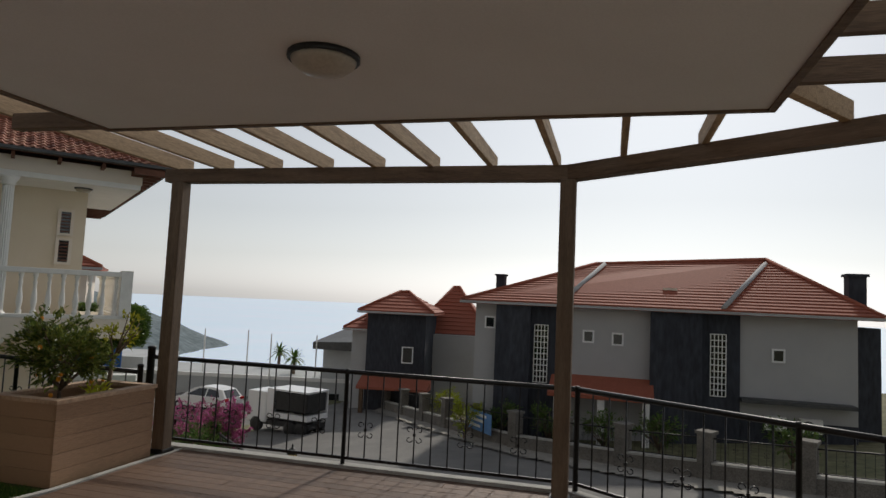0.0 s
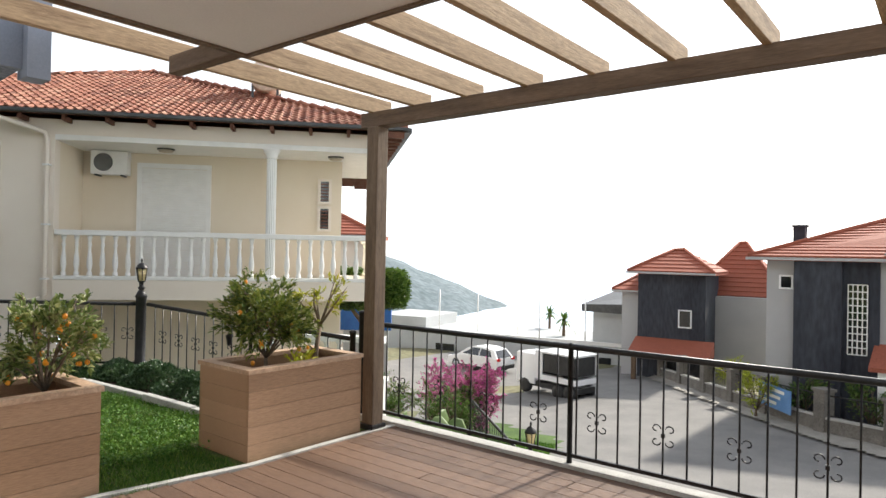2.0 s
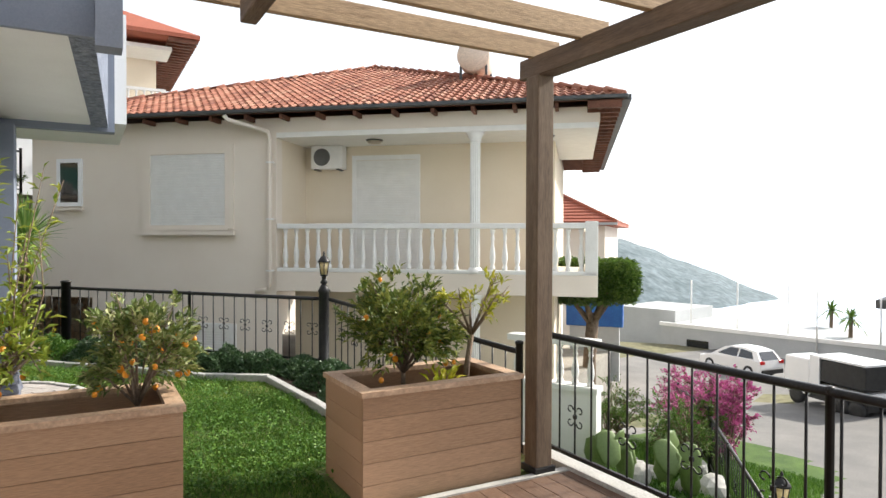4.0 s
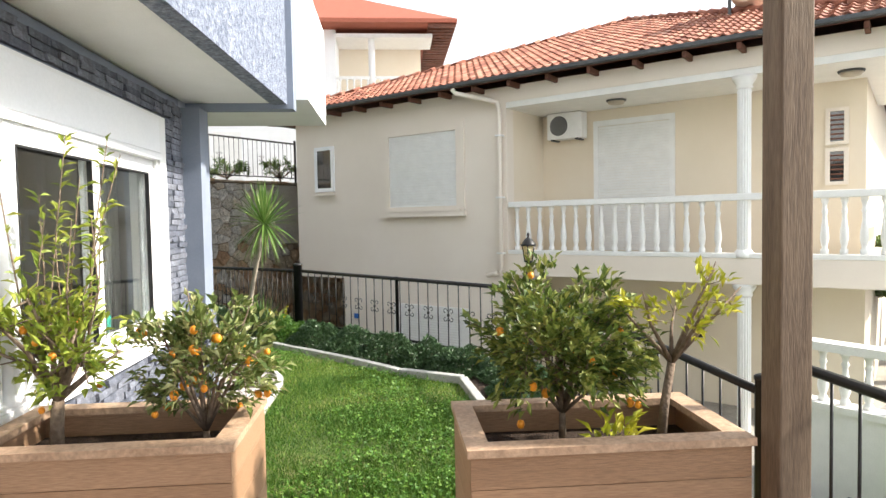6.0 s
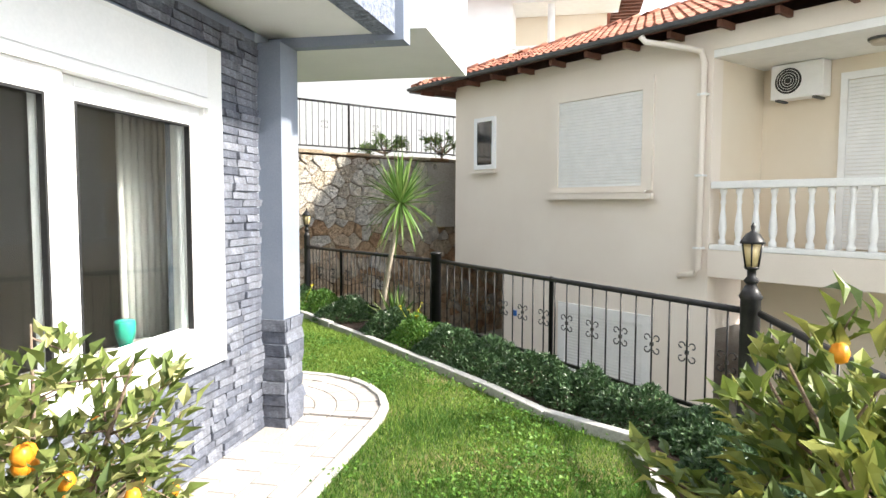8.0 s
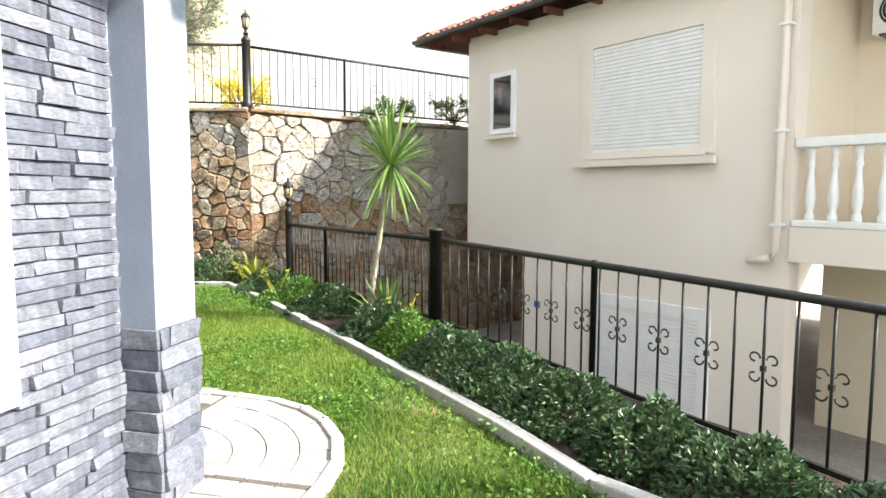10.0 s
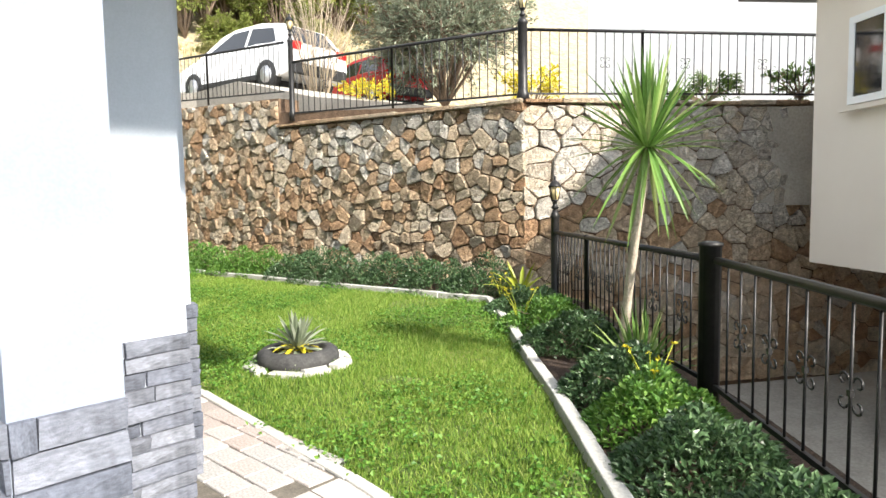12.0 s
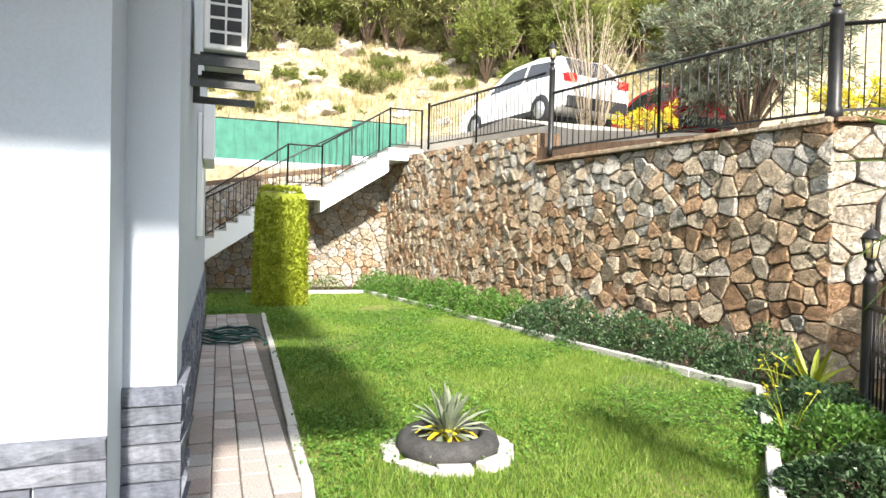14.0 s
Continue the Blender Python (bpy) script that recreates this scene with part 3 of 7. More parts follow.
# ---- retaining wall and upper level ----
WA, WB, WC = Vector((-22.3, 4.2)), Vector((-15.3, -1.3)), Vector((-13.62, -13.2))
structure("retaining_wall", prism([WA, WB, (-14.55, -6.55), WC, WC - Vector((0.5, 0)), (-15.0, -6.55), (-15.7, -1.5), WA - Vector((0.4, 0.3))], -1.8, [2.5, 2.52, 2.56, 3.3, 3.3, 2.56, 2.52, 2.5]), "mortar", "brown mortared retaining wall", "retaining wall")
structure("wall_upper_step", prism([(-14.56, -6.45), WC, WC - Vector((0.45, 0)), (-15.0, -6.45)], 2.4, [3.12, 3.34, 3.34, 3.12]), "mortar", "raised end of the retaining wall", "retaining wall")
structure("wall_end", prism([(-13.7, -13.2), (-4, -13.2), (-4, -13.6), (-14.1, -13.6)], -0.3, [3.3, 1.6, 1.6, 3.3]), "mortar", "mortared stone wall behind the stair", "retaining wall")


def upper_z(x, y):
    """Height of the slope above the retaining wall."""
    z = 2.45 + 0.085 * max(0.0, -y - 1)
    back = max(0.0, -(y + 18) * 0.85 - (x + 14) * 0.28)
    return z + min(back, 60) * 0.62


uv, uf = [], []
nx, ny = 44, 44
xs = [-120 + 160 * (i / nx) for i in range(nx + 1)]
ys = [-130 + 134 * (j / ny) for j in range(ny + 1)]
for yy in ys:
    for xx in xs:
        uv.append((xx, yy, upper_z(xx, yy) + 0.5 * noise.noise(Vector((xx * 0.3, yy * 0.3, 0))) * (1 if yy < -19 else 0.0)))
for j in range(ny):
    for i in range(nx):
        cx, cy = (xs[i] + xs[i + 1]) / 2, (ys[j] + ys[j + 1]) / 2
        wall_x = -15.3 - (cy + 1.3) * 0.141 if cy < -1.3 else -15.3 - (cy + 1.3) * 1.25
        if xs[i + 1] < wall_x - 0.2 or cy < (-17.0 if cx > -15.0 else -14.5):
            uf.append((j * (nx + 1) + i, j * (nx + 1) + i + 1, (j + 1) * (nx + 1) + i + 1, (j + 1) * (nx + 1) + i))
whole("hillside", flat_mesh("hillside", uv, uf, "earth"), "", "dry yellow hillside with scattered scrub", "hillside", kind="structure")
structure("upper_road", prism([(-18.4, 1.2), (-15.75, -1.35), (-15.75, -3.2), (-30, -3.2), (-30, 8), (-24, 8)], 1.0, [2.49, 2.49, 2.72, 2.72, 2.49, 2.49]), "pavement", "pale concrete upper road", "road")
structure("upper_road_slope", prism([(-15.75, -3.2), (-15.35, -6.5), (-15.15, -9.0), (-30, -9.0), (-30, -3.2)], 1.0, [2.718, 3.24, 3.848, 3.848, 2.718]), "pavement", "pale concrete upper road rising", "road")
structure("upper_road_top", prism([(-15.15, -9.0), (-15.15, -11.0), (-14.2, -13.3), (-14.2, -18), (-30, -18), (-30, -9.0)], 1.0, [3.85, 3.85, 3.85, 4.0, 4.3, 3.85]), "pavement", "pale concrete upper road", "road")

# ---- neighbour's house ----
nh = thing("neighbour_house", "cream two-storey villa with terracotta hip roof and white balcony", "house", pose(-16.95, 2.0, 0, 0, 0, 49))
LOW = -1.65
part("wall", boxes((0, 0, 0.42, 5.6, 0.25, 3.72), (1.45, 0.001, LOW, 5.6, 0.25, 0.42)), "cream", nh)
part("wall", boxes((0, 0.25, 0.42, 0.25, 10, 3.72), (1.45, 0.25, LOW, 1.7, 10, 0.42)), "cream", nh)
part("wall", boxes((5.35, 0.25, 0.5, 5.6, 1.4, 3.55), (5.35, 1.4, LOW, 10.9, 1.65, 3.55), (10.65, 1.65, LOW, 10.9, 10, 3.72)), "yellow_cream", nh, "warm yellow-cream plastered balcony wall")
part("wall", boxes((0, 9.75, 0.42, 10.9, 10, 3.72)), "cream", nh)
part("floor_slab", boxes((0, 0, 0.30, 1.45, 10, 0.42)), "cream", nh)
part("balcony_slab", boxes((5.6, -0.02, 0.52, 11.7, 1.4, 0.90), (10.9, 1.4, 0.52, 11.7, 4.5, 0.90), bevel=0.01), "cream", nh)
part("balcony_ceiling", boxes((5.6, 0.0, 3.50, 11.7, 1.4, 3.60), (10.9, 1.4, 3.50, 11.7, 4.5, 3.60)), "white_paint", nh)
part("beam", boxes((5.6, -0.02, 3.60, 11.72, 0.2, 3.87), (11.52, 0.2, 3.60, 11.72, 4.5, 3.87)), "cream", nh)
EZ, AP = 3.95, (6.0, 5.0, 6.10)
ev = [(-1.0, -0.40, EZ), (12.1, -0.40, EZ), (12.1, 10.6, EZ), (-1.0, 10.6, EZ), AP]
part("roof", solid(ev + [(p[0], p[1], p[2] - 0.06) for p in ev], [(0, 1, 4), (1, 2, 4), (2, 3, 4), (3, 0, 4), (6, 5, 9), (7, 6, 9), (8, 7, 9), (5, 8, 9), (0, 5, 6, 1), (1, 6, 7, 2), (2, 7, 8, 3), (3, 8, 5, 0)]), "eave_wood", nh, "dark timber roof deck")
neighbour = nh
structure("neighbour_ground", prism([(-4.3, 5.95), (-8.6, 5.85), (-15.2, -0.6), (-22.4, 4.1), (-24, 9), (-15, 17), (-9.8, 9.4)], -7, LOW), "pavement", "pale paved yard beside the villa", "ground")

# ---- street ----

# unseen eave, put up so that the side path lies in shade
structure("roof_eave", boxes((-9.95, -8.9, 5.602, -4.8, 3.3, 5.8)), "plaster_white", "white eave added out of view to shade the side path", "roof")


# ---- ironwork ----
def scroll_in(bm, z):
    """Four iron curls set round a bar."""
    for sx in (1, -1):
        for sz in (1, -1):
            pts = []
            for i in range(9):
                a = i / 8 * 1.55 * math.pi
                r = 0.034 * (1 - 0.055 * i)
                pts.append((sx * (0.010 + 0.040 - r * math.cos(a)), 0, z + sz * (0.012 + 0.045 + r * math.sin(a) * 0.9 - 0.01)))
            tube_in(bm, pts, 0.0055, 5)
    box_in(bm, -0.012, -0.010, z - 0.014, 0.012, 0.010, z + 0.014)


def lantern(parent, z, r=0.062):
    """Lantern head on a post: collar, cage with amber panes, roof."""
    top = part("lantern", lathe([(0.035, z), (0.05, z + 0.02), (0.028, z + 0.05), (0.03, z + 0.09), (r * 0.75, z + 0.10), (r * 0.8, z + 0.115)], 8), "iron", parent)
    part("glass", lathe([(r * 0.68, z + 0.115), (r * 1.08, z + 0.27)], 6), "lamp_glass", top, "amber lantern glass")
    bm = bmesh.new()
    for k in range(6):
        a = 2 * math.pi * k / 6
        c, s = math.cos(a), math.sin(a)
        tube_in(bm, [(r * 0.72 * c, r * 0.72 * s, z + 0.112), (r * 1.12 * c, r * 1.12 * s, z + 0.272)], 0.006, 4)
    part("cage", bm, "iron", top)
    part("cap", lathe([(r * 1.35, z + 0.27), (r * 1.2, z + 0.29), (r * 0.7, z + 0.335), (r * 0.3, z + 0.35), (0.012, z + 0.36), (0.016, z + 0.385), (0.003, z + 0.41)], 8), "iron", top)


def fence(label, p0, p1, z0, z1, height, gap=0.14, every=2, end0=0.045, end1=0.045, mids=(), scroll_at=0.5, tall0=0.06, tall1=0.06, lamp0=False, lamp1=False, rail=0.024, bot=0.09):
    """Black iron fence from p0 to p1, ground z0 to z1."""
    f = thing("fence", label, "fence", pose(p0[0], p0[1], 0, 0, 0, along(p0, p1)[0]))
    ln = along(p0, p1)[1]
    zb = lambda u: z0 + (z1 - z0) * u / ln
    part("top_rail", tube([(0, 0, z0 + height), (ln, 0, z1 + height)], rail, 8), "iron", f)
    part("bottom_rail", boxes((0, -0.012, -0.014, ln, 0.012, 0.014)), "iron", f, at=Matrix.Translation((0, 0, z0 + bot)) @ Matrix.Rotation(-math.atan2(z1 - z0, ln), 4, "Y"))
    bar = mesh_of("bar", tube([(0, 0, bot), (0, 0, height)], 0.0075, 6), "iron")
    bm = bmesh.new()
    scroll_in(bm, bot + (height - bot) * scroll_at)
    curl = mesh_of("scroll", bm, "iron")
    n = max(2, round(ln / gap))
    for i in range(1, n):
        u = ln * i / n
        b = part("bar", bar, "", f, at=pose(u, 0, zb(u)))
        if i % every == 0:
            part("scroll", curl, "", b)
    for u, w, tall, lit in [(0, end0, tall0, lamp0), (ln, end1, tall1, lamp1)] + [(m, 0.022, 0.0, False) for m in mids]:
        if w <= 0:
            continue
        z = zb(u)
        if lit:
            p = part("post", lathe([(w * 1.25, z - 0.05), (w * 1.25, z + 0.10), (w, z + 0.13), (w, z + height + tall - 0.05), (w * 1.2, z + height + tall - 0.03), (w * 0.55, z + height + tall + 0.05)], 14, (u, 0, 0)), "iron", f)
            q = part("lamp_head", lathe([(0.03, 0), (0.03, 0.03)], 8), "iron", f, at=pose(u, 0, z + height + tall + 0.04))
            lantern(q, 0.02)
        else:
            part("post", lathe([(w, z - 0.05), (w, z + height + tall), (w * 1.15, z + height + tall), (w * 1.15, z + height + tall + 0.02), (w * 0.6, z + height + tall + 0.03)], 12 if w > 0.03 else 8, (u, 0, 0)), "iron", f)
    return f


IRON = "black iron garden fence with small scrolls"
RAILING = "black iron terrace railing with scrolls on its bars"
fence(RAILING, (-4.86, 6.05), (-0.30, 6.08), DECK, DECK, 0.935, 0.172, 3, 0.04, 0.0, mids=(2.31,), tall0=0.09, scroll_at=0.34)
fence(RAILING, (-0.28, 6.07), (3.12, 3.78), DECK, DECK, 0.935, 0.172, 3, 0.025, 0.03, mids=(1.88,), tall0=0.0, scroll_at=0.34)
fence(IRON, (-14.35, -0.15), (-11.72, 2.72), -0.10, -0.06, 0.86, 0.125, 4, 0.05, 0.065, mids=(1.3,), lamp0=True, tall0=0.22, tall1=0.08, scroll_at=0.5)
fence(IRON, (-11.64, 2.79), (-8.52, 5.58), -0.06, -0.08, 0.86, 0.165, 2, 0.0, 0.065, mids=(2.12,), lamp1=True, tall1=0.13, scroll_at=0.5)
fence(IRON, (-8.42, 5.62), (-4.92, 5.97), -0.08, -0.22, 0.86, 0.165, 2, 0.0, 0.03, mids=(2.0,), scroll_at=0.5)


# ---- planters and their shrubs ----
def planter(label, x0, y0, x1, y1, zt, zb):
    p = thing("planter", label, "planter", pose((x0 + x1) / 2, (y0 + y1) / 2, zb))
    hx, hy, h = (x1 - x0) / 2, (y1 - y0) / 2, zt - zb
    n = 5
    bh = (h - 0.035) / n
    for i in range(n):
        za, zz = i * bh + 0.0015, (i + 1) * bh - 0.0015
        part("board", boxes((hx - 0.028, -hy, za, hx, hy, zz), bevel=0.002), "planter", p)
        part("board", boxes((-hx, -hy, za, -hx + 0.028, hy, zz), bevel=0.002), "planter", p)
        part("board", boxes((-hx + 0.028, -hy, za, hx - 0.028, -hy + 0.028, zz), bevel=0.002), "planter", p)
        part("board", boxes((-hx + 0.028, hy - 0.028, za, hx - 0.028, hy, zz), bevel=0.002), "planter", p)
    c = 0.085
    part("cap", boxes((hx - c, -hy - 0.015, h - 0.034, hx + 0.015, hy + 0.015, h), (-hx - 0.015, -hy - 0.015, h - 0.034, -hx + c, hy + 0.015, h), (-hx + c, -hy - 0.015, h - 0.034, hx - c, -hy + c, h), (-hx + c, hy - c, h - 0.034, hx - c, hy + 0.015, h)), "planter_cap", p)
    part("liner", boxes((-hx + 0.03, -hy + 0.03, 0.05, hx - 0.03, hy - 0.03, h - 0.16)), "soil", p, "dark soil filling")
    return p


planter("tan wood-effect planter box with two citrus shrubs", -5.17, 4.46, -4.47, 5.66, 0.58, -0.145)
planter("tan wood-effect planter box with kumquat shrubs", -5.40, 2.30, -4.68, 3.45, 0.58, -0.145)


def leaf_mesh(name, spots, material, rng, length=0.07, width=0.028, droop=0.3, up=0.3):
    """Folded leaves at spots (place, outward way): four triangles each."""
    verts, faces = [], []
    for p, out in spots:
        d = Vector((out[0] + rng.gauss(0, 0.5), out[1] + rng.gauss(0, 0.5), out[2] + up + rng.gauss(0, 0.45))).normalized()
        side = d.cross(Vector((rng.gauss(0, 0.35), rng.gauss(0, 0.35), 1))).normalized()
        nrm = side.cross(d)
        l, w = length * rng.uniform(0.65, 1.25), width * rng.uniform(0.7, 1.2)
        p = Vector(p)
        mid, tip = p + d * l * 0.5 - nrm * 0.0, p + d * l - nrm * l * droop
        o = len(verts)
        verts += [tuple(p), tuple(mid + side * w * 0.5 + nrm * w * 0.22), tuple(tip), tuple(mid - side * w * 0.5 + nrm * w * 0.22), tuple(mid - nrm * l * droop * 0.25)]
        faces += [(o, o + 4, o + 1), (o + 1, o + 4, o + 2), (o + 2, o + 4, o + 3), (o + 3, o + 4, o)]
    return flat_mesh(name, verts, faces, material)


def shrub(name, label, category, x, y, z, crown, size, n, leaf, material, rng, trunk_h=0.25, trunk_r=0.02, fruit=0, limbs=9, lean=(0, 0), hollow=0.55, leaf_w=0.4, up=0.3, fruit_mat="fruit", bark="bark", twigs_per=4, group=""):
    """A shrub: trunk, limbs and twigs, and a crown of single leaves on the twigs, with gaps. crown: centre above the foot; size: half axes."""
    s = thing(name, label, category, pose(x, y, z), group)
    bm = bmesh.new()
    cx, cy, cz = crown
    fork = Vector((lean[0] * 0.5, lean[1] * 0.5, trunk_h))
    tube_in(bm, [(0, 0, -0.02), (lean[0] * 0.2, lean[1] * 0.2, trunk_h * 0.5), fork], [trunk_r * 1.2, trunk_r, trunk_r * 0.9], 7)
    spots, ends = [], []
    for i in range(limbs):
        a = 2 * math.pi * (i + rng.random()) / limbs
        e = rng.uniform(-0.25, 1.0)
        k = rng.uniform(0.6, 0.95)
        end = Vector((cx + size[0] * k * math.cos(a) * math.sqrt(max(0, 1 - max(0, e) ** 2 * 0.8)), cy + size[1] * k * math.sin(a) * math.sqrt(max(0, 1 - max(0, e) ** 2 * 0.8)), cz + size[2] * e * k))
        mid = fork.lerp(end, 0.5) + Vector((rng.gauss(0, 0.06) * size[0], rng.gauss(0, 0.06) * size[1], 0.12 * size[2]))
        tube_in(bm, [fork, mid, end], [trunk_r * 0.6, trunk_r * 0.38, trunk_r * 0.15], 5)
        for j in range(twigs_per):
            b = mid.lerp(end, rng.uniform(0.0, 1.0))
            w = Vector((rng.gauss(0, 1), rng.gauss(0, 1), rng.gauss(0.2, 0.8))).normalized()
            t = b + w * min(size) * rng.uniform(0.3, 0.6)
            q = Vector(((t.x - cx) / size[0], (t.y - cy) / size[1], (t.z - cz) / size[2]))
            if q.length > 1.05:
                q *= 1.05 / q.length
                t = Vector((cx + q.x * size[0], cy + q.y * size[1], cz + q.z * size[2]))
            tube_in(bm, [b, t], [trunk_r * 0.2, trunk_r * 0.08], 3)
            ends.append((b, t))
    part("trunk", bm, bark, s)
    for i in range(n):
        b, t = ends[rng.randrange(len(ends))]
        p = b.lerp(t, rng.uniform(0.15, 1.05)) + Vector((rng.gauss(0, 0.02), rng.gauss(0, 0.02), rng.gauss(0, 0.02))) * (leaf / 0.07)
        out = (p - Vector((cx, cy, cz * 0.8)))
        out = out.normalized() if out.length > 1e-4 else Vector((0, 0, 1))
        spots.append((p, out))
    part("crown", leaf_mesh("crown", spots, material, rng, leaf, leaf * leaf_w, 0.25, up), "", s, "dense glossy leaves")
    if fruit:
        fm = mesh_of("fruit", lathe([(0.004, -0.019), (0.013, -0.014), (0.018, 0.0), (0.013, 0.014), (0.004, 0.019)], 8), fruit_mat)
        for i in range(fruit):
            b, t = ends[rng.randrange(len(ends))]
            p = b.lerp(t, rng.uniform(0.7, 1.1)) - Vector((0, 0, 0.03))
            part("fruit", fm, "", s, at=Matrix.Translation(p) @ Matrix.Scale(rng.uniform(0.85, 1.3), 4))
    return s


rs = random.Random(7)
shrub("kumquat_shrub", "dense green citrus shrub with a few orange fruits in a planter", "shrub", -4.98, 4.98, 0.40, (0.0, -0.02, 0.50), (0.42, 0.44, 0.42), 4200, 0.060, "leaf_citrus", rs, 0.16, 0.018, fruit=14, limbs=16, twigs_per=9, leaf_w=0.5)
lemon = shrub("lemon_tree", "small gnarled citrus tree with yellow leaves in a planter", "tree", -4.85, 5.42, 0.40, (0.02, 0.12, 0.72), (0.30, 0.44, 0.20), 200, 0.062, "leaf_yellow", rs, 0.42, 0.022, fruit=0, limbs=7, lean=(0.0, 0.12), twigs_per=3)
shrub("young_shoots", "low bright green shoots in a planter", "plant", -4.72, 5.15, 0.40, (0.0, 0.0, 0.10), (0.12, 0.18, 0.10), 70, 0.09, "leaf_yellow", rs, 0.03, 0.008, limbs=6)
shrub("kumquat_shrub", "kumquat shrub full of orange fruits in a planter", "shrub", -5.06, 3.24, 0.40, (0.0, 0.03, 0.42), (0.36, 0.36, 0.44), 1750, 0.060, "leaf_kumquat", rs, 0.12, 0.018, fruit=34, limbs=14, twigs_per=8, leaf_w=0.52)
tall = shrub("citrus_tree", "tall sparse citrus tree with pale green shoots in a planter", "tree", -5.14, 2.50, 0.40, (-0.02, 0.0, 0.50), (0.34, 0.36, 0.34), 620, 0.08, "leaf_lime", rs, 0.28, 0.032, fruit=10, limbs=12, lean=(0.03, 0.05), twigs_per=5)
bm, spots = bmesh.new(), []
for k in range(13):
    y0, x0, top = rs.uniform(-0.28, 0.34), rs.uniform(-0.18, 0.18), rs.uniform(1.05, 1.62)
    a, c = Vector((x0 * 0.5, y0 * 0.5, 0.45)), Vector((x0 + rs.gauss(0, 0.06), y0 + rs.gauss(0, 0.08), top))
    m_ = a.lerp(c, 0.5) + Vector((rs.gauss(0, 0.03), rs.gauss(0, 0.03), 0))
    tube_in(bm, [a, m_, c], [0.006, 0.0045, 0.002], 4)
    for q in range(22):
        t_ = rs.uniform(0.25, 1.0)
        spots.append((a.lerp(m_, t_ * 2) if t_ < 0.5 else m_.lerp(c, t_ * 2 - 1), Vector((rs.gauss(0, 1), rs.gauss(0, 1), 0.5))))
part("shoot_stem", bm, "bark", tall)
part("shoot_leaves", leaf_mesh("shoot_leaves", spots, "leaf_lime", rs, 0.075, 0.028, 0.2, 0.3), "", tall, "pale lime-green young leaves")

# ---- own house: window, cladding ----
win = thing("window_1", "white framed sliding window with roller shutter box", "window", pose(0, 2.2, 0), kind="structure")
part("surround", boxes((-7.57, 0.002, 0.51, -7.42, 0.05, 2.43), (-4.95, 0.002, 0.51, -4.80, 0.05, 2.43), (-7.42, 0.002, 2.10, -4.95, 0.05, 2.43), (-7.42, 0.002, 0.51, -4.95, 0.05, 0.60), (-7.418, -0.2, 0.602, -7.40, 0.03, 2.098), (-7.40, -0.2, 0.602, -4.97, 0.03, 0.62)), "plaster_white", win)
part("shutter_box", boxes((-7.40, -0.04, 2.06, -4.97, 0.075, 2.098), (-7.40, 0.052, 2.12, -4.97, 0.06, 2.40)), "pvc", win)
for k, (a, b, za) in enumerate(((-7.40, -6.32, 0.62), (-6.30, -5.26, 0.62))):
    fr = part("window_frame", boxes((a, -0.09 + 0.05 * k, za, a + 0.10, 0.0 + 0.05 * k, 2.06), (b - 0.10, -0.09 + 0.05 * k, za, b, 0.05 * k, 2.06), (a + 0.10, -0.09 + 0.05 * k, za, b - 0.10, 0.05 * k, za + 0.13), (a + 0.10, -0.09 + 0.05 * k, 1.95, b - 0.10, 0.05 * k, 2.06), bevel=0.004), "pvc", win)
    g = part("pane", boxes((a + 0.10, -0.05 + 0.05 * k, za + 0.13, b - 0.10, -0.044 + 0.05 * k, 1.95)), "glass", fr)
    g.visible_shadow = False
    part("gasket", boxes((a + 0.10, -0.03 + 0.05 * k, za + 0.13, a + 0.112, 0.002 + 0.05 * k, 1.95), (b - 0.112, -0.03 + 0.05 * k, za + 0.13, b - 0.10, 0.002 + 0.05 * k, 1.95), (a + 0.112, -0.03 + 0.05 * k, 1.938, b - 0.112, 0.002 + 0.05 * k, 1.95)), "black_plastic", fr, "black rubber gasket")
part("window_frame", boxes((-5.24, -0.09, 0.62, -4.97, 0.0, 2.06)), "pvc", win)
cur = bmesh.new()
for k in range(15):
    x0 = -7.80 + 0.033 * k
    tube_in(cur, [(x0, 1.70 + 0.025 * (k % 2), 0.0), (x0, 1.70 + 0.025 * (k % 2), 2.5)], 0.024, 6)
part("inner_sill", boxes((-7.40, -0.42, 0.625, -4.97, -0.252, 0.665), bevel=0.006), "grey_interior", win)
whole("curtain", cur, "curtain", "pale cloth curtain hanging behind the window", "curtain")
pot = thing("flower_pot", "small teal glazed pot on the window sill", "pot", pose(-7.12, 1.87, 0.667) @ Matrix.Diagonal((1.1, 1.1, 1.4, 1)))
part("body", lathe([(0.03, 0), (0.05, 0.05), (0.055, 0.10), (0.045, 0.11)], 12), "pot_green", pot)


def clad_meshes(rng, h, lengths, name="stone"):
    out = []
    for l in lengths:
        bm = bmesh.new()
        vs = box_in(bm, 0.003, 0, 0.003, l - 0.003, 0.02, h - 0.003)
        for v in vs:
            if v.co.y > 0.01:
                v.co.y += rng.uniform(-0.008, 0.014)
                v.co.x += rng.uniform(-0.003, 0.003)
                v.co.z += rng.uniform(-0.003, 0.003)
        out.append(mesh_of(name, bm, "clad"))
    return out


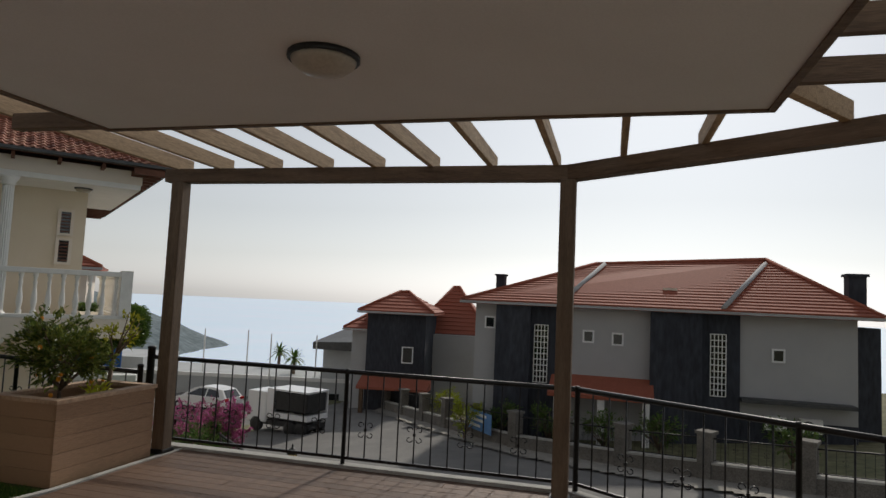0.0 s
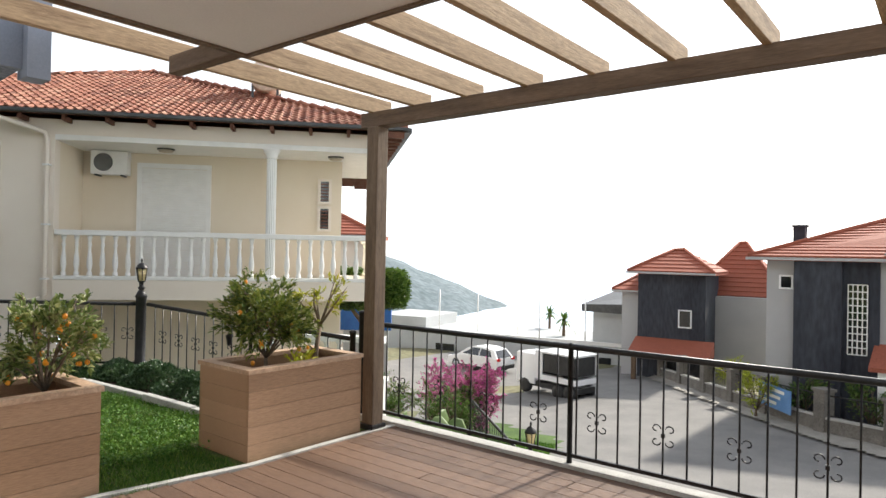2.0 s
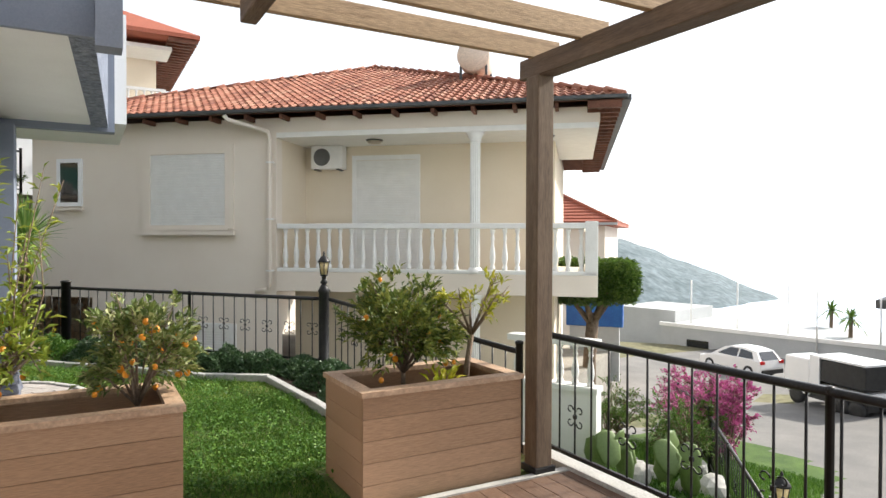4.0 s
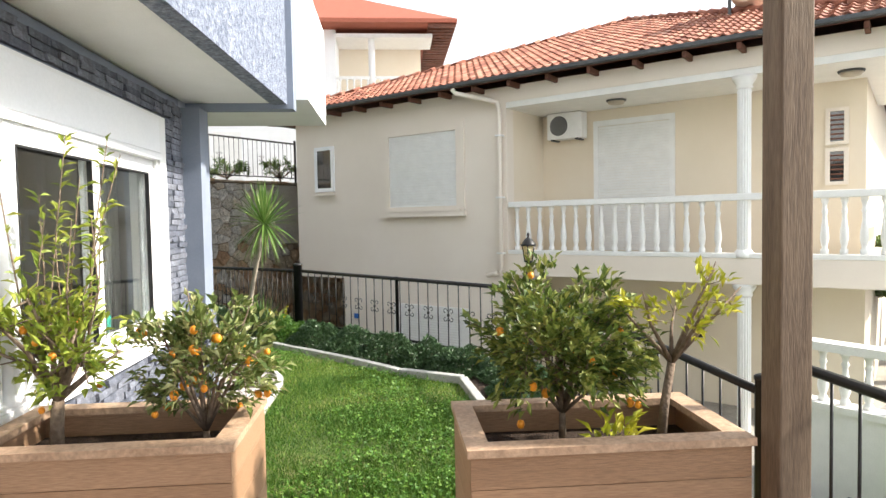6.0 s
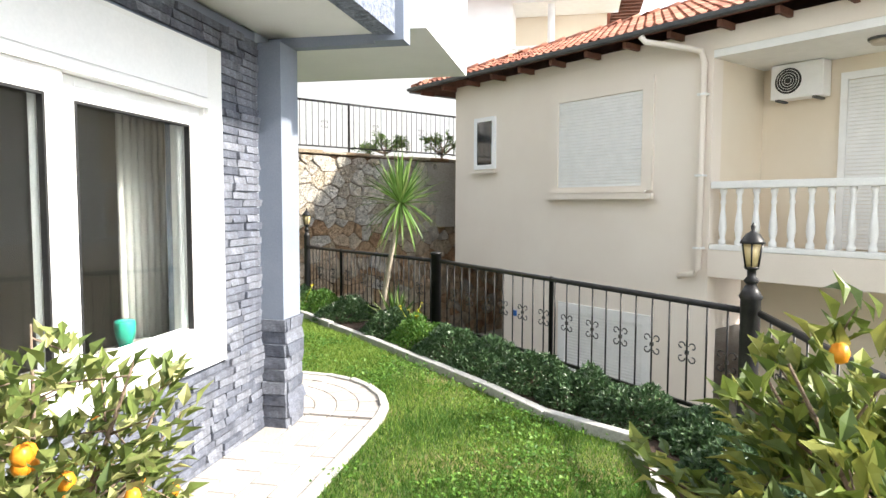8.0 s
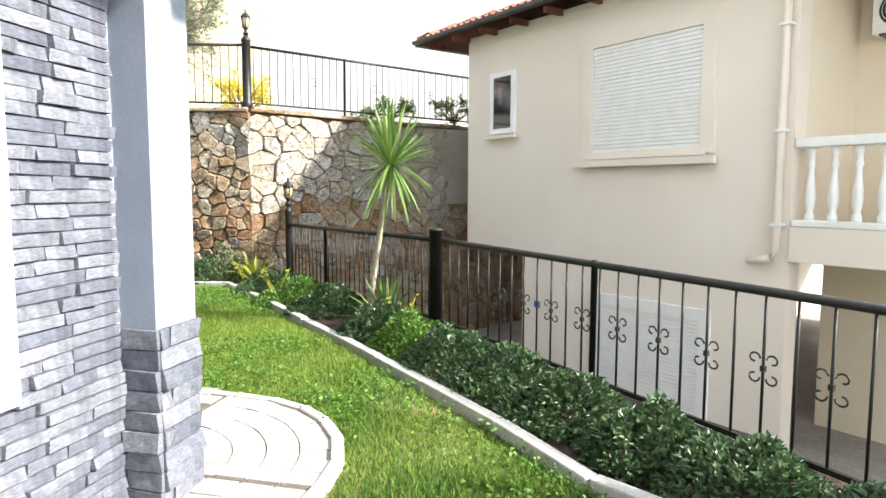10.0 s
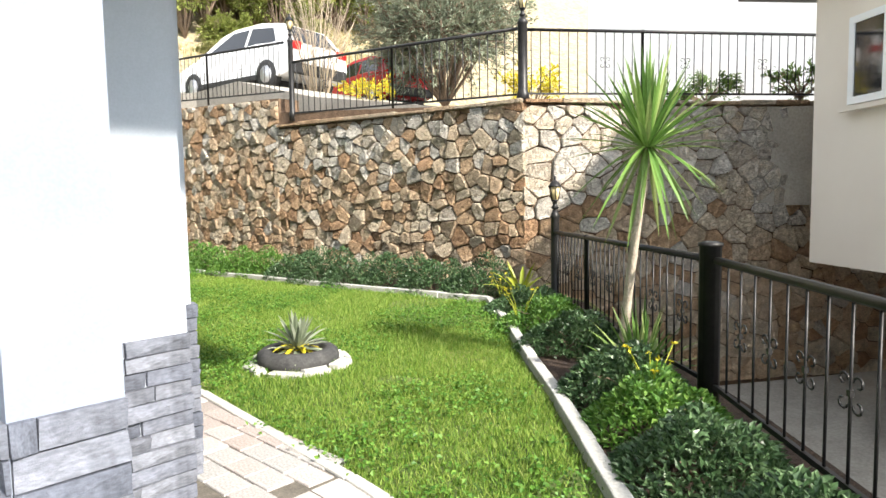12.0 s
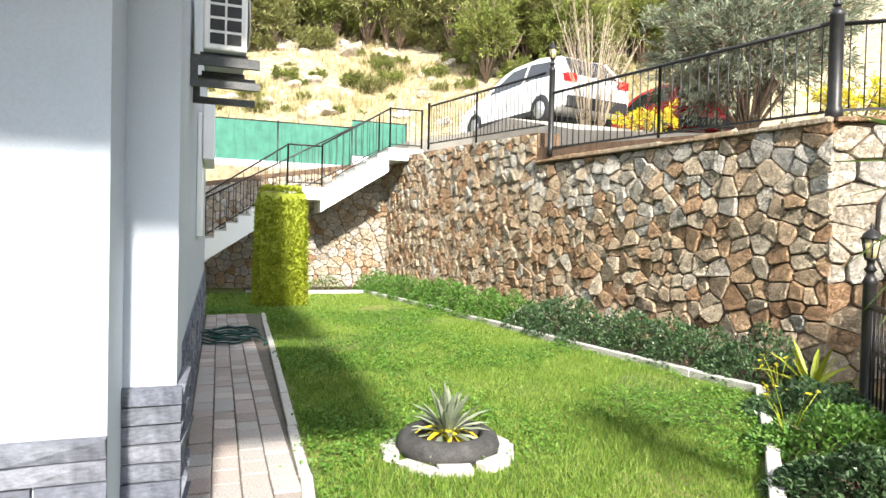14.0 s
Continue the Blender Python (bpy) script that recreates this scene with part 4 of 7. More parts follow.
def clad(parent, rng, width, z0, z1, h, place, holes=()):
    """Rows of split stones on the plane u (0..width), z. place(u, z): pose; outward is the stone's +y."""
    lengths = [0.16, 0.22, 0.27, 0.31, 0.19, 0.24] if h > 0.06 else [0.14, 0.2, 0.26, 0.3, 0.18, 0.23]
    meshes = clad_meshes(rng, h, lengths)
    z, n = z0, 0
    while z + h * 0.6 < z1:
        u = 0.0
        while u < width - 0.01:
            k = rng.randrange(len(lengths))
            l = lengths[k]
            scale = 1.0
            nxt = min([hh[0] for hh in holes if hh[2] < z + h * 0.7 and hh[3] > z + h * 0.3 and hh[0] > u + 1e-4] + [width])
            inside = [hh for hh in holes if hh[2] < z + h * 0.7 and hh[3] > z + h * 0.3 and hh[0] - 1e-4 <= u < hh[1] - 1e-3]
            if inside:
                u = inside[0][1]
                continue
            if u + l > nxt - 0.06:
                scale = (nxt - u) / l
            part("stone", meshes[k], "", parent, at=place(u, z) @ Matrix.Diagonal((scale, rng.uniform(0.6, 1.5), 1, 1)))
            u += l * scale
            n += 1
        z += h


rc = random.Random(3)
cl = thing("stone_cladding", "grey split-face stone cladding on the house front", "cladding", kind="structure")
# along the front wall, u runs towards -x so that outward (+y) stays
clad(cl, rc, 3.42, -0.14, 2.62, 0.052, lambda u, z: pose(-8.10 + u, 2.202, z), holes=((0.53, 3.30, 0.505, 2.435),))
cl2 = thing("stone_base", "grey split-face stone base of the corner pillar", "cladding", kind="structure")
clad(cl2, rc, 0.28, -0.14, 0.69, 0.09, lambda u, z: pose(-8.40 + u, 2.382, z))
clad(cl2, rc, 0.18, -0.14, 0.69, 0.09, lambda u, z: pose(-8.118, 2.40, z, 0, 0, -90) @ pose(u, 0, 0))
clad(cl2, rc, 0.53, -0.14, 0.66, 0.066, lambda u, z: pose(-8.955, 1.572, z) @ pose(u, 0, 0))
clad(cl2, rc, 0.62, -0.14, 0.66, 0.066, lambda u, z: pose(-8.422, 1.58, z, 0, 0, 90) @ pose(u, 0, 0))
clad(cl2, rc, 0.20, -0.14, 0.75, 0.066, lambda u, z: pose(-9.14, 1.252, z) @ pose(u, 0, 0))
clad(cl2, rc, 0.32, -0.14, 0.75, 0.066, lambda u, z: pose(-9.122, 0.92, z, 0, 0, 90) @ pose(u, 0, 0))
clad(cl2, rc, 9.3, -0.14, 0.60, 0.09, lambda u, z: pose(-9.062, -8.5, z, 0, 0, 90) @ pose(u, 0, 0))


def air_unit(label, m, bracket=True):
    """Outdoor air conditioner, front towards local -y, foot at z 0, centred in x."""
    a = thing("air_conditioner", label, "air conditioner", m)
    body = part("casing", boxes((-0.40, -0.29, 0.03, 0.40, 0.0, 0.58), bevel=0.015), "white_paint", a)
    part("fan_ring", lathe([(0.20, 0.0), (0.205, 0.008), (0.19, 0.012)], 24), "black_plastic", body, "dark fan opening", at=pose(-0.12, -0.291, 0.31, 90))
    bm = bmesh.new()
    for k in range(4):
        r = 0.05 + 0.04 * k
        tube_in(bm, [(r * math.cos(2 * math.pi * i / 20), r * math.sin(2 * math.pi * i / 20), 0.018) for i in range(21)], 0.004, 4)
    part("fan_grille", bm, "white_paint", body, at=pose(-0.12, -0.291, 0.31, 90))
    for r in range(5):
        for c in range(2):
            part("inlet", boxes((-0.404, -0.25 + 0.11 * c, 0.07 + 0.095 * r, -0.399, -0.155 + 0.11 * c, 0.145 + 0.095 * r)), "black_plastic", body)
    for x in (-0.28, 0.28):
        part("foot", boxes((x - 0.03, -0.30, 0.0, x + 0.03, 0.02, 0.03)), "gutter", a)
    if bracket:
        for x in (-0.28, 0.28):
            part("bracket", boxes((x - 0.02, -0.36, -0.05, x + 0.02, 0.02, 0.0), (x - 0.02, -0.02, -0.30, x + 0.02, 0.02, -0.05)), "gutter", a)
    return a


air_unit("white outdoor air conditioner bracketed on the house side", pose(-9.14, -1.45, 2.47, 0, 0, -90), bracket=False)
br = thing("wall_bracket", "grey steel brackets under the air conditioner", "bracket", pose(-9.06, -1.1, 2.30))
for yy in (0.0, -0.62):
    part("arm", boxes((-0.46, yy - 0.02, 0.10, 0.0, yy + 0.02, 0.165)), "gutter", br)
    part("arm", boxes((-0.46, yy - 0.02, -0.05, 0.0, yy + 0.02, 0.0)), "gutter", br)
    part("strut", boxes((-0.05, yy - 0.02, 0.0, -0.002, yy + 0.02, 0.10)), "gutter", br)
sb = thing("side_window", "white side window with roller shutter box", "window", pose(-9.06, -3.5, 1.2))
part("frame", boxes((-0.05, -0.5, 0.0, -0.002, 0.5, 1.2), bevel=0.01), "pvc", sb)
part("shutter_box", boxes((-0.16, -0.52, 0.75, -0.051, 0.52, 1.3), bevel=0.01), "pvc", sb)

# ---- neighbour's house: details, in its own frame ----
def nb(name, bm, material, label="", parent=None):
    return part(name, bm, material, parent or neighbour, label)


w1 = nb("window", boxes((2.67, -0.05, 1.73, 2.85, -0.002, 3.41), (4.52, -0.05, 1.73, 4.70, -0.002, 3.41), (2.85, -0.05, 3.22, 4.52, -0.002, 3.41), (2.85, -0.05, 1.73, 4.52, -0.002, 1.80)), "cream", "window with a closed white roller shutter")
for k in range(28):
    nb("slat", boxes((2.85, -0.030, 1.80 + 0.0507 * k, 4.52, -0.006, 1.80 + 0.0507 * k + 0.047), bevel=0.006), "white_paint", parent=w1)
nb("sill", boxes((2.62, -0.12, 1.60, 4.75, -0.052, 1.69), (2.75, -0.10, 1.70, 4.62, -0.052, 1.735)), "cream", parent=w1)
w2 = nb("window", boxes((0.64, -0.05, 2.2, 0.72, 0.05, 3.19), (1.16, -0.05, 2.2, 1.24, 0.05, 3.19), (0.72, -0.05, 3.11, 1.16, 0.05, 3.19), (0.72, -0.05, 2.2, 1.16, 0.05, 2.28)), "pvc", "small window tilted open")
nb("pane", boxes((0.72, -0.035, 2.28, 1.16, -0.02, 3.11)), "dark_glass", parent=w2)
nb("sill", boxes((0.58, -0.11, 2.12, 1.30, -0.052, 2.17)), "cream", parent=w2)
w3 = nb("window", boxes((2.9, -0.04, -1.55, 3.05, -0.002, -0.15), (4.6, -0.04, -1.55, 4.75, -0.002, -0.15), (3.05, -0.04, -0.30, 4.6, -0.002, -0.15), (2.8, -0.08, -1.63, 4.85, -0.002, -1.55)), "white_paint", "lower window with a closed white shutter")
for k in range(25):
    nb("slat", boxes((3.05, -0.028, -1.55 + 0.05 * k, 4.6, -0.006, -1.55 + 0.05 * k + 0.046), bevel=0.006), "white_paint", parent=w3)
nb("plinth", boxes((1.40, -0.03, LOW - 0.3, 5.65, -0.001, LOW + 0.16)), "pier_stone", "rough brown plinth")
nb("meter_box", boxes((1.75, -0.03, -0.55, 1.85, -0.001, -0.45)), "blue_sheet", "small blue number plate")
nb("drain_pipe", tube([(4.75, -0.45, 3.88), (4.80, -0.42, 3.80), (5.30, -0.16, 3.66), (5.46, -0.08, 3.60), (5.50, -0.07, 3.45), (5.50, -0.07, 0.62), (5.44, -0.07, 0.55), (5.20, -0.07, 0.50)], 0.045, 8), "cream")
for z in (3.0, 1.9, 0.9):
    nb("pipe_clip", boxes((5.44, -0.13, z, 5.56, -0.005, z + 0.03)), "white_paint")
# balcony
balcony = nb("balustrade", boxes((5.62, -0.02, 1.73, 11.68, 0.16, 1.83), bevel=0.012), "white_paint", "white turned-stone balustrade")
for run in ((11.50, 0.16, 1.73, 11.68, 4.4, 1.83), (5.62, -0.03, 0.90, 11.68, 0.17, 0.97), (11.50, 0.17, 0.90, 11.68, 4.4, 0.97)):
    part("rail", boxes(run, bevel=0.012), "white_paint", balcony)
BAL = [(0.055, 0), (0.055, 0.06), (0.035, 0.09), (0.048, 0.14), (0.062, 0.22), (0.055, 0.32), (0.034, 0.46), (0.030, 0.54), (0.046, 0.58), (0.032, 0.62), (0.036, 0.68), (0.052, 0.71), (0.052, 0.76)]
baluster = mesh_of("baluster", lathe(BAL, 10), "white_paint")
for k in range(26):
    if abs(5.76 + 0.226 * k - 9.5) > 0.13:
        part("baluster", baluster, "", balcony, at=pose(5.76 + 0.226 * k, 0.07, 0.97) @ Matrix.Diagonal((0.88, 0.88, 1, 1)))
for k in range(16):
    part("baluster", baluster, "", balcony, at=pose(11.59, 0.07 + 0.265 * (k + 0.6), 0.97))
part("post", boxes((11.48, -0.03, 0.9, 11.70, 0.19, 1.86), bevel=0.01), "white_paint", balcony)


def column(u, v, z0, z1):
    bm = bmesh.new()
    seg = 32
    rings = []
    for z in (z0 + 0.12, z1 - 0.18):
        rings.append([bm.verts.new((u + (0.082 if k % 2 else 0.095) * math.cos(2 * math.pi * k / seg), v + (0.082 if k % 2 else 0.095) * math.sin(2 * math.pi * k / seg), z)) for k in range(seg)])
    for k in range(seg):
        bm.faces.new((rings[0][k], rings[0][(k + 1) % seg], rings[1][(k + 1) % seg], rings[1][k]))
    lathe_in(bm, [(0.14, z0), (0.14, z0 + 0.06), (0.10, z0 + 0.12)], 20, (u, v, 0))
    lathe_in(bm, [(0.095, z1 - 0.19), (0.12, z1 - 0.16), (0.105, z1 - 0.13), (0.16, z1 - 0.05), (0.17, z1)], 20, (u, v, 0))
    nb("column", bm, "white_paint", "white fluted column")


column(9.5, 0.08, 0.9, 3.5)
column(9.5, 0.12, LOW - 0.3, 0.52)
for u, v in ((7.4, 0.6), (10.75, 0.7)):
    l = nb("ceiling_lamp", lathe([(0.16, 3.47), (0.17, 3.50)], 16, (u, v, 0)), "gutter")
    nb("shade", lathe([(0.05, 3.42), (0.12, 3.43), (0.15, 3.47)], 16, (u, v, 0)), "ceiling_glass", parent=l)
w4 = nb("window", boxes((6.66, 1.36, 0.9, 6.75, 1.398, 3.3), (8.05, 1.36, 0.9, 8.14, 1.398, 3.3), (6.75, 1.36, 3.2, 8.05, 1.398, 3.3)), "white_paint", "balcony door with a closed white shutter")
for k in range(45):
    nb("slat", boxes((6.75, 1.374, 0.92 + 0.0505 * k, 8.05, 1.396, 0.92 + 0.0505 * k + 0.047), bevel=0.005), "white_paint", parent=w4)
ac_n = air_unit("white outdoor air conditioner high on the balcony wall", neighbour.matrix_world @ pose(6.18, 1.38, 2.98) @ Matrix.Scale(0.88, 4), bracket=False)
for z in (2.55, 1.95):
    vent = nb("louvre_window", boxes((10.38, 1.35, z, 10.44, 1.398, z + 0.55), (10.62, 1.35, z, 10.68, 1.398, z + 0.55), (10.44, 1.35, z + 0.5, 10.62, 1.398, z + 0.55), (10.44, 1.35, z, 10.62, 1.398, z + 0.05)), "cream", "narrow dark louvred window")
    nb("pane", boxes((10.44, 1.385, z + 0.05, 10.62, 1.396, z + 0.5)), "dark_glass", parent=vent)
    for k in range(6):
        nb("slat", boxes((10.44, 1.36, z + 0.08 + 0.07 * k, 10.62, 1.39, z + 0.10 + 0.07 * k)), "eave_wood", parent=vent)
wl = nb("wall_lamp", boxes((8.55, 1.30, -0.35, 8.65, 1.398, -0.30), (8.58, 1.22, -0.32, 8.62, 1.3, -0.28)), "iron", "black wall lantern")
lantern_m = part("lantern_body", lathe([(0.04, -0.52), (0.07, -0.34), (0.085, -0.33), (0.02, -0.26)], 6, (8.6, 1.22, 0)), "iron", wl)

# roof: gutters, rafter ends, ridge caps and tiles
nb("gutter", boxes((-1.06, -0.50, EZ - 0.045, 12.16, -0.39, EZ + 0.02), bevel=0.012), "gutter", "dark grey gutter")
nb("gutter", boxes((12.08, -0.39, EZ - 0.06, 12.22, 10.7, EZ + 0.03)), "gutter")
nb("gutter", boxes((-1.12, -0.39, EZ - 0.06, -0.98, 10.7, EZ + 0.03)), "gutter")
for k in range(18):
    u = -0.7 + 0.73 * k
    nb("rafter_end", boxes((u - 0.03, -0.37, EZ - 0.15, u + 0.03, -0.024, EZ - 0.065)), "eave_wood")
for k in range(26):
    v = -0.4 + 0.42 * k
    nb("rafter_end", boxes((11.5, v - 0.05, EZ - 0.19, 12.06, v + 0.05, EZ - 0.075)), "eave_wood")
nb("roof_underlay", boxes((0.0, 0.0, 3.722, 10.9, 10.0, 3.88)), "cream")


def tile_mesh(name, material):
    w, l = 0.165, 0.30
    prof = [(0.0, 0.012), (0.03, 0.003), (0.066, 0.005), (0.096, 0.032), (0.13, 0.040), (0.165, 0.012)]
    verts, faces = [], []
    for y, dz in ((0.0, 0.034), (l, 0.006)):
        verts += [(x, y, z + dz) for x, z in prof]
    verts += [(x, 0.0, z + 0.012) for x, z in prof]
    k = len(prof)
    for i in range(k - 1):
        faces += [(i, i + 1, k + i + 1, k + i), (2 * k + i, 2 * k + i + 1, i + 1, i)]
    return flat_mesh(name, verts, faces, material)


def tiles_on(parent, a, b, apex, limit, jitter):
    """Tiles on the triangle a-b-apex (a, b on the eave); rows from the eave upwards."""
    a, b, apex = Vector(a), Vector(b), Vector(apex)
    ex = (b - a).normalized()
    foot = a + ex * (apex - a).dot(ex)
    up = (apex - foot)
    ln = up.length
    ey = up.normalized()
    ez = ex.cross(ey)
    base = Matrix(((ex.x, ey.x, ez.x, 0), (ex.y, ey.y, ez.y, 0), (ex.z, ey.z, ez.z, 0), (0, 0, 0, 1)))
    width, fx = (b - a).length, (apex - a).dot(ex)
    out = []
    rows = int(ln / 0.25)
    for r in range(rows):
        y = r * 0.25
        x0, x1 = fx * y / ln, width - (width - fx) * y / ln
        k = math.ceil(x0 / 0.162)
        while k * 0.162 + 0.13 < x1:
            p = a + ex * (k * 0.162) + ey * y + ez * 0.004
            out.append(Matrix.Translation(p + ez * jitter.uniform(0, 0.008)) @ base @ pose(0, 0, 0, 0, 0, jitter.uniform(-0.9, 0.9)))
            k += 1
    pieces("tile", parent, [tile_mesh("tile", "roof_tile")], out, "roof_tile_joined", limit)


def ridge_caps(parent, a, b, limit=60):
    a, b = Vector(a), Vector(b)
    d = (b - a)
    n = int(d.length / 0.36)
    bm = bmesh.new()
    tube_in(bm, [(0, 0, 0), (0.20, 0, 0.008), (0.41, 0, 0.02)], [0.07, 0.075, 0.09], 8)
    me = mesh_of("ridge_cap", bm, "roof_tile")
    rot = d.to_track_quat("X", "Z").to_matrix().to_4x4()
    for k in range(n):
        part("ridge_cap", me, "", parent, at=Matrix.Translation(a + d * (k / n) + Vector((0, 0, 0.03))) @ rot)


roof = [o for o in neighbour.children if o.name.startswith("roof") and "underlay" not in o.name][0]
rt = random.Random(5)
tiles_on(roof, ev[0], ev[1], AP, 300, rt)
tiles_on(roof, ev[1], ev[2], AP, 0, rt)
tiles_on(roof, ev[2], ev[3], AP, 0, rt)
tiles_on(roof, ev[3], ev[0], AP, 0, rt)
for e in ev[:4]:
    ridge_caps(roof, e, AP)
tank = thing("water_tank", "beige round solar water tank on the roof", "water tank", neighbour.matrix_world @ pose(9.15, 2.4, 5.05))
part("drum", lathe([(0.05, -0.45), (0.33, -0.44), (0.36, -0.40), (0.36, 0.40), (0.33, 0.44), (0.05, 0.45)], 20), "solar", tank, at=pose(0, 0, 0.42, 90))
part("stand", boxes((-0.3, -0.4, -0.1, -0.25, -0.35, 0.2), (0.25, -0.4, -0.1, 0.3, -0.35, 0.2), (-0.3, 0.35, -0.1, -0.25, 0.4, 0.2), (0.25, 0.35, -0.1, 0.3, 0.4, 0.2)), "gutter", tank)

# ---- garden ----
PATH_Z = -0.12
path = thing("garden_path", "pale concrete paver path curving round the house corner", "path", kind="structure")
part("bed", prism([(-4.45, 2.2), (-4.45, 2.95), (-8.45, 2.95)] + [(-8.45 + 1.1 * math.cos(radians(a)), 1.85 + 1.1 * math.sin(radians(a))) for a in range(100, 181, 10)] + [(-9.72, 0.0), (-9.98, -7.6), (-9.06, -7.6), (-9.06, 1.2), (-8.9, 1.6), (-8.4, 2.2)], -0.30, PATH_Z - 0.012), "paver_bed", path)


def paver(l, w, rng):
    bm = boxes((0.004, 0.004, -0.05, l - 0.004, w - 0.004, 0), bevel=0.006)
    return mesh_of("paver", bm, "paver")


rp = random.Random(11)
full, half = paver(0.30, 0.178, rp), paver(0.15, 0.178, rp)
for r in range(4):
    x = -8.42
    first = r % 2 == 1
    while x < -4.5:
        me, l = (half, 0.15) if first else (full, 0.30)
        first = False
        part("paver", me, "", path, at=pose(x, 2.225 + 0.18 * r, PATH_Z + rp.uniform(-0.003, 0.003)))
        x += l
for band in range(4):
    r0, r1 = 0.40 + 0.175 * band, 0.40 + 0.175 * (band + 1) - 0.008
    n = 6 + 2 * band
    a1 = radians(92 / n - 0.6)
    steps = 3
    poly = [(r0 * math.cos(a1 * i / steps), r0 * math.sin(a1 * i / steps)) for i in range(steps + 1)] + [(r1 * math.cos(a1 * i / steps), r1 * math.sin(a1 * i / steps)) for i in range(steps, -1, -1)]
    me = mesh_of("paver", prism(poly, -0.05, 0.0), "paver")
    for k in range(n):
        part("paver", me, "", path, at=pose(-8.45, 1.85, PATH_Z + rp.uniform(-0.003, 0.003), 0, 0, 90 + 92 / n * k + 0.3))
long_ = mesh_of("paver", boxes((0.004, 0.004, -0.05, 0.206, 0.150, 0), bevel=0.006), "paver_side")
for c in range(4):
    y = 1.78 - (0.105 if c % 2 else 0.0)
    while y > -7.4:
        part("paver", long_, "", path, at=pose(-9.085 - 0.005 * max(0, -y) - 0.154 * c, y - 0.21, PATH_Z + rp.uniform(-0.004, 0.004), 0, 0, 90 + rp.uniform(-0.7, 0.7)))
        y -= 0.21


def kerb_line(label, pts, w=0.085, z0=-0.3, z1=-0.07):
    k = thing("kerb", label, "kerb", kind="structure")
    for p, q in zip(pts, pts[1:]):
        ang, ln = along(p, q)
        n = max(1, round(ln / 0.9))
        me = mesh_of("kerb_stone", boxes((0.004, -w / 2, z0, ln / n - 0.004, w / 2, z1), bevel=0.01), "concrete")
        for i in range(n):
            part("kerb_stone", me, "", k, at=pose(p[0] + (q[0] - p[0]) * i / n, p[1] + (q[1] - p[1]) * i / n, rp.uniform(-0.008, 0.008), 0, 0, ang + rp.uniform(-0.5, 0.5)))


NORTH = [(-14.05, -0.95), (-12.6, 0.55), (-11.2, 1.97), (-10.08, 3.05), (-9.4, 3.69), (-8.77, 4.22), (-8.35, 4.85), (-7.08, 4.95), (-5.22, 5.02)]
WEST = [(-14.05, -0.95), (-13.69, -3.26), (-13.15, -8.05), (-12.65, -11.3), (-9.9, -11.55)]
kerb_line("worn pale concrete kerb between lawn and planting bed", NORTH)
kerb_line("worn pale concrete kerb along the hedge bed", WEST)
kerb_line("thin pale concrete edging of the path", [(-4.5, 2.98), (-8.45, 2.98)] + [(-8.45 + 1.13 * math.cos(radians(a)), 1.85 + 1.13 * math.sin(radians(a))) for a in range(105, 181, 15)] + [(-9.74, 0.0), (-10.02, -7.6)], 0.07, -0.3, -0.105)
structure("planting_bed", prism(NORTH + [(-5.2, 5.9), (-8.6, 5.87), (-11.88, 2.93), (-14.68, 0.05), (-15.15, -1.0)], -0.4, -0.125), "soil", "dark soil of the planting bed", "soil")
structure("hedge_bed", prism(WEST + [(-9.9, -13.0), (-13.6, -13.1), (-15.2, -1.4)], -0.4, -0.125), "soil", "dark soil under the hedge", "soil")


def mound(name, label, x, y, r, h, n, leaf, material, rng, z=-0.13, category="shrub", squash=1.0, turn=0.0, leaf_w=0.45):
    """Low leafy mound with an uneven surface."""
    s = thing(name, label, category, pose(x, y, z, 0, 0, turn))
    spots = []
    bumps = [(rng.uniform(-0.6, 0.6), rng.uniform(-0.6, 0.6), rng.uniform(0.6, 1.1)) for _ in range(6)]
    for _ in range(n):
        a, q = rng.uniform(0, 2 * math.pi), math.sqrt(rng.random())
        u, v = q * math.cos(a), q * math.sin(a)
        top = h * (1 - q ** 3) * max([b[2] * math.exp(-((u - b[0]) ** 2 + (v - b[1]) ** 2) * 3) for b in bumps] + [0.5])
        zz = top * (1 - rng.random() ** 2.5 * 0.9)
        spots.append((Vector((u * r, v * r * squash, zz + 0.01)), Vector((u * 0.7, v * 0.7, 0.6))))
    part("leaves", leaf_mesh("leaves", spots, material, rng, leaf, leaf * leaf_w, 0.2, 0.2), "", s)
    bm = bmesh.new()
    for k in range(7):
        a = rng.uniform(0, 6.28)
        tube_in(bm, [(0, 0, -0.03), (r * 0.3 * math.cos(a), r * 0.3 * squash * math.sin(a), h * 0.4), (r * 0.6 * math.cos(a), r * 0.6 * squash * math.sin(a), h * 0.6)], [0.008, 0.005, 0.003], 4)
    part("stem", bm, "bark", s)
    return s


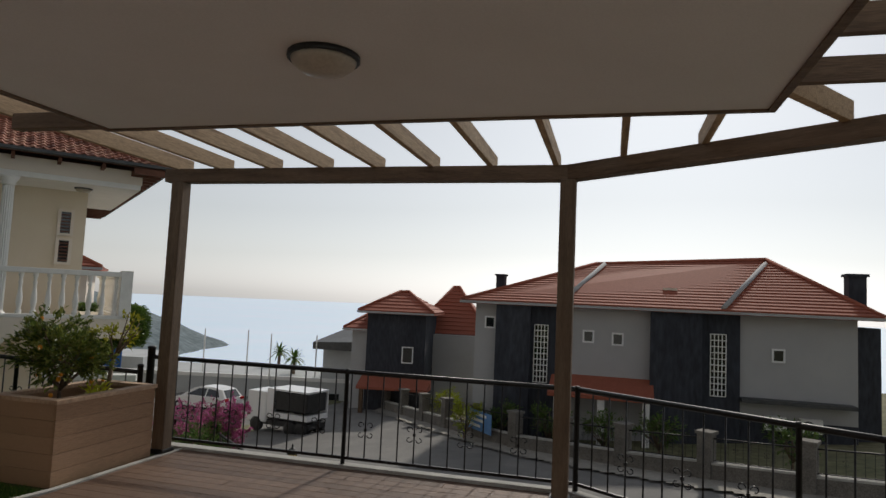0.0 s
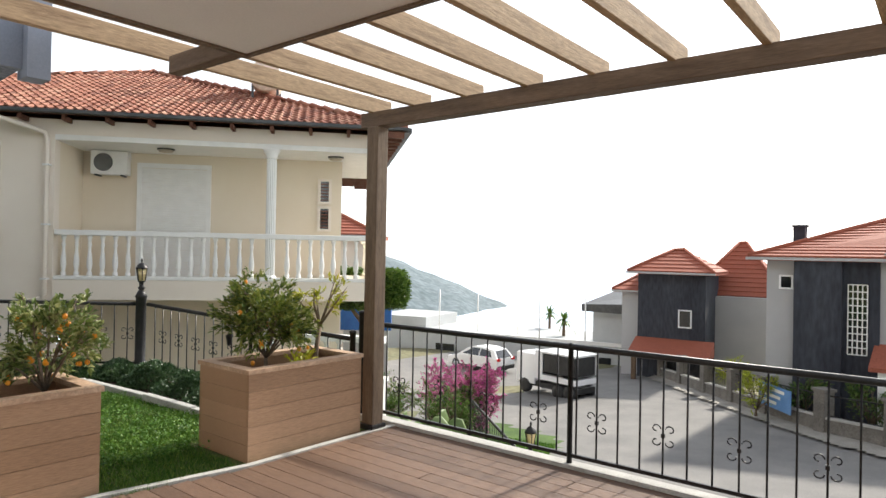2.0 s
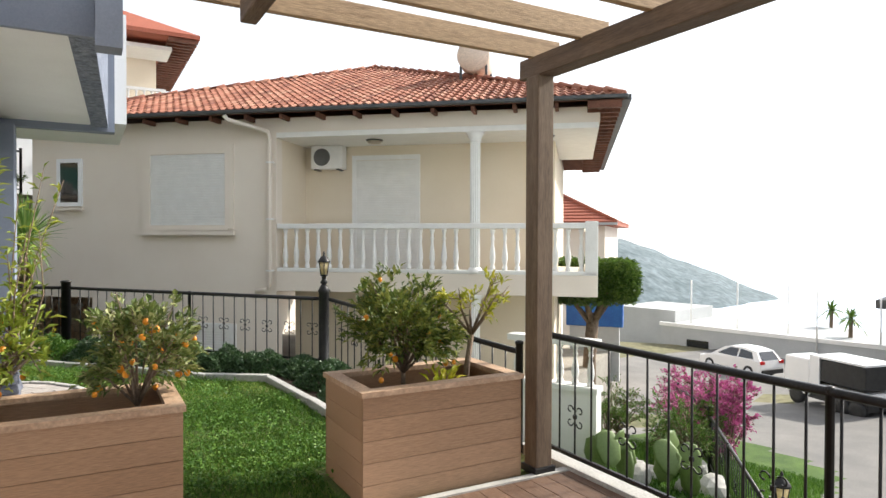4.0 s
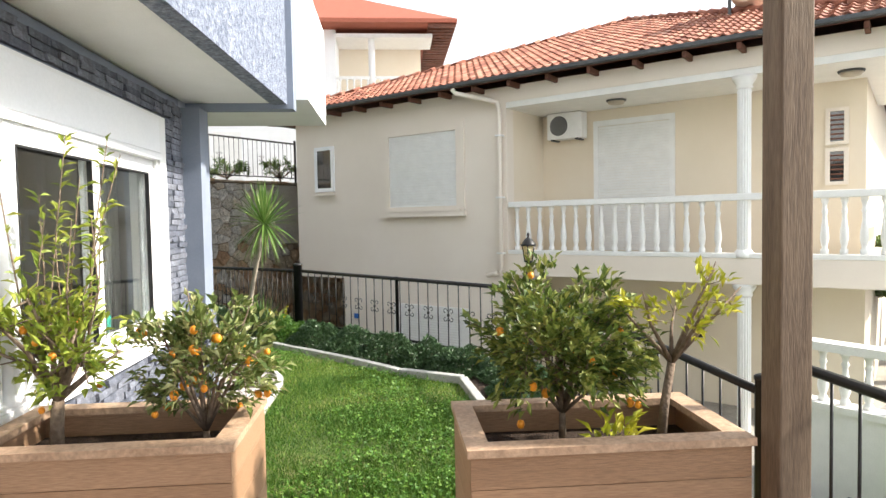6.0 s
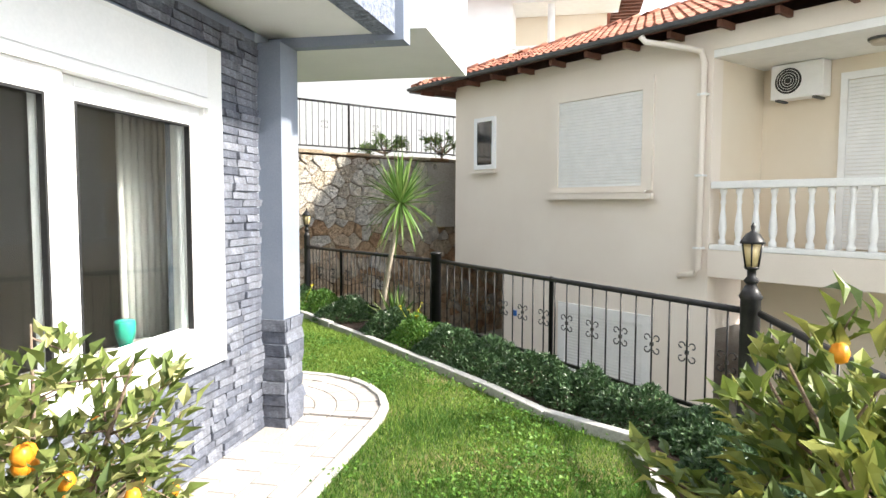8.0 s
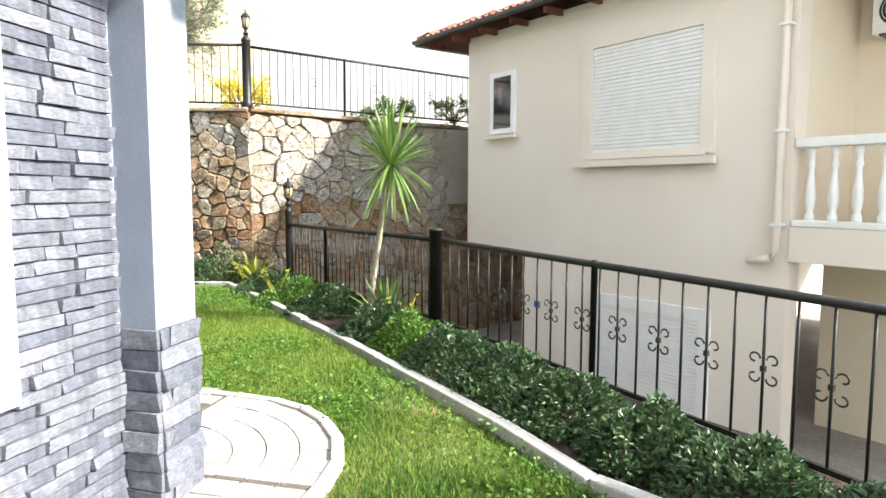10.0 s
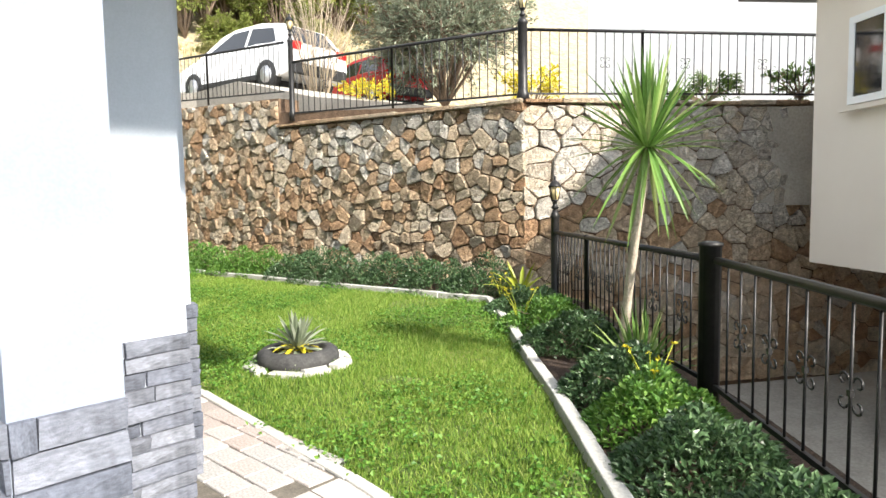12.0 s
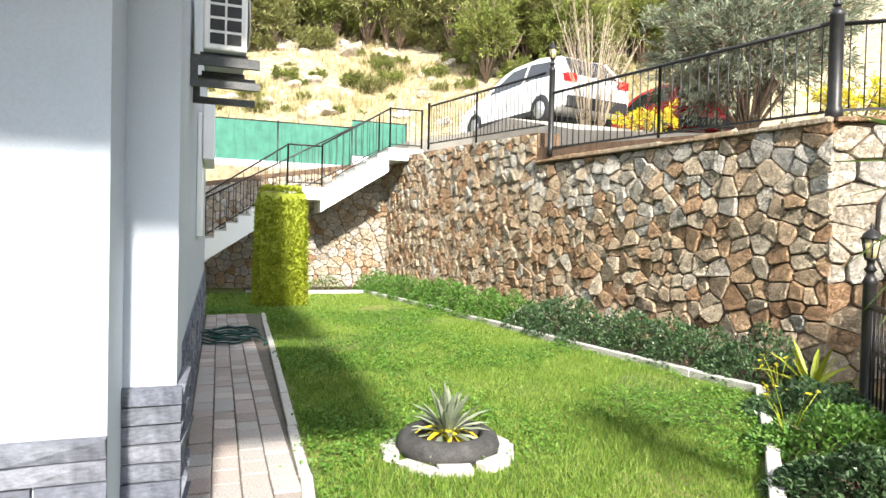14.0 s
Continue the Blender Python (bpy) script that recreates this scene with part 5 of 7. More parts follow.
rm = random.Random(21)
G1 = "shrubs along the fence"
for i, (x, y, r, h) in enumerate([(-13.7, -0.25, 0.5, 0.32), (-13.1, 0.45, 0.5, 0.36), (-12.5, 1.1, 0.48, 0.38), (-11.55, 2.1, 0.45, 0.36), (-11.1, 2.55, 0.42, 0.36), (-10.6, 3.0, 0.42, 0.34), (-10.1, 3.5, 0.42, 0.36), (-9.65, 3.95, 0.42, 0.38), (-9.2, 4.4, 0.40, 0.36), (-8.8, 4.8, 0.40, 0.34), (-8.35, 5.25, 0.36, 0.30), (-7.7, 5.3, 0.40, 0.34), (-7.0, 5.35, 0.40, 0.34), (-6.3, 5.4, 0.4, 0.32), (-5.7, 5.4, 0.35, 0.30)]):
    bright = i in (1, 4)
    tagged(mound("ground_cover_shrub", "low bright green ground-cover shrub beside the iron fence" if bright else "low dark green ground-cover shrub beside the iron fence", x - 0.07, y + 0.09, r * 1.12, h * (0.72 if x > -10.3 else 0.85), 3000, 0.05, "leaf_bright" if bright else "leaf_bed", rm, squash=rm.uniform(0.8, 1.0), leaf_w=0.6), group=G1)
G2 = "hedge along the stone wall"
for i in range(15):
    k = i / 14
    x, y = -14.5 + 1.45 * k + rm.uniform(-0.08, 0.08), -1.5 - 10.4 * k
    tagged(mound("hedge_shrub", "loose knee-high green hedge shrub against the stone wall", x + 0.05, y, 0.56, 0.55 if i < 5 else 0.50, 2300, 0.05, "leaf_bed" if i < 6 else "leaf_bright", rm, leaf_w=0.6), group=G2)
for x, y in ((-11.75, -12.0), (-10.9, -12.1)):
    tagged(mound("hedge_shrub", "loose knee-high green hedge shrub against the stone wall", x, y, 0.55, 0.42, 600, 0.055, "leaf_tree", rm), group=G2)
for x, y in ((-11.4, 2.5), (-12.9, 0.4), (-13.9, -0.6)):
    fl = thing("wild_flower", "thin stemmed yellow wild flowers in the bed", "flower", pose(x, y, -0.12))
    bm, sp = bmesh.new(), []
    for k in range(7):
        a, hh = rm.uniform(0, 6.28), rm.uniform(0.25, 0.42)
        e = Vector((0.16 * math.cos(a), 0.16 * math.sin(a), hh))
        tube_in(bm, [(0, 0, -0.02), e * 0.5 + Vector((0, 0, 0.05)), e], 0.003, 3)
        sp += [(e, Vector((math.cos(b), math.sin(b), 0.2))) for b in (0, 1.3, 2.5, 3.8, 5.0)]
    part("stem", bm, "leaf_hedge", fl)
    tagged(part("petals", leaf_mesh("petals", sp, "leaf_flame", rm, 0.03, 0.02, 0.1, 0.1), "", fl, "small yellow petals"), kind="stuff")


def blade_mesh(name, blades, material):
    """Long folded sword leaves: (foot, way, length, width, sag)."""
    verts, faces = [], []
    for p, d, l, w, sag in blades:
        p, d = Vector(p), Vector(d).normalized()
        side = d.cross(Vector((0, 0, 1)))
        side = side.normalized() if side.length > 1e-3 else Vector((1, 0, 0))
        nrm = side.cross(d)
        o = len(verts)
        for k, q in enumerate((0.0, 0.35, 0.7, 1.0)):
            c = p + d * l * q - Vector((0, 0, 1)) * sag * l * q * q
            ww = w * (0.7, 1.0, 0.75, 0.03)[k] / 2
            verts += [tuple(c - side * ww + nrm * ww * 0.4), tuple(c), tuple(c + side * ww + nrm * ww * 0.4)]
        for k in range(3):
            a = o + 3 * k
            faces += [(a, a + 1, a + 4, a + 3), (a + 1, a + 2, a + 5, a + 4)]
    return flat_mesh(name, verts, faces, material)


def rosette(n, lo, hi, l, w, sag, rng, z=0.0, r=0.03):
    out = []
    for i in range(n):
        a, e = i * 2.39996, radians(lo + (hi - lo) * (i / n) + rng.uniform(-6, 6))
        out.append(((r * math.cos(a), r * math.sin(a), z + 0.05 * i / n), (math.cos(a) * math.cos(e), math.sin(a) * math.cos(e), math.sin(e)), l * rng.uniform(0.8, 1.1), w, sag * max(0, math.cos(e))))
    return out


ry = random.Random(4)
yucca = thing("yucca", "tall yucca with a pale bare trunk and sword leaves", "yucca", pose(-12.32, 1.80, -0.13))
bm = bmesh.new()
tube_in(bm, [(0, 0, -0.03), (0.02, 0.03, 0.10), (0.12, 0.13, 0.6), (0.26, 0.27, 1.15), (0.40, 0.40, 1.68)], [0.055, 0.040, 0.034, 0.032, 0.040], 10)
part("trunk", bm, "bark_pale", yucca)
part("crown", blade_mesh("crown", rosette(74, 8, 88, 0.66, 0.036, 0.16, ry), "leaf_yucca"), "", yucca, "stiff radiating green sword leaves", at=pose(0.41, 0.41, 1.64))
part("hanging_leaves", blade_mesh("hanging_leaves", rosette(26, -72, -8, 0.60, 0.036, 0.30, ry), "leaf_yucca"), "", yucca, "older leaves hanging round the trunk", at=pose(0.41, 0.41, 1.62))
ros = thing("young_yucca", "young yucca rosette at the foot of the tall one", "yucca", pose(-12.02, 2.12, -0.13))
part("leaves", blade_mesh("leaves", rosette(46, 25, 88, 0.55, 0.038, 0.25, ry), "leaf_yucca"), "", ros)
cyc = thing("small_palm", "small yellowing palm seedling at the wall", "palm", pose(-14.45, -0.75, -0.13))
part("fronds", blade_mesh("fronds", rosette(16, 25, 75, 0.62, 0.06, 0.5, ry), "leaf_hedge"), "", cyc)

tp = thing("tyre_planter", "old tyre planter with an agave on the lawn", "planter", pose(-10.68, -0.22, GARDEN) @ Matrix.Scale(0.92, 4))
bm = bmesh.new()
lathe_in(bm, [(0.23, 0.02), (0.32, 0.0), (0.355, 0.04), (0.365, 0.08), (0.35, 0.13), (0.31, 0.16), (0.26, 0.16), (0.235, 0.15), (0.24, 0.06)], 30)
part("tyre", bm, "tyre", tp, "weathered grey rubber tyre")
part("soil", lathe([(0.23, 0.03), (0.22, 0.11), (0.02, 0.13)], 20), "soil", tp)
ag = thing("agave", "grey-green spiky agave with yellowing lower leaves", "agave", pose(-10.68, -0.22, GARDEN + 0.12))
part("leaves", blade_mesh("leaves", rosette(38, 5, 85, 0.30, 0.05, 0.25, ry), "leaf_olive"), "", ag)
part("dry_leaves", blade_mesh("dry_leaves", rosette(14, -12, 12, 0.20, 0.05, 0.5, ry), "leaf_flame"), "", ag, "yellowed lower leaves")
for i in range(9):
    a = 2 * math.pi * (i + rp.uniform(-0.12, 0.12)) / 9
    l = rp.uniform(0.20, 0.27)
    bm = boxes((-0.05, -l / 2, -0.04, 0.055, l / 2, rp.uniform(0.035, 0.06)), bevel=0.014)
    for v in bm.verts:
        v.co += Vector((rp.gauss(0, 0.006), rp.gauss(0, 0.006), rp.gauss(0, 0.004)))
    whole("edging_stone", bm, "concrete", "whitewashed stone block edging the tyre planter", "stone", pose(-10.68 + 0.375 * math.cos(a), -0.22 + 0.375 * math.sin(a), GARDEN, 0, 0, math.degrees(a) + rp.uniform(-9, 9)), group="stones round the tyre planter")


def clipped_box(name, label, x, y, z, w, d, h, n, leaf, material, rng, taper=0.9):
    s = thing(name, label, "hedge", pose(x, y, z))
    spots = []
    for _ in range(n):
        f = rng.random() * (2 * w * h + 2 * d * h + w * d)
        u, v = rng.uniform(-0.5, 0.5), rng.random()
        k = (1 - (1 - taper) * v) * (1 - 0.25 * max(0, v - 0.88) / 0.12)
        if f < w * d:
            p, o = Vector((u * w * taper * 0.85, rng.uniform(-0.5, 0.5) * d * taper * 0.85, h)), Vector((0, 0, 1))
        elif f < w * d + 2 * w * h:
            sgn = 1 if rng.random() < 0.5 else -1
            p, o = Vector((u * w * k, sgn * d / 2 * k, v * h)), Vector((0, sgn, 0.3))
        else:
            sgn = 1 if rng.random() < 0.5 else -1
            p, o = Vector((sgn * w / 2 * k, u * d * k, v * h)), Vector((sgn, 0, 0.3))
        spots.append((p + Vector((rng.gauss(0, 0.012), rng.gauss(0, 0.012), rng.gauss(0, 0.012))), o))
    part("leaves", leaf_mesh("leaves", spots, material, rng, leaf, leaf * 0.4, 0.1, 0.2), "", s)
    part("core", prism([(-w * 0.45, -d * 0.45), (w * 0.45, -d * 0.45), (w * 0.45, d * 0.45), (-w * 0.45, d * 0.45)], 0, h * 0.96), "leaf_hedge", s, "dense dark inside")
    return s


clipped_box("clipped_conifer", "square clipped yellow-green conifer beside the path", -10.45, -9.3, GARDEN, 0.92, 0.9, 2.25, 15000, 0.075, "leaf_hedge", ry)
hose = thing("garden_hose", "dark green garden hose coiled on the path", "hose", pose(-9.42, -4.8, PATH_Z))
bm = bmesh.new()
pts = []
for i in range(150):
    a = i * 2 * math.pi / 22
    r = 0.26 + 0.10 * math.sin(i * 0.37) * 0.6
    pts.append((r * 1.15 * math.cos(a) + 0.02 * math.sin(i), r * math.sin(a), 0.02 + 0.13 * (i / 150) + 0.012 * math.sin(i * 1.7)))
pts += [(-0.35, 0.1, 0.05), (-0.45, 0.25, 0.02), (-0.40, 0.45, 0.015)]
tube_in(bm, pts, 0.012, 5)
part("coil", bm, "hose", hose)


# grass
def in_poly(x, y, poly):
    c = False
    for (x0, y0), (x1, y1) in zip(poly, poly[1:] + poly[:1]):
        if (y0 > y) != (y1 > y) and x < (x1 - x0) * (y - y0) / (y1 - y0) + x0:
            c = not c
    return c


LAWN = [(-5.3, 4.98), (-7.08, 4.90), (-8.3, 4.80), (-8.72, 4.2), (-9.36, 3.66), (-10.04, 3.0), (-11.15, 1.93), (-12.55, 0.5), (-14.0, -0.98), (-13.64, -3.26), (-13.1, -8.05), (-12.62, -11.25), (-9.9, -11.5), (-9.1, -11.5), (-9.1, -7.66), (-10.07, -7.66), (-9.80, 0.0), (-9.63, 1.85), (-9.45, 2.45), (-9.05, 2.86), (-8.5, 3.03), (-5.45, 3.03), (-4.48, 3.5), (-4.48, 4.4), (-5.3, 4.4)]
rg = np.random.RandomState(9)
gvs, gfs = ([], []), ([], [])
count = 0
while count < 240000:
    xs_, ys_ = rg.uniform(-14.1, -4.4, 4000), rg.uniform(-11.6, 5.0, 4000)
    for x, y in zip(xs_, ys_):
        near = max(0.12, min(1.0, 1.35 - 0.085 * math.hypot(x + 9, y - 3.5)))
        if rg.rand() > near or not in_poly(x, y, LAWN):
            continue
        tuft = noise.noise(Vector((x * 1.3, y * 1.3, 0)))
        bare = noise.noise(Vector((x * 0.55 + 7, y * 0.55, 3)))
        if bare < -0.22 and rg.rand() < 0.75 and x < -8.5:
            continue
        h = (0.026 + 0.034 * rg.rand() ** 2) * (0.95 + 0.9 * tuft)
        w = 0.0042 / (near ** 0.55)
        a = rg.uniform(0, 6.283)
        lx, ly = rg.normal(0, 0.45) * h, rg.normal(0, 0.45) * h
        dx, dy = math.cos(a) * w, math.sin(a) * w
        lush = 1 if rg.rand() < max(0.0, min(0.9, 0.45 + (x + 9.0) * 0.28 + 0.6 * tuft)) else 0
        o = len(gvs[lush])
        gvs[lush].extend([(x - dx, y - dy, GARDEN - 0.004), (x + dx, y + dy, GARDEN - 0.004), (x + lx, y + ly, GARDEN + h)])
        gfs[lush].append((o, o + 1, o + 2))
        count += 1
whole("grass", flat_mesh("grass", gvs[0], gfs[0], "grass"), "", "bright green uneven lawn grass", "grass", kind="stuff")
whole("grass", flat_mesh("grass", gvs[1], gfs[1], "lush"), "", "lush dark green tufts in the lawn", "grass", kind="stuff")
clover = []
rk = random.Random(2)
for _ in range(17000):
    x, y = rk.uniform(-13.8, -5), rk.uniform(-8.5, 4.9)
    if in_poly(x, y, LAWN) and noise.noise(Vector((x * 0.8, y * 0.8, 5))) > rk.uniform(-0.25, 0.2):
        for k in range(9):
            clover.append((Vector((x + rk.gauss(0, 0.05), y + rk.gauss(0, 0.05), GARDEN + rk.uniform(0.025, 0.075))), Vector((rk.gauss(0, 1), rk.gauss(0, 1), 0.1))))
whole("clover", leaf_mesh("clover", clover, "clover", rk, 0.028, 0.026, 0.1, 0.0), "", "bright green clover patches in the lawn", "clover", kind="stuff")


# ---- rubble stones of the retaining walls ----
def clip_cell(seed, others, box):
    poly = [(box[0], box[1]), (box[2], box[1]), (box[2], box[3]), (box[0], box[3])]
    for o in others:
        mx, my = (seed[0] + o[0]) / 2, (seed[1] + o[1]) / 2
        nx_, ny_ = o[0] - seed[0], o[1] - seed[1]
        out = []
        for i in range(len(poly)):
            p, q = poly[i], poly[(i + 1) % len(poly)]
            dp, dq = (p[0] - mx) * nx_ + (p[1] - my) * ny_, (q[0] - mx) * nx_ + (q[1] - my) * ny_
            if dp <= 0:
                out.append(p)
            if (dp < 0 < dq) or (dq < 0 < dp):
                t = dp / (dp - dq)
                out.append((p[0] + (q[0] - p[0]) * t, p[1] + (q[1] - p[1]) * t))
        poly = out
        if len(poly) < 3:
            return []
    return poly


def stone_geometry(poly, rng):
    """A broken stone over a wall cell: u, z in the plane; y is outward. Returns the centre, verts and faces about it."""
    cu, cz = sum(p[0] for p in poly) / len(poly), sum(p[1] for p in poly) / len(poly)
    pts = []
    for i, p in enumerate(poly):
        a, b = poly[i - 1], poly[(i + 1) % len(poly)]
        la, lb = math.hypot(p[0] - a[0], p[1] - a[1]), math.hypot(b[0] - p[0], b[1] - p[1])
        if min(la, lb) < 0.05:
            pts.append(p)
            continue
        ka, kb = rng.uniform(0.05, 0.17), rng.uniform(0.05, 0.17)
        pts.append((p[0] + (a[0] - p[0]) * ka, p[1] + (a[1] - p[1]) * ka))
        pts.append((p[0] + (b[0] - p[0]) * kb, p[1] + (b[1] - p[1]) * kb))
    n = len(pts)
    depth = rng.uniform(0.03, 0.08)
    tx, tz = rng.gauss(0, 0.10), rng.gauss(0, 0.10)
    verts, faces = [], []
    for k, (shrink, d) in enumerate(((0.004, -0.03), (0.007, 0.75), (0.018, 1.0))):
        for p in pts:
            r = math.hypot(p[0] - cu, p[1] - cz) or 1e-3
            f = max(0.3, 1 - (shrink + (rng.uniform(0, 0.012) if k else 0)) / r)
            u, z = (p[0] - cu) * f, (p[1] - cz) * f
            verts.append((u, max(0.008, d * depth + u * tx + z * tz + (rng.gauss(0, 0.005) if k == 1 else 0)) if k else -0.03, z))
    for k in range(2):
        for i in range(n):
            j = (i + 1) % n
            faces.append((k * n + i, k * n + j, (k + 1) * n + j, (k + 1) * n + i))
    faces.append(tuple(2 * n + i for i in range(n)))
    return (cu, cz), verts, faces


def rubble(label, p0, p1, z0, top, size, rng, limit, turned=False, grey=lambda u, z: 0.3):
    """Rubble stones on the upright plane from p0 to p1; outward lies to the right of p0-p1 turned: the plane's local +y."""
    ang, ln = along(p0, p1)
    flip = lambda u: u
    if turned:
        ang, flip, p0 = ang + 180, (lambda u: ln - u), p1
        top_of, limit_of = top, limit
        top, limit = (lambda u: top_of(flip(u))), (lambda u: limit_of(flip(u)))
    t = thing("rubble_facing", label, "stone wall", pose(p0[0], p0[1], 0, 0, 0, ang), kind="structure")
    seeds = []
    zmax = max(top(0), top(ln / 2), top(ln))
    z = z0
    while z < zmax + size:
        high = size * rng.choice((0.5, 0.62, 0.72, 0.85))
        u = rng.uniform(0, size)
        while u < ln:
            seeds.append((u, z + high * 0.5 + rng.gauss(0, size * 0.12)))
            u += size * rng.choice((0.5, 0.7, 0.9, 1.1, 1.4, 1.9))
        z += high
    cells = []
    for s in seeds:
        if s[1] > top(s[0]) + 0.05:
            continue
        near = [o for o in seeds if o is not s and abs(o[0] - s[0]) < size * 2.6 and abs(o[1] - s[1]) < size * 2.2]
        poly = clip_cell(s, near, (max(-0.035, s[0] - size * 1.2), max(z0, s[1] - size), min(ln + 0.035, s[0] + size * 1.2), min(top(s[0]), s[1] + size)))
        if len(poly) >= 3:
            cells.append(stone_geometry(poly, rng))
    fields = {"rubble": ([], []), "rubble_grey": ([], [])}
    made = 0
    for c, verts, faces in cells:
        kind = "rubble_grey" if rng.random() < grey(flip(c[0]), c[1]) else "rubble"
        if limit(c[0]) and made < 300:
            made += 1
            part("stone", flat_mesh("stone", verts, faces, kind), "", t, at=pose(c[0], 0, c[1]))
        else:
            jv, jf = fields[kind]
            o = len(jv)
            jv += [(v[0] + c[0], v[1], v[2] + c[1]) for v in verts]
            jf += [tuple(o + k for k in f) for f in faces]
    for kind, (jv, jf) in fields.items():
        if jv:
            tagged(part("stone_field", flat_mesh("stone_field", jv, jf, kind + "_joined"), "", t), kind="stuff")
    return t


rr = random.Random(31)
STONE = "rough brown and grey rubble stone facing with mortar joints"
# outward is local +y, so each plane runs from its end that lies right when facing the wall from outside
rubble(STONE, (-14.55, -6.55), (-15.3, -1.3), -0.25, lambda u: 2.54, 0.245, rr, lambda u: True, True, lambda u, z: 0.06 + 0.5 * max(0, min(1, (z - 1.3) / 0.8)))
rubble(STONE, (-15.3, -1.3), (-22.3, 4.2), -1.7, lambda u: 2.50, 0.30, rr, lambda u: u < 2.6, True, lambda u, z: 0.1 + 0.85 * max(0, min(1, (z - 0.7) / 0.5)))
rubble(STONE, (-13.62, -13.2), (-14.545, -6.5), -0.25, lambda u: 3.33 - 0.032 * u, 0.225, rr, lambda u: True, True, lambda u, z: 0.05 + 0.2 * max(0, min(1, (z - 1.6) / 0.8)))
rubble(STONE, (-4.6, -13.2), (-13.7, -13.2), -0.25, lambda u: 1.62 + 0.17 * u, 0.25, rr, lambda u: True, True, lambda u, z: 0.75)
cap = thing("wall_coping", "brown mortared stone coping on the wall", "coping", kind="structure")
for a, b, za, zb in (((-22.3, 4.2), (-15.3, -1.3), 2.50, 2.53), ((-15.3, -1.3), (-14.55, -6.45), 2.53, 2.57)):
    ang, ln = along(a, b)
    n = int(ln / 0.55)
    for i in range(n):
        q = i / n
        bmc = boxes((0.006, -0.36, 0, ln / n - 0.006, 0.09, rr.uniform(0.035, 0.075)), bevel=0.012)
        part("coping_stone", mesh_of("coping_stone", bmc, "rubble"), "", cap, at=pose(a[0] + (b[0] - a[0]) * q, a[1] + (b[1] - a[1]) * q, za + (zb - za) * q, 0, 0, ang))

# fences on the wall
UP = "black iron fence on top of the stone wall"
fence(UP, (-15.42, -1.42), (-19.3, 1.62), 2.60, 2.62, 1.0, 0.14, 9, 0.0, 0.03, mids=(1.85,), scroll_at=0.5)
fence(UP + ", with lantern posts", (-15.36, -1.36), (-14.62, -6.1), 2.58, 2.72, 1.02, 0.145, 9, 0.07, 0.05, mids=(2.4,), lamp0=True, lamp1=True, tall0=0.10, tall1=0.42, scroll_at=0.5)
fence(UP, (-14.66, -6.4), (-14.12, -11.3), 3.16, 3.42, 1.0, 0.145, 9, 0.0, 0.03, mids=(2.5,), scroll_at=0.5)

# ---- stair to the upper road ----
st = thing("stair", "white concrete outdoor stair with pale treads", "stairs", pose(0, -11.75, 0))
STEPS = [(-14.15, -13.25, 3.42)]
x, z = -13.25, 3.42
for i in range(6):
    z -= 0.175
    STEPS.append((x, x + 0.275, z))
    x += 0.275
STEPS.append((x, x + 0.8, z - 0.01))
x += 0.8
for i in range(13):
    z -= 0.178
    STEPS.append((x, x + 0.265, z))
    x += 0.265
for i, (a, b, z) in enumerate(STEPS):
    nxt = STEPS[i + 1][2] if i + 1 < len(STEPS) else z - 0.17
    prv = STEPS[i - 1][2] if i else z
    lo_a, lo_b = min(z, prv - 0.0) - 0.42 + (0.17 if i else 0), z - 0.42
    part("step", prism([(a, -1.15), (b, -1.15), (b, 0), (a, 0)], [z - 0.42, z - 0.60, z - 0.60, z - 0.42] if i and (b - a) < 0.5 else z - 0.30, z - 0.03), "plaster_white", st)
    part("tread", boxes((a - 0.0, -1.17, z - 0.028, b + 0.025, 0.02, z), bevel=0.006), "concrete", st, "pale stone tread")
RAIL = "thin dark iron stair railing"
fence(RAIL, (-14.1, -11.80), (-13.28, -11.80), 3.42, 3.42, 0.98, 0.16, 99, 0.025, 0.022, tall0=0, tall1=0, rail=0.02)
fence(RAIL, (-13.26, -11.80), (-11.62, -11.80), 3.36, 2.36, 1.02, 0.16, 99, 0.0, 0.022, tall0=0, tall1=0, rail=0.02)
fence(RAIL, (-11.60, -11.80), (-10.82, -11.80), 2.36, 2.36, 0.98, 0.16, 99, 0.0, 0.022, tall0=0, tall1=0, rail=0.02)
fence(RAIL, (-10.80, -11.80), (-8.7, -11.80), 2.30, 0.86, 1.02, 0.16, 99, 0.0, 0.025, tall0=0, tall1=0, rail=0.02)
fence(RAIL, (-13.26, -12.85), (-8.7, -12.85), 3.40, 0.86, 1.02, 0.16, 99, 0.022, 0.025, tall0=0, tall1=0, rail=0.02)

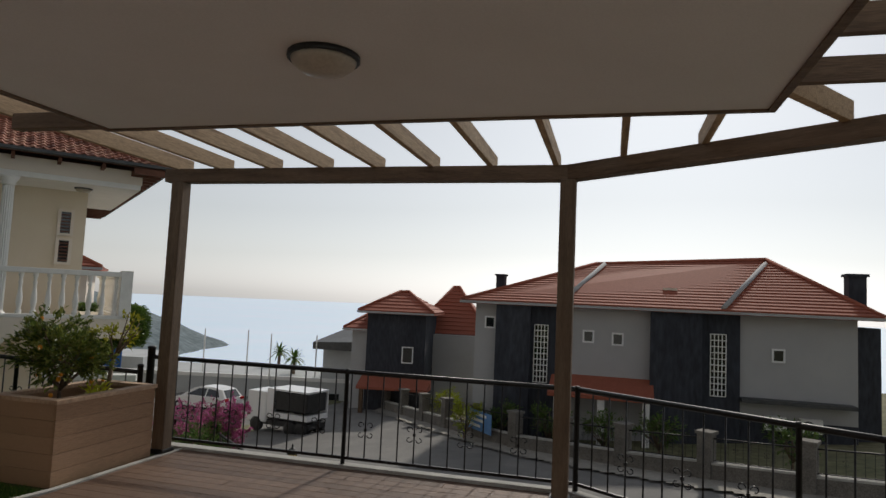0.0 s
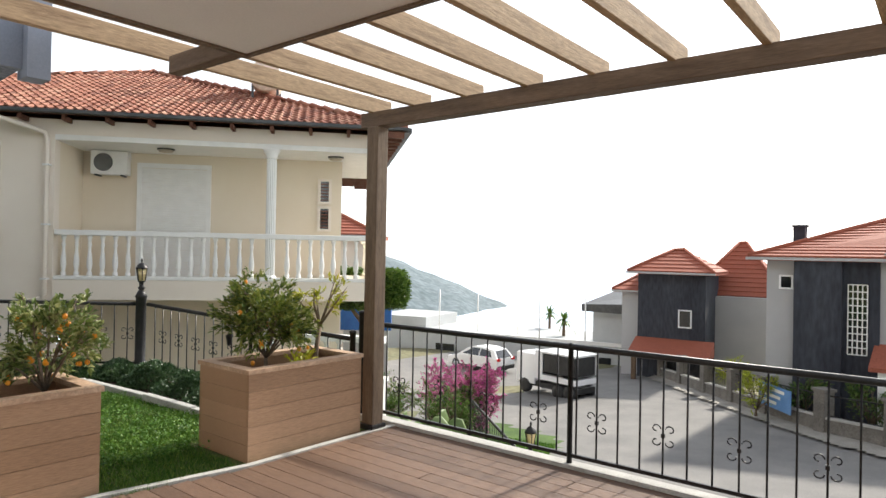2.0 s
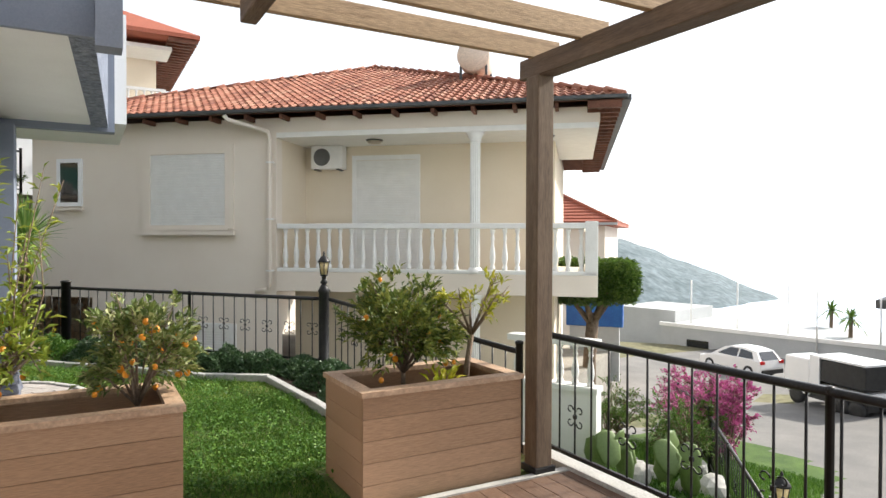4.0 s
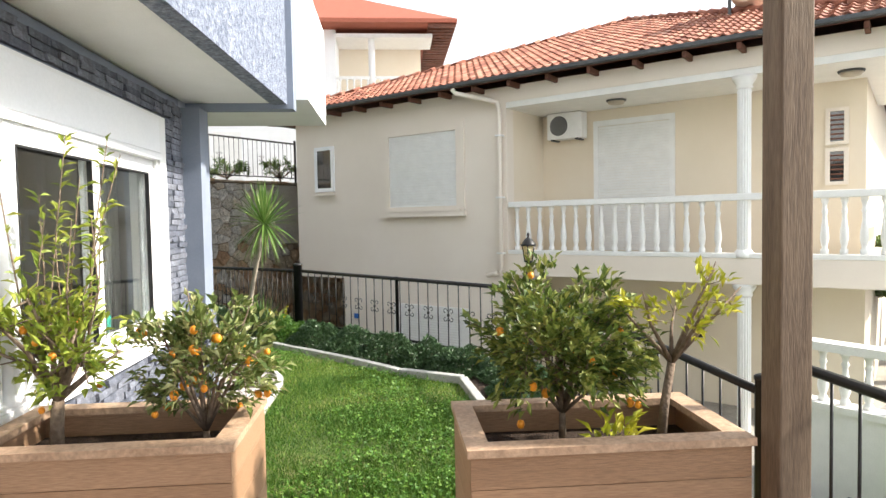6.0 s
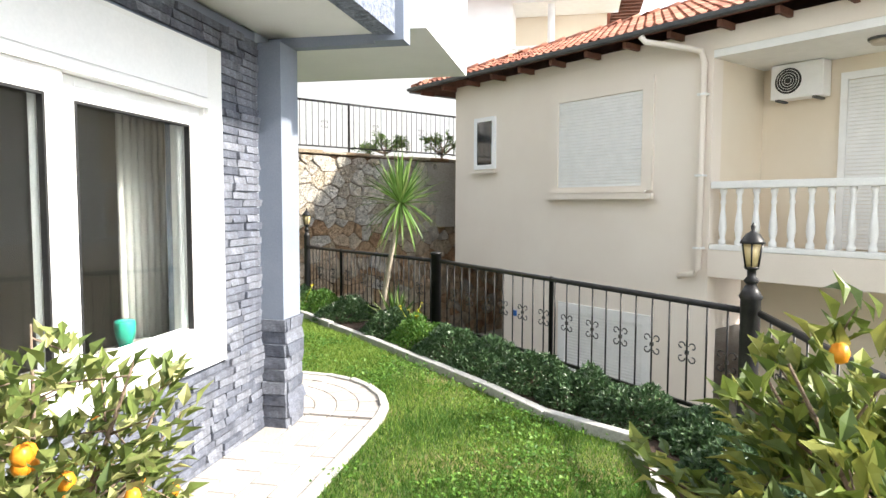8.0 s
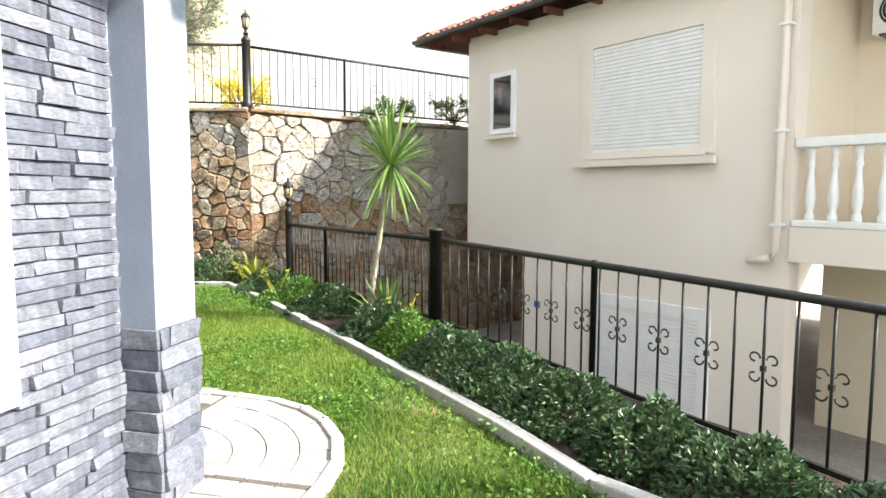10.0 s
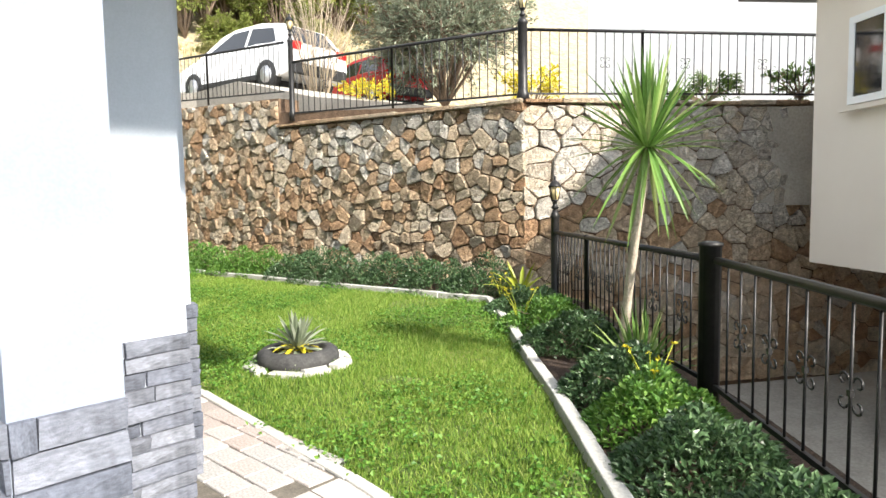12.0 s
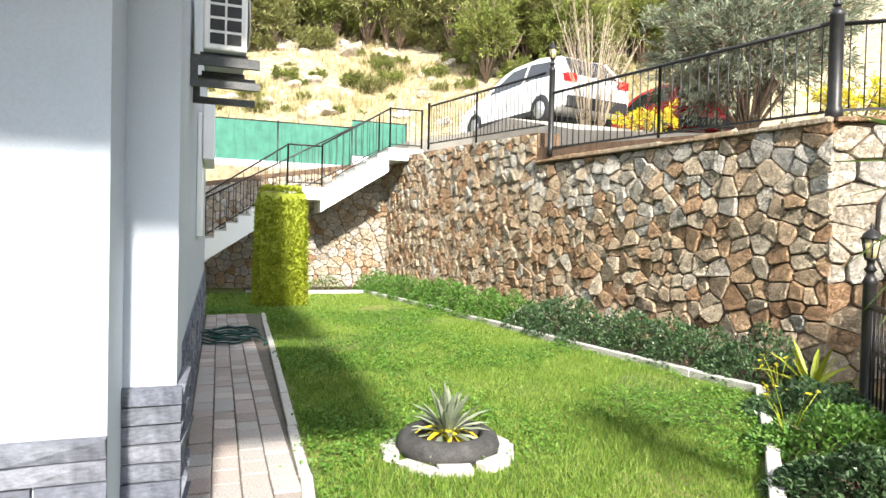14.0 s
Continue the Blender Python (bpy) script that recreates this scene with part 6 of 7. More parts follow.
# yard and green net fence behind the stair
structure("upper_yard", prism([(-14.0, -13.65), (-4, -13.65), (2, -18), (-16, -18)], 0.8, 2.95), "earth", "dry pale yard above the stair wall", "ground")
structure("yard_wall", boxes((-13.4, -16.9, 2.6, 2, -16.6, 3.40)), "concrete", "pale low stone yard wall", "wall")
net = thing("net_fence", "green windbreak net fence with dark posts", "fence", pose(0, -16.7, 0))
for x0, x1, za, zb in ((-4.0, 0.5, 3.40, 4.66), (-8.6, -4.0, 3.40, 4.66), (-11.0, -8.6, 3.40, 4.66), (-13.3, -11.0, 3.40, 4.66), (-15.1, -13.3, 3.75, 4.9)):
    n = 24
    vs, fs = [], []
    for i in range(n + 1):
        for j, zz in enumerate((za + 0.04, (za + zb) / 2, zb - 0.02)):
            vs.append((x0 + (x1 - x0) * i / n, 0.03 * math.sin(i * 1.9 + j) * (1 if j == 1 else 0.4), zz))
    for i in range(n):
        for j in range(2):
            k = i * 3 + j
            fs.append((k, k + 3, k + 4, k + 1))
    part("net", flat_mesh("net", vs, fs, "green_net"), "", net)
    part("post", tube([(x0, 0, za - 0.8), (x0, 0, zb + 0.05)], 0.03, 8), "iron", net)
    part("top_rail", tube([(x0, 0.0, zb), (x1, 0.0, zb)], 0.02, 6), "iron", net)

# ---- cars ----
def car(label, m, paint, length=4.2):
    """A small hatchback: x forward, z up, wheels on z 0."""
    c = thing("car", label, "car", m)
    w = 0.88
    lower = [(-2.05, 0.32), (-2.08, 0.60), (-2.02, 0.95), (-1.0, 1.02), (0.55, 0.98), (1.35, 0.90), (1.95, 0.72), (2.08, 0.50), (2.05, 0.28), (1.72, 0.24), (-1.75, 0.26)]
    bm = bmesh.new()
    rings = []
    for y, k in ((-w, 0.94), (-w * 0.97, 1.0), (w * 0.97, 1.0), (w, 0.94)):
        rings.append([bm.verts.new((x * (0.985 if abs(y) == w else 1.0), y, 0.55 + (z - 0.55) * k)) for x, z in lower])
    k = len(lower)
    for a, b in zip(rings, rings[1:]):
        for i in range(k):
            bm.faces.new((a[i], a[(i + 1) % k], b[(i + 1) % k], b[i]))
    bm.faces.new(list(reversed(rings[0])))
    bm.faces.new(rings[-1])
    bmesh.ops.recalc_face_normals(bm, faces=list(bm.faces))
    body = part("body", bm, paint, c)
    top = [(-2.0, 0.93), (-1.62, 1.42), (-0.9, 1.54), (0.0, 1.53), (0.45, 1.42), (1.25, 0.92)]
    bm = bmesh.new()
    lo = [bm.verts.new((x, s * 0.80, 0.93)) for s in (-1, 1) for x in (-1.98, 1.25)]
    pr = {}
    for s in (-1, 1):
        pr[s] = [bm.verts.new((x, s * (0.82 - 0.22 * max(0, (z - 0.93)) / 0.6), z)) for x, z in top]
    for i in range(len(top) - 1):
        bm.faces.new((pr[-1][i], pr[-1][i + 1], pr[1][i + 1], pr[1][i]))
    bm.faces.new(pr[-1])
    bm.faces.new(list(reversed(pr[1])))
    bmesh.ops.recalc_face_normals(bm, faces=list(bm.faces))
    cabin = part("cabin", bm, paint, c)
    for s in (-1, 1):
        g = [(-1.35, 1.36), (-0.62, 1.45), (-0.58, 1.0), (-1.55, 1.02)]
        for poly in (g, [(-0.52, 1.45), (0.05, 1.44), (0.85, 1.02), (-0.48, 1.0)]):
            vs = [(x, s * (0.832 - 0.22 * (z - 0.93) / 0.6), z) for x, z in poly]
            vs += [(x, y - s * 0.02, z) for x, y, z in vs]
            part("window", solid(vs, [(0, 1, 2, 3), (7, 6, 5, 4), (0, 4, 5, 1), (1, 5, 6, 2), (2, 6, 7, 3), (3, 7, 4, 0)]), "dark_glass", cabin)
        part("tail_lamp", boxes((-2.09, s * 0.55, 0.80, -1.93, s * 0.86, 0.97), bevel=0.02), "red_lens", c)
        part("headlamp", boxes((1.80, s * 0.50, 0.62, 2.06, s * 0.84, 0.74), bevel=0.02), "pvc", c)
    vs = [(-1.985, -0.62, 1.0), (-1.985, 0.62, 1.0), (-1.66, 0.52, 1.40), (-1.66, -0.52, 1.40)]
    part("rear_window", solid(vs + [(x + 0.03, y, z - 0.02) for x, y, z in vs], [(0, 1, 2, 3), (7, 6, 5, 4), (0, 4, 5, 1), (1, 5, 6, 2), (2, 6, 7, 3), (3, 7, 4, 0)]), "dark_glass", c)
    part("bumper", boxes((-2.13, -0.80, 0.28, -2.0, 0.80, 0.52), bevel=0.03), "black_plastic", c)
    part("sill_trim", boxes((-1.3, -0.90, 0.24, 1.3, 0.90, 0.36), bevel=0.02), "black_plastic", c)
    for x in (-1.30, 1.32):
        for s in (-1, 1):
            t = part("wheel", lathe([(0.20, -0.10), (0.31, -0.10), (0.33, -0.06), (0.33, 0.06), (0.31, 0.10), (0.20, 0.10)], 20), "black_plastic", c, "black tyre", at=pose(x, s * 0.80, 0.33, 90))
            part("rim", lathe([(0.03, -0.112), (0.19, -0.106), (0.20, 0.106), (0.03, 0.112)], 10), "alloy", t)
    return c


def upper_ground(x, y):
    return 2.49 + max(0, -1.3 - y) * 0.143 if y > -11 else 3.88 + (-11 - y) * 0.06


car("white hatchback parked on the upper road", pose(-17.0, -11.2, 3.87, 0, 0, -81) @ Matrix.Scale(1.1, 4), "car_white")
car("red hatchback parked behind the white one", pose(-21.0, -11.4, 3.86, 0, 0, -95), "car_red")

# plants of the upper level
ru = random.Random(17)
def tree(name, label, x, y, z, h, crown, r, n, leaf, material, rng, trunk_r=0.12, limbs=14, twigs=10, bark="bark", leaf_w=0.4, category="tree", up=0.2):
    return shrub(name, label, category, x, y, z, (0, 0, h), (r, r, crown), n, leaf, material, rng, max(0.2, h - crown * 0.9), trunk_r, limbs=limbs, twigs_per=twigs, leaf_w=leaf_w, bark=bark, up=up)


tree("olive_tree", "bushy silver-green olive tree behind the fence", -20.6, -7.8, 3.2, 2.5, 2.3, 2.3, 26000, 0.15, "leaf_olive", ru, 0.07, 30, 26, leaf_w=0.32)
tree("yellow_shrub", "yellow flowering shrub behind the fence", -17.4, -7.3, 3.1, 0.6, 0.5, 0.7, 900, 0.09, "leaf_flame", ru, 0.03, 10, 6, category="shrub")
tree("yellow_shrub", "yellow flowering shrub behind the fence", -17.2, -2.5, 2.5, 0.62, 0.55, 0.62, 1000, 0.09, "leaf_flame", ru, 0.03, 10, 6, category="shrub")
tree("green_shrub", "dense green shrub on top of the wall", -18.6, 0.0, 2.5, 0.40, 0.38, 0.75, 1300, 0.08, "leaf_tree", ru, 0.03, 12, 6, category="shrub")
tree("green_shrub", "dense green shrub on top of the wall", -19.4, 1.2, 2.5, 0.40, 0.38, 0.7, 900, 0.08, "leaf_tree", ru, 0.03, 12, 6, category="shrub")
tw = thing("bare_shrub", "leafless shrub of many pale upright twigs", "shrub", pose(-17.0, -8.6, 3.3))
for i in range(46):
    a, hh, sp = ru.uniform(0, 6.28), ru.uniform(1.6, 3.4), ru.uniform(0.2, 1.1)
    e = Vector((sp * math.cos(a), sp * math.sin(a), hh))
    bm = bmesh.new()
    tube_in(bm, [(0.12 * math.cos(a), 0.12 * math.sin(a), -0.1), e * 0.5 + Vector((0, 0, 0.2)), e], [0.014, 0.009, 0.003], 4)
    for k in range(5):
        b = e * ru.uniform(0.45, 0.95)
        tube_in(bm, [b, b + Vector((ru.gauss(0, 0.22), ru.gauss(0, 0.22), ru.uniform(0.2, 0.6)))], [0.006, 0.002], 3)
    part("stem", bm, "dry_twig", tw)

# hillside scrub and pines, a few kinds copied
kinds = []
for i, (nm, lb, mt, lf) in enumerate((("hill_shrub", "dusty olive hillside scrub bush", "leaf_scrub", 0.12), ("hill_shrub", "yellow-green bush on the dry hillside", "leaf_pine", 0.12), ("pine_tree", "young green hillside pine tree", "leaf_pine", 0.17), ("pine_tree", "olive-green hillside pine tree", "leaf_scrub", 0.17))):
    if nm == "hill_shrub":
        kinds.append(tree(nm, lb, -60, -100 - 8 * i, 30, 0.75, 0.85, 1.1, 2400, lf * 1.3, mt, ru, 0.03, 14, 12, leaf_w=0.5, category="bush"))
    else:
        kinds.append(tree(nm, lb, -60, -100 - 8 * i, 30, 2.7, 2.6, 1.6, 5200, lf * 1.5, mt, ru, 0.07, 26, 14, leaf_w=0.35))
def hill_at(x, y):
    return upper_z(x, y)


pines = 0
spots_h = sorted(((ru.uniform(-55, 10), ru.uniform(-58, -19)) for _ in range(2600)), key=lambda p: math.hypot(p[0] + 9, p[1] - 3.6))
for x, y in spots_h:
    d = math.hypot(x + 9, y - 3.6)
    bearing = math.degrees(math.atan2(-(x + 9.2), -(y - 3.6)))
    if bearing < -14 or bearing > 50 or y > -21 - ru.random() * 2:
        continue
    steep = hill_at(x, y)
    bare = (bearing < 22 and d < 32)
    if ru.random() < (0.35 if bare else 0.15):
        continue
    k = ru.choice((0, 1, 1) if bare or d < 29 else (0, 2, 2, 3, 3, 3))
    copy_thing(kinds[k], pose(x, y, steep - 0.25, 0, 0, ru.uniform(0, 360)) @ Matrix.Scale(ru.uniform(0.2, 0.6) if bare else ru.uniform(0.6, 1.25), 4))
    pines += k > 1
    if pines >= 280:
        break
for i in range(110):
    x, y = ru.uniform(-26, -3), ru.uniform(-36, -18.8)
    bm = bmesh.new()
    bmesh.ops.create_icosphere(bm, subdivisions=2, radius=ru.uniform(0.15, 0.42) * (1.8 if i % 7 == 0 else 1.0))
    for v in bm.verts:
        v.co *= 1 + 0.7 * noise.noise(v.co * 2.6 + Vector((i * 3, 0, 0)))
        v.co.z *= 0.6
    whole("boulder", bm, "rubble_grey", "pale weathered boulder on the hillside", "rock", pose(x, y, hill_at(x, y) + 0.02, ru.uniform(-20, 20), ru.uniform(-20, 20), i * 50), group="hillside boulders")

sv_, sf_ = [], []
for _ in range(26000):
    x, y = ru.uniform(-34, 0), ru.uniform(-40, -18.6)
    z, a, h, w = upper_z(x, y), ru.uniform(0, 6.28), ru.uniform(0.15, 0.5), 0.025
    if noise.noise(Vector((x * 0.25, y * 0.25, 1))) < -0.15:
        continue
    o = len(sv_)
    for q in range(2):
        o = len(sv_)
        b = a + q * 1.5
        sv_ += [(x - w * math.cos(b), y - w * math.sin(b), z - 0.1), (x + w * math.cos(b), y + w * math.sin(b), z - 0.1), (x + ru.gauss(0, 0.15), y + ru.gauss(0, 0.15), z + h)]
        sf_.append((o, o + 1, o + 2))
whole("dry_grass", flat_mesh("dry_grass", sv_, sf_, "straw"), "", "dry straw-coloured grass tufts on the hillside", "grass", kind="stuff")

# upper villa
uvh = thing("upper_villa", "cream villa with white balcony above the upper road", "house", pose(-27.5, -7.5, 0, 0, 0, 90))
part("wall", boxes((0, 0.0, 2.2, 9.6, 7, 9.2), (9.6, 1.6, 2.2, 13.0, 7, 9.2)), "plaster_white", uvh)
part("wall", boxes((9.55, 1.58, 6.3, 13.0, 1.6, 9.0)), "yellow_cream", uvh)
part("balcony_slab", boxes((9.6, -0.02, 6.0, 13.2, 1.58, 6.3)), "white_paint", uvh)
ub = part("balustrade", boxes((9.6, 0.0, 7.15, 13.2, 0.16, 7.25), (13.04, 0.16, 7.15, 13.2, 1.5, 7.25)), "white_paint", uvh)
for k in range(13):
    part("baluster", baluster, "", ub, at=pose(9.75 + 0.27 * k, 0.08, 6.30) @ Matrix.Diagonal((1, 1, 1.12, 1)))
part("column", lathe([(0.13, 6.3), (0.13, 8.7)], 14, (11.0, 0.1, 0)), "white_paint", uvh)
part("soffit", boxes((9.6, -0.2, 8.7, 13.4, 1.58, 8.85)), "white_paint", uvh)
ue = [(-1, -1.0, 9.2), (14.3, -1.0, 9.2), (14.3, 8, 9.2), (-1, 8, 9.2), (4, 3.5, 11.6), (9.5, 3.5, 11.6)]
part("roof", solid(ue + [(p[0], p[1], p[2] - 0.15) for p in ue[:4]], [(0, 1, 5, 4), (1, 2, 5), (2, 3, 4, 5), (3, 0, 4), (0, 6, 7, 1), (1, 7, 8, 2), (2, 8, 9, 3), (3, 9, 6, 0), (9, 8, 7, 6)]), "roof_far", uvh)
for k in range(22):
    part("rafter_end", boxes((13.2, -0.9 + 0.42 * k, 8.9, 14.25, -0.75 + 0.42 * k, 9.04)), "eave_wood", uvh)
uw = part("window", boxes((3.5, -0.05, 3.2, 3.6, 0.0, 5.2), (5.9, -0.05, 3.2, 6.0, 0.0, 5.2), (3.6, -0.05, 5.1, 5.9, 0.0, 5.2), (4.7, -0.05, 3.2, 4.8, 0, 5.1)), "pvc", uvh)
part("shutter", boxes((3.6, -0.03, 3.2, 5.9, -0.002, 5.1)), "white_paint", uw)
part("wall_lamp", boxes((9.0, -0.18, 3.9, 9.12, -0.001, 4.25), bevel=0.02), "iron", uvh)


# ---- street side ----
def sheet(name, label, category, material, inside, x0, x1, y0, y1, step, zf):
    vs, fs, ids = [], [], {}
    nx_, ny_ = int((x1 - x0) / step), int((y1 - y0) / step)
    def vid(i, j):
        if (i, j) not in ids:
            x, y = x0 + i * step, y0 + j * step
            ids[(i, j)] = len(vs)
            vs.append((x, y, zf(x, y)))
        return ids[(i, j)]
    for i in range(nx_):
        for j in range(ny_):
            if inside(x0 + (i + 0.5) * step, y0 + (j + 0.5) * step):
                fs.append((vid(i, j), vid(i + 1, j), vid(i + 1, j + 1), vid(i, j + 1)))
    return whole(name, flat_mesh(name, vs, fs, material), "", label, category, kind="structure")


WALL_LINE = [(-13.5, 38.5), (-9.6, 33.6), (-6.0, 29.3), (-3.7, 26.7), (0.5, 23.6), (5.5, 20.6), (12, 17.5), (22, 13)]


def far_side(x, y):
    """Positive beyond the far garden walls."""
    best = None
    for (xa, ya), (xb, yb) in zip(WALL_LINE, WALL_LINE[1:]):
        if xa <= x <= xb:
            return y - (ya + (yb - ya) * (x - xa) / (xb - xa))
    return (y - 38.5 - (x + 13.5) * -1.2) if x < -13.5 else y - 12


sheet("street", "pale grey worn street sloping away", "road", "asphalt", lambda x, y: far_side(x, y) < -1.0 and y > 6.4, -30, 30, 6, 60, 0.5, lambda x, y: street_z(x, y) + 0.02)
sheet("pavement", "pale dusty pavement beside the garden walls", "pavement", "pavement", lambda x, y: -1.5 < far_side(x, y) < 0.5, -14, 24, 12, 40, 0.25, lambda x, y: street_z(x, y) + 0.10)
gw = thing("garden_wall", "low grey garden wall with piers across the street", "wall")
for (xa, ya), (xb, yb) in zip(WALL_LINE, WALL_LINE[1:]):
    ang, ln = along((xa, ya), (xb, yb))
    n = max(1, round(ln / 3.0))
    for i in range(n):
        px, py = xa + (xb - xa) * i / n, ya + (yb - ya) * i / n
        qx, qy = xa + (xb - xa) * (i + 1) / n, ya + (yb - ya) * (i + 1) / n
        za, zb = street_z(px, py), street_z(qx, qy)
        pier = part("pier", boxes((-0.22, -0.22, -0.3, 0.22, 0.22, 1.45), (-0.27, -0.27, 1.45, 0.27, 0.27, 1.55), bevel=0.01), "pier_stone", gw, at=pose(px, py, za, 0, 0, ang))
        l = ln / n
        part("wall_run", prism([(0.22, -0.12), (l - 0.22, -0.12), (l - 0.22, 0.12), (0.22, 0.12)], [-0.3, zb - za - 0.3, zb - za - 0.3, -0.3], [0.55, 0.55 + zb - za, 0.55 + zb - za, 0.55]), "pier_stone", gw, at=pose(px, py, za, 0, 0, ang))
        part("wall_cap", prism([(0.22, -0.16), (l - 0.22, -0.16), (l - 0.22, 0.16), (0.22, 0.16)], [0.55, zb - za + 0.55, zb - za + 0.55, 0.55], [0.62, 0.62 + zb - za, 0.62 + zb - za, 0.62]), "concrete", gw, at=pose(px, py, za, 0, 0, ang))
        fence("black iron fence on the garden wall", (px, py), (qx, qy), za + 0.6, zb + 0.6, 0.72, 0.22, 4, 0.0, 0.0, scroll_at=0.5, bot=0.05)
ban = thing("banner", "pale blue hoarding banner with white lettering bars", "banner", pose(-6.2, 29.2, street_z(-6, 29) + 0.55, 0, 0, along((-6.0, 29.3), (-3.7, 26.7))[0]))
part("sheet", boxes((0.2, -0.20, 0.0, 2.3, -0.17, 0.85)), "banner", ban)
for k in range(3):
    part("line_of_text", boxes((0.35, -0.206, 0.15 + 0.24 * k, 1.4 + 0.25 * k, -0.201, 0.27 + 0.24 * k)), "white_paint", ban)


def tile_rows(parent, a, b, c, d, rows, over=0.02):
    """Long courses of tiles on a roof slope a-b (eave), c-d (ridge, c over b)."""
    a, b, c, d = map(Vector, (a, b, c, d))
    nrm = (b - a).cross(d - a).normalized()
    if nrm.z < 0:
        nrm = -nrm
    for r in range(rows):
        q0, q1 = r / rows, min(1, (r + 1.15) / rows)
        p = [a.lerp(d, q0) + nrm * 0.07, b.lerp(c, q0) + nrm * 0.07, b.lerp(c, q1) + nrm * 0.015, a.lerp(d, q1) + nrm * 0.015, a.lerp(d, q0) + nrm * 0.005, b.lerp(c, q0) + nrm * 0.005]
        part("tile_course", solid(p, [(0, 1, 2, 3), (4, 5, 1, 0)]), "roof_far", parent)


def hip_roof(parent, x0, y0, x1, y1, ze, zr, hr, rows=16, o=0.55, hr2=None, drop=0.0):
    hr2 = hr if hr2 is None else hr2
    e = [(x0 - o, y0 - o, ze), (x1 + o, y0 - o, ze), (x1 + o, y1 + o, ze), (x0 - o, y1 + o, ze), (x0 + hr, (y0 + y1) / 2, zr - drop), (x1 - hr2, (y0 + y1) / 2, zr)]
    lo = [(p[0], p[1], p[2] - 0.14) for p in e[:4]]
    rf = part("roof", solid(e + lo, [(0, 1, 5, 4), (1, 2, 5), (2, 3, 4, 5), (3, 0, 4), (0, 6, 7, 1), (1, 7, 8, 2), (2, 8, 9, 3), (3, 9, 6, 0), (9, 8, 7, 6)]), "roof_far", parent, "red clay tiled hip roof")
    tile_rows(rf, e[0], e[1], e[5], e[4], rows)
    tile_rows(rf, e[3], e[0], e[4], e[4], rows)
    tile_rows(rf, e[1], e[2], e[5], e[5], rows)
    bm = bmesh.new()
    for p, q in ((e[0], e[4]), (e[1], e[5]), (e[4], e[5])):
        tube_in(bm, [Vector(p) + Vector((0, 0, 0.05)), Vector(q) + Vector((0, 0, 0.08))], 0.10, 6)
    part("ridge", bm, "roof_far", rf)
    part("gutter", boxes((x0 - o - 0.08, y0 - o - 0.1, ze - 0.12, x1 + o + 0.08, y0 - o - 0.005, ze - 0.01)), "house_grey", rf)
    return rf


def small_window(parent, x, z, w=0.5, h=0.55):
    f = part("window", boxes((x - w / 2 - 0.07, -0.06, z - h / 2 - 0.07, x - w / 2, -0.001, z + h / 2 + 0.07), (x + w / 2, -0.06, z - h / 2 - 0.07, x + w / 2 + 0.07, -0.001, z + h / 2 + 0.07), (x - w / 2, -0.06, z + h / 2, x + w / 2, -0.001, z + h / 2 + 0.07), (x - w / 2, -0.06, z - h / 2 - 0.07, x + w / 2, -0.001, z - h / 2)), "pvc", parent)
    part("pane", boxes((x - w / 2, -0.03, z - h / 2, x + w / 2, -0.001, z + h / 2)), "dark_glass", f)


def stair_window(parent, x, z0, z1, y, w=0.75):
    f = part("window", boxes((x - w / 2, y - 0.02, z0, x + w / 2, y - 0.001, z1)), "dark_glass", parent)
    for k in range(5):
        part("bar", boxes((x - w / 2 + w * k / 4 - 0.018, y - 0.05, z0, x - w / 2 + w * k / 4 + 0.018, y - 0.021, z1)), "white_paint", f)
    n = round((z1 - z0) / 0.26)
    for k in range(n + 1):
        z = z0 + (z1 - z0) * k / n
        part("bar", boxes((x - w / 2, y - 0.048, z - 0.018, x + w / 2, y - 0.023, z + 0.018)), "white_paint", f)


s1 = thing("street_house", "grey two-storey street house with charcoal panels and red roof", "house", pose(-6.1, 29.4, 0, 0, 0, -1.5))
part("wall", boxes((0, 0, -5.2, 15.6, 10, 1.6)), "house_grey", s1)
hip_roof(s1, 0, 0, 15.8, 10, 1.62, 4.15, 5.2, 18, hr2=2.6, drop=0.4)
for xa, xb in ((1.05, 3.75), (7.75, 11.3)):
    mid = xa + (xb - xa) * 0.58
    part("panel", boxes((xa, -0.45, -5.0, mid, -0.002, 1.5)), "house_dark", s1, "charcoal plastered bay")
    part("panel", boxes((mid, -0.12, -5.0, xb, -0.003, 1.5)), "house_dark", s1)
    stair_window(s1, (mid + xb) / 2 - 0.1, -1.9, 0.65, -0.12, 0.6)
for x, z in ((0.7, 0.65), (5.15, 0.25), (6.4, 0.2), (12.75, -0.1)):
    small_window(s1, x, z, 0.36, 0.42)
part("porch_roof", solid([(3.6, -1.6, -2.1), (7.9, -1.6, -2.1), (7.9, -0.004, -1.45), (3.6, -0.004, -1.45), (3.6, -1.6, -2.25), (7.9, -1.6, -2.25), (7.9, -0.004, -2.25), (3.6, -0.004, -2.25)], [(0, 1, 2, 3), (4, 7, 6, 5), (0, 4, 5, 1), (1, 5, 6, 2), (2, 6, 7, 3), (3, 7, 4, 0)]), "roof_far", s1, "red tiled porch roof")
for x in (4.0, 5.8, 7.6):
    part("porch_post", boxes((x - 0.14, -1.5, -4.6, x + 0.14, -1.22, -2.25)), "white_paint", s1)
# flat dark sheet stands for the shade inside the open ground floor
part("carport", boxes((11.32, -0.06, -5.2, 15.58, -0.003, -2.7)), "house_dark", s1, "flat dark sheet in place of the shaded open front")
part("canopy", boxes((11.3, -0.7, -2.0, 15.4, -0.004, -1.85)), "gutter", s1)
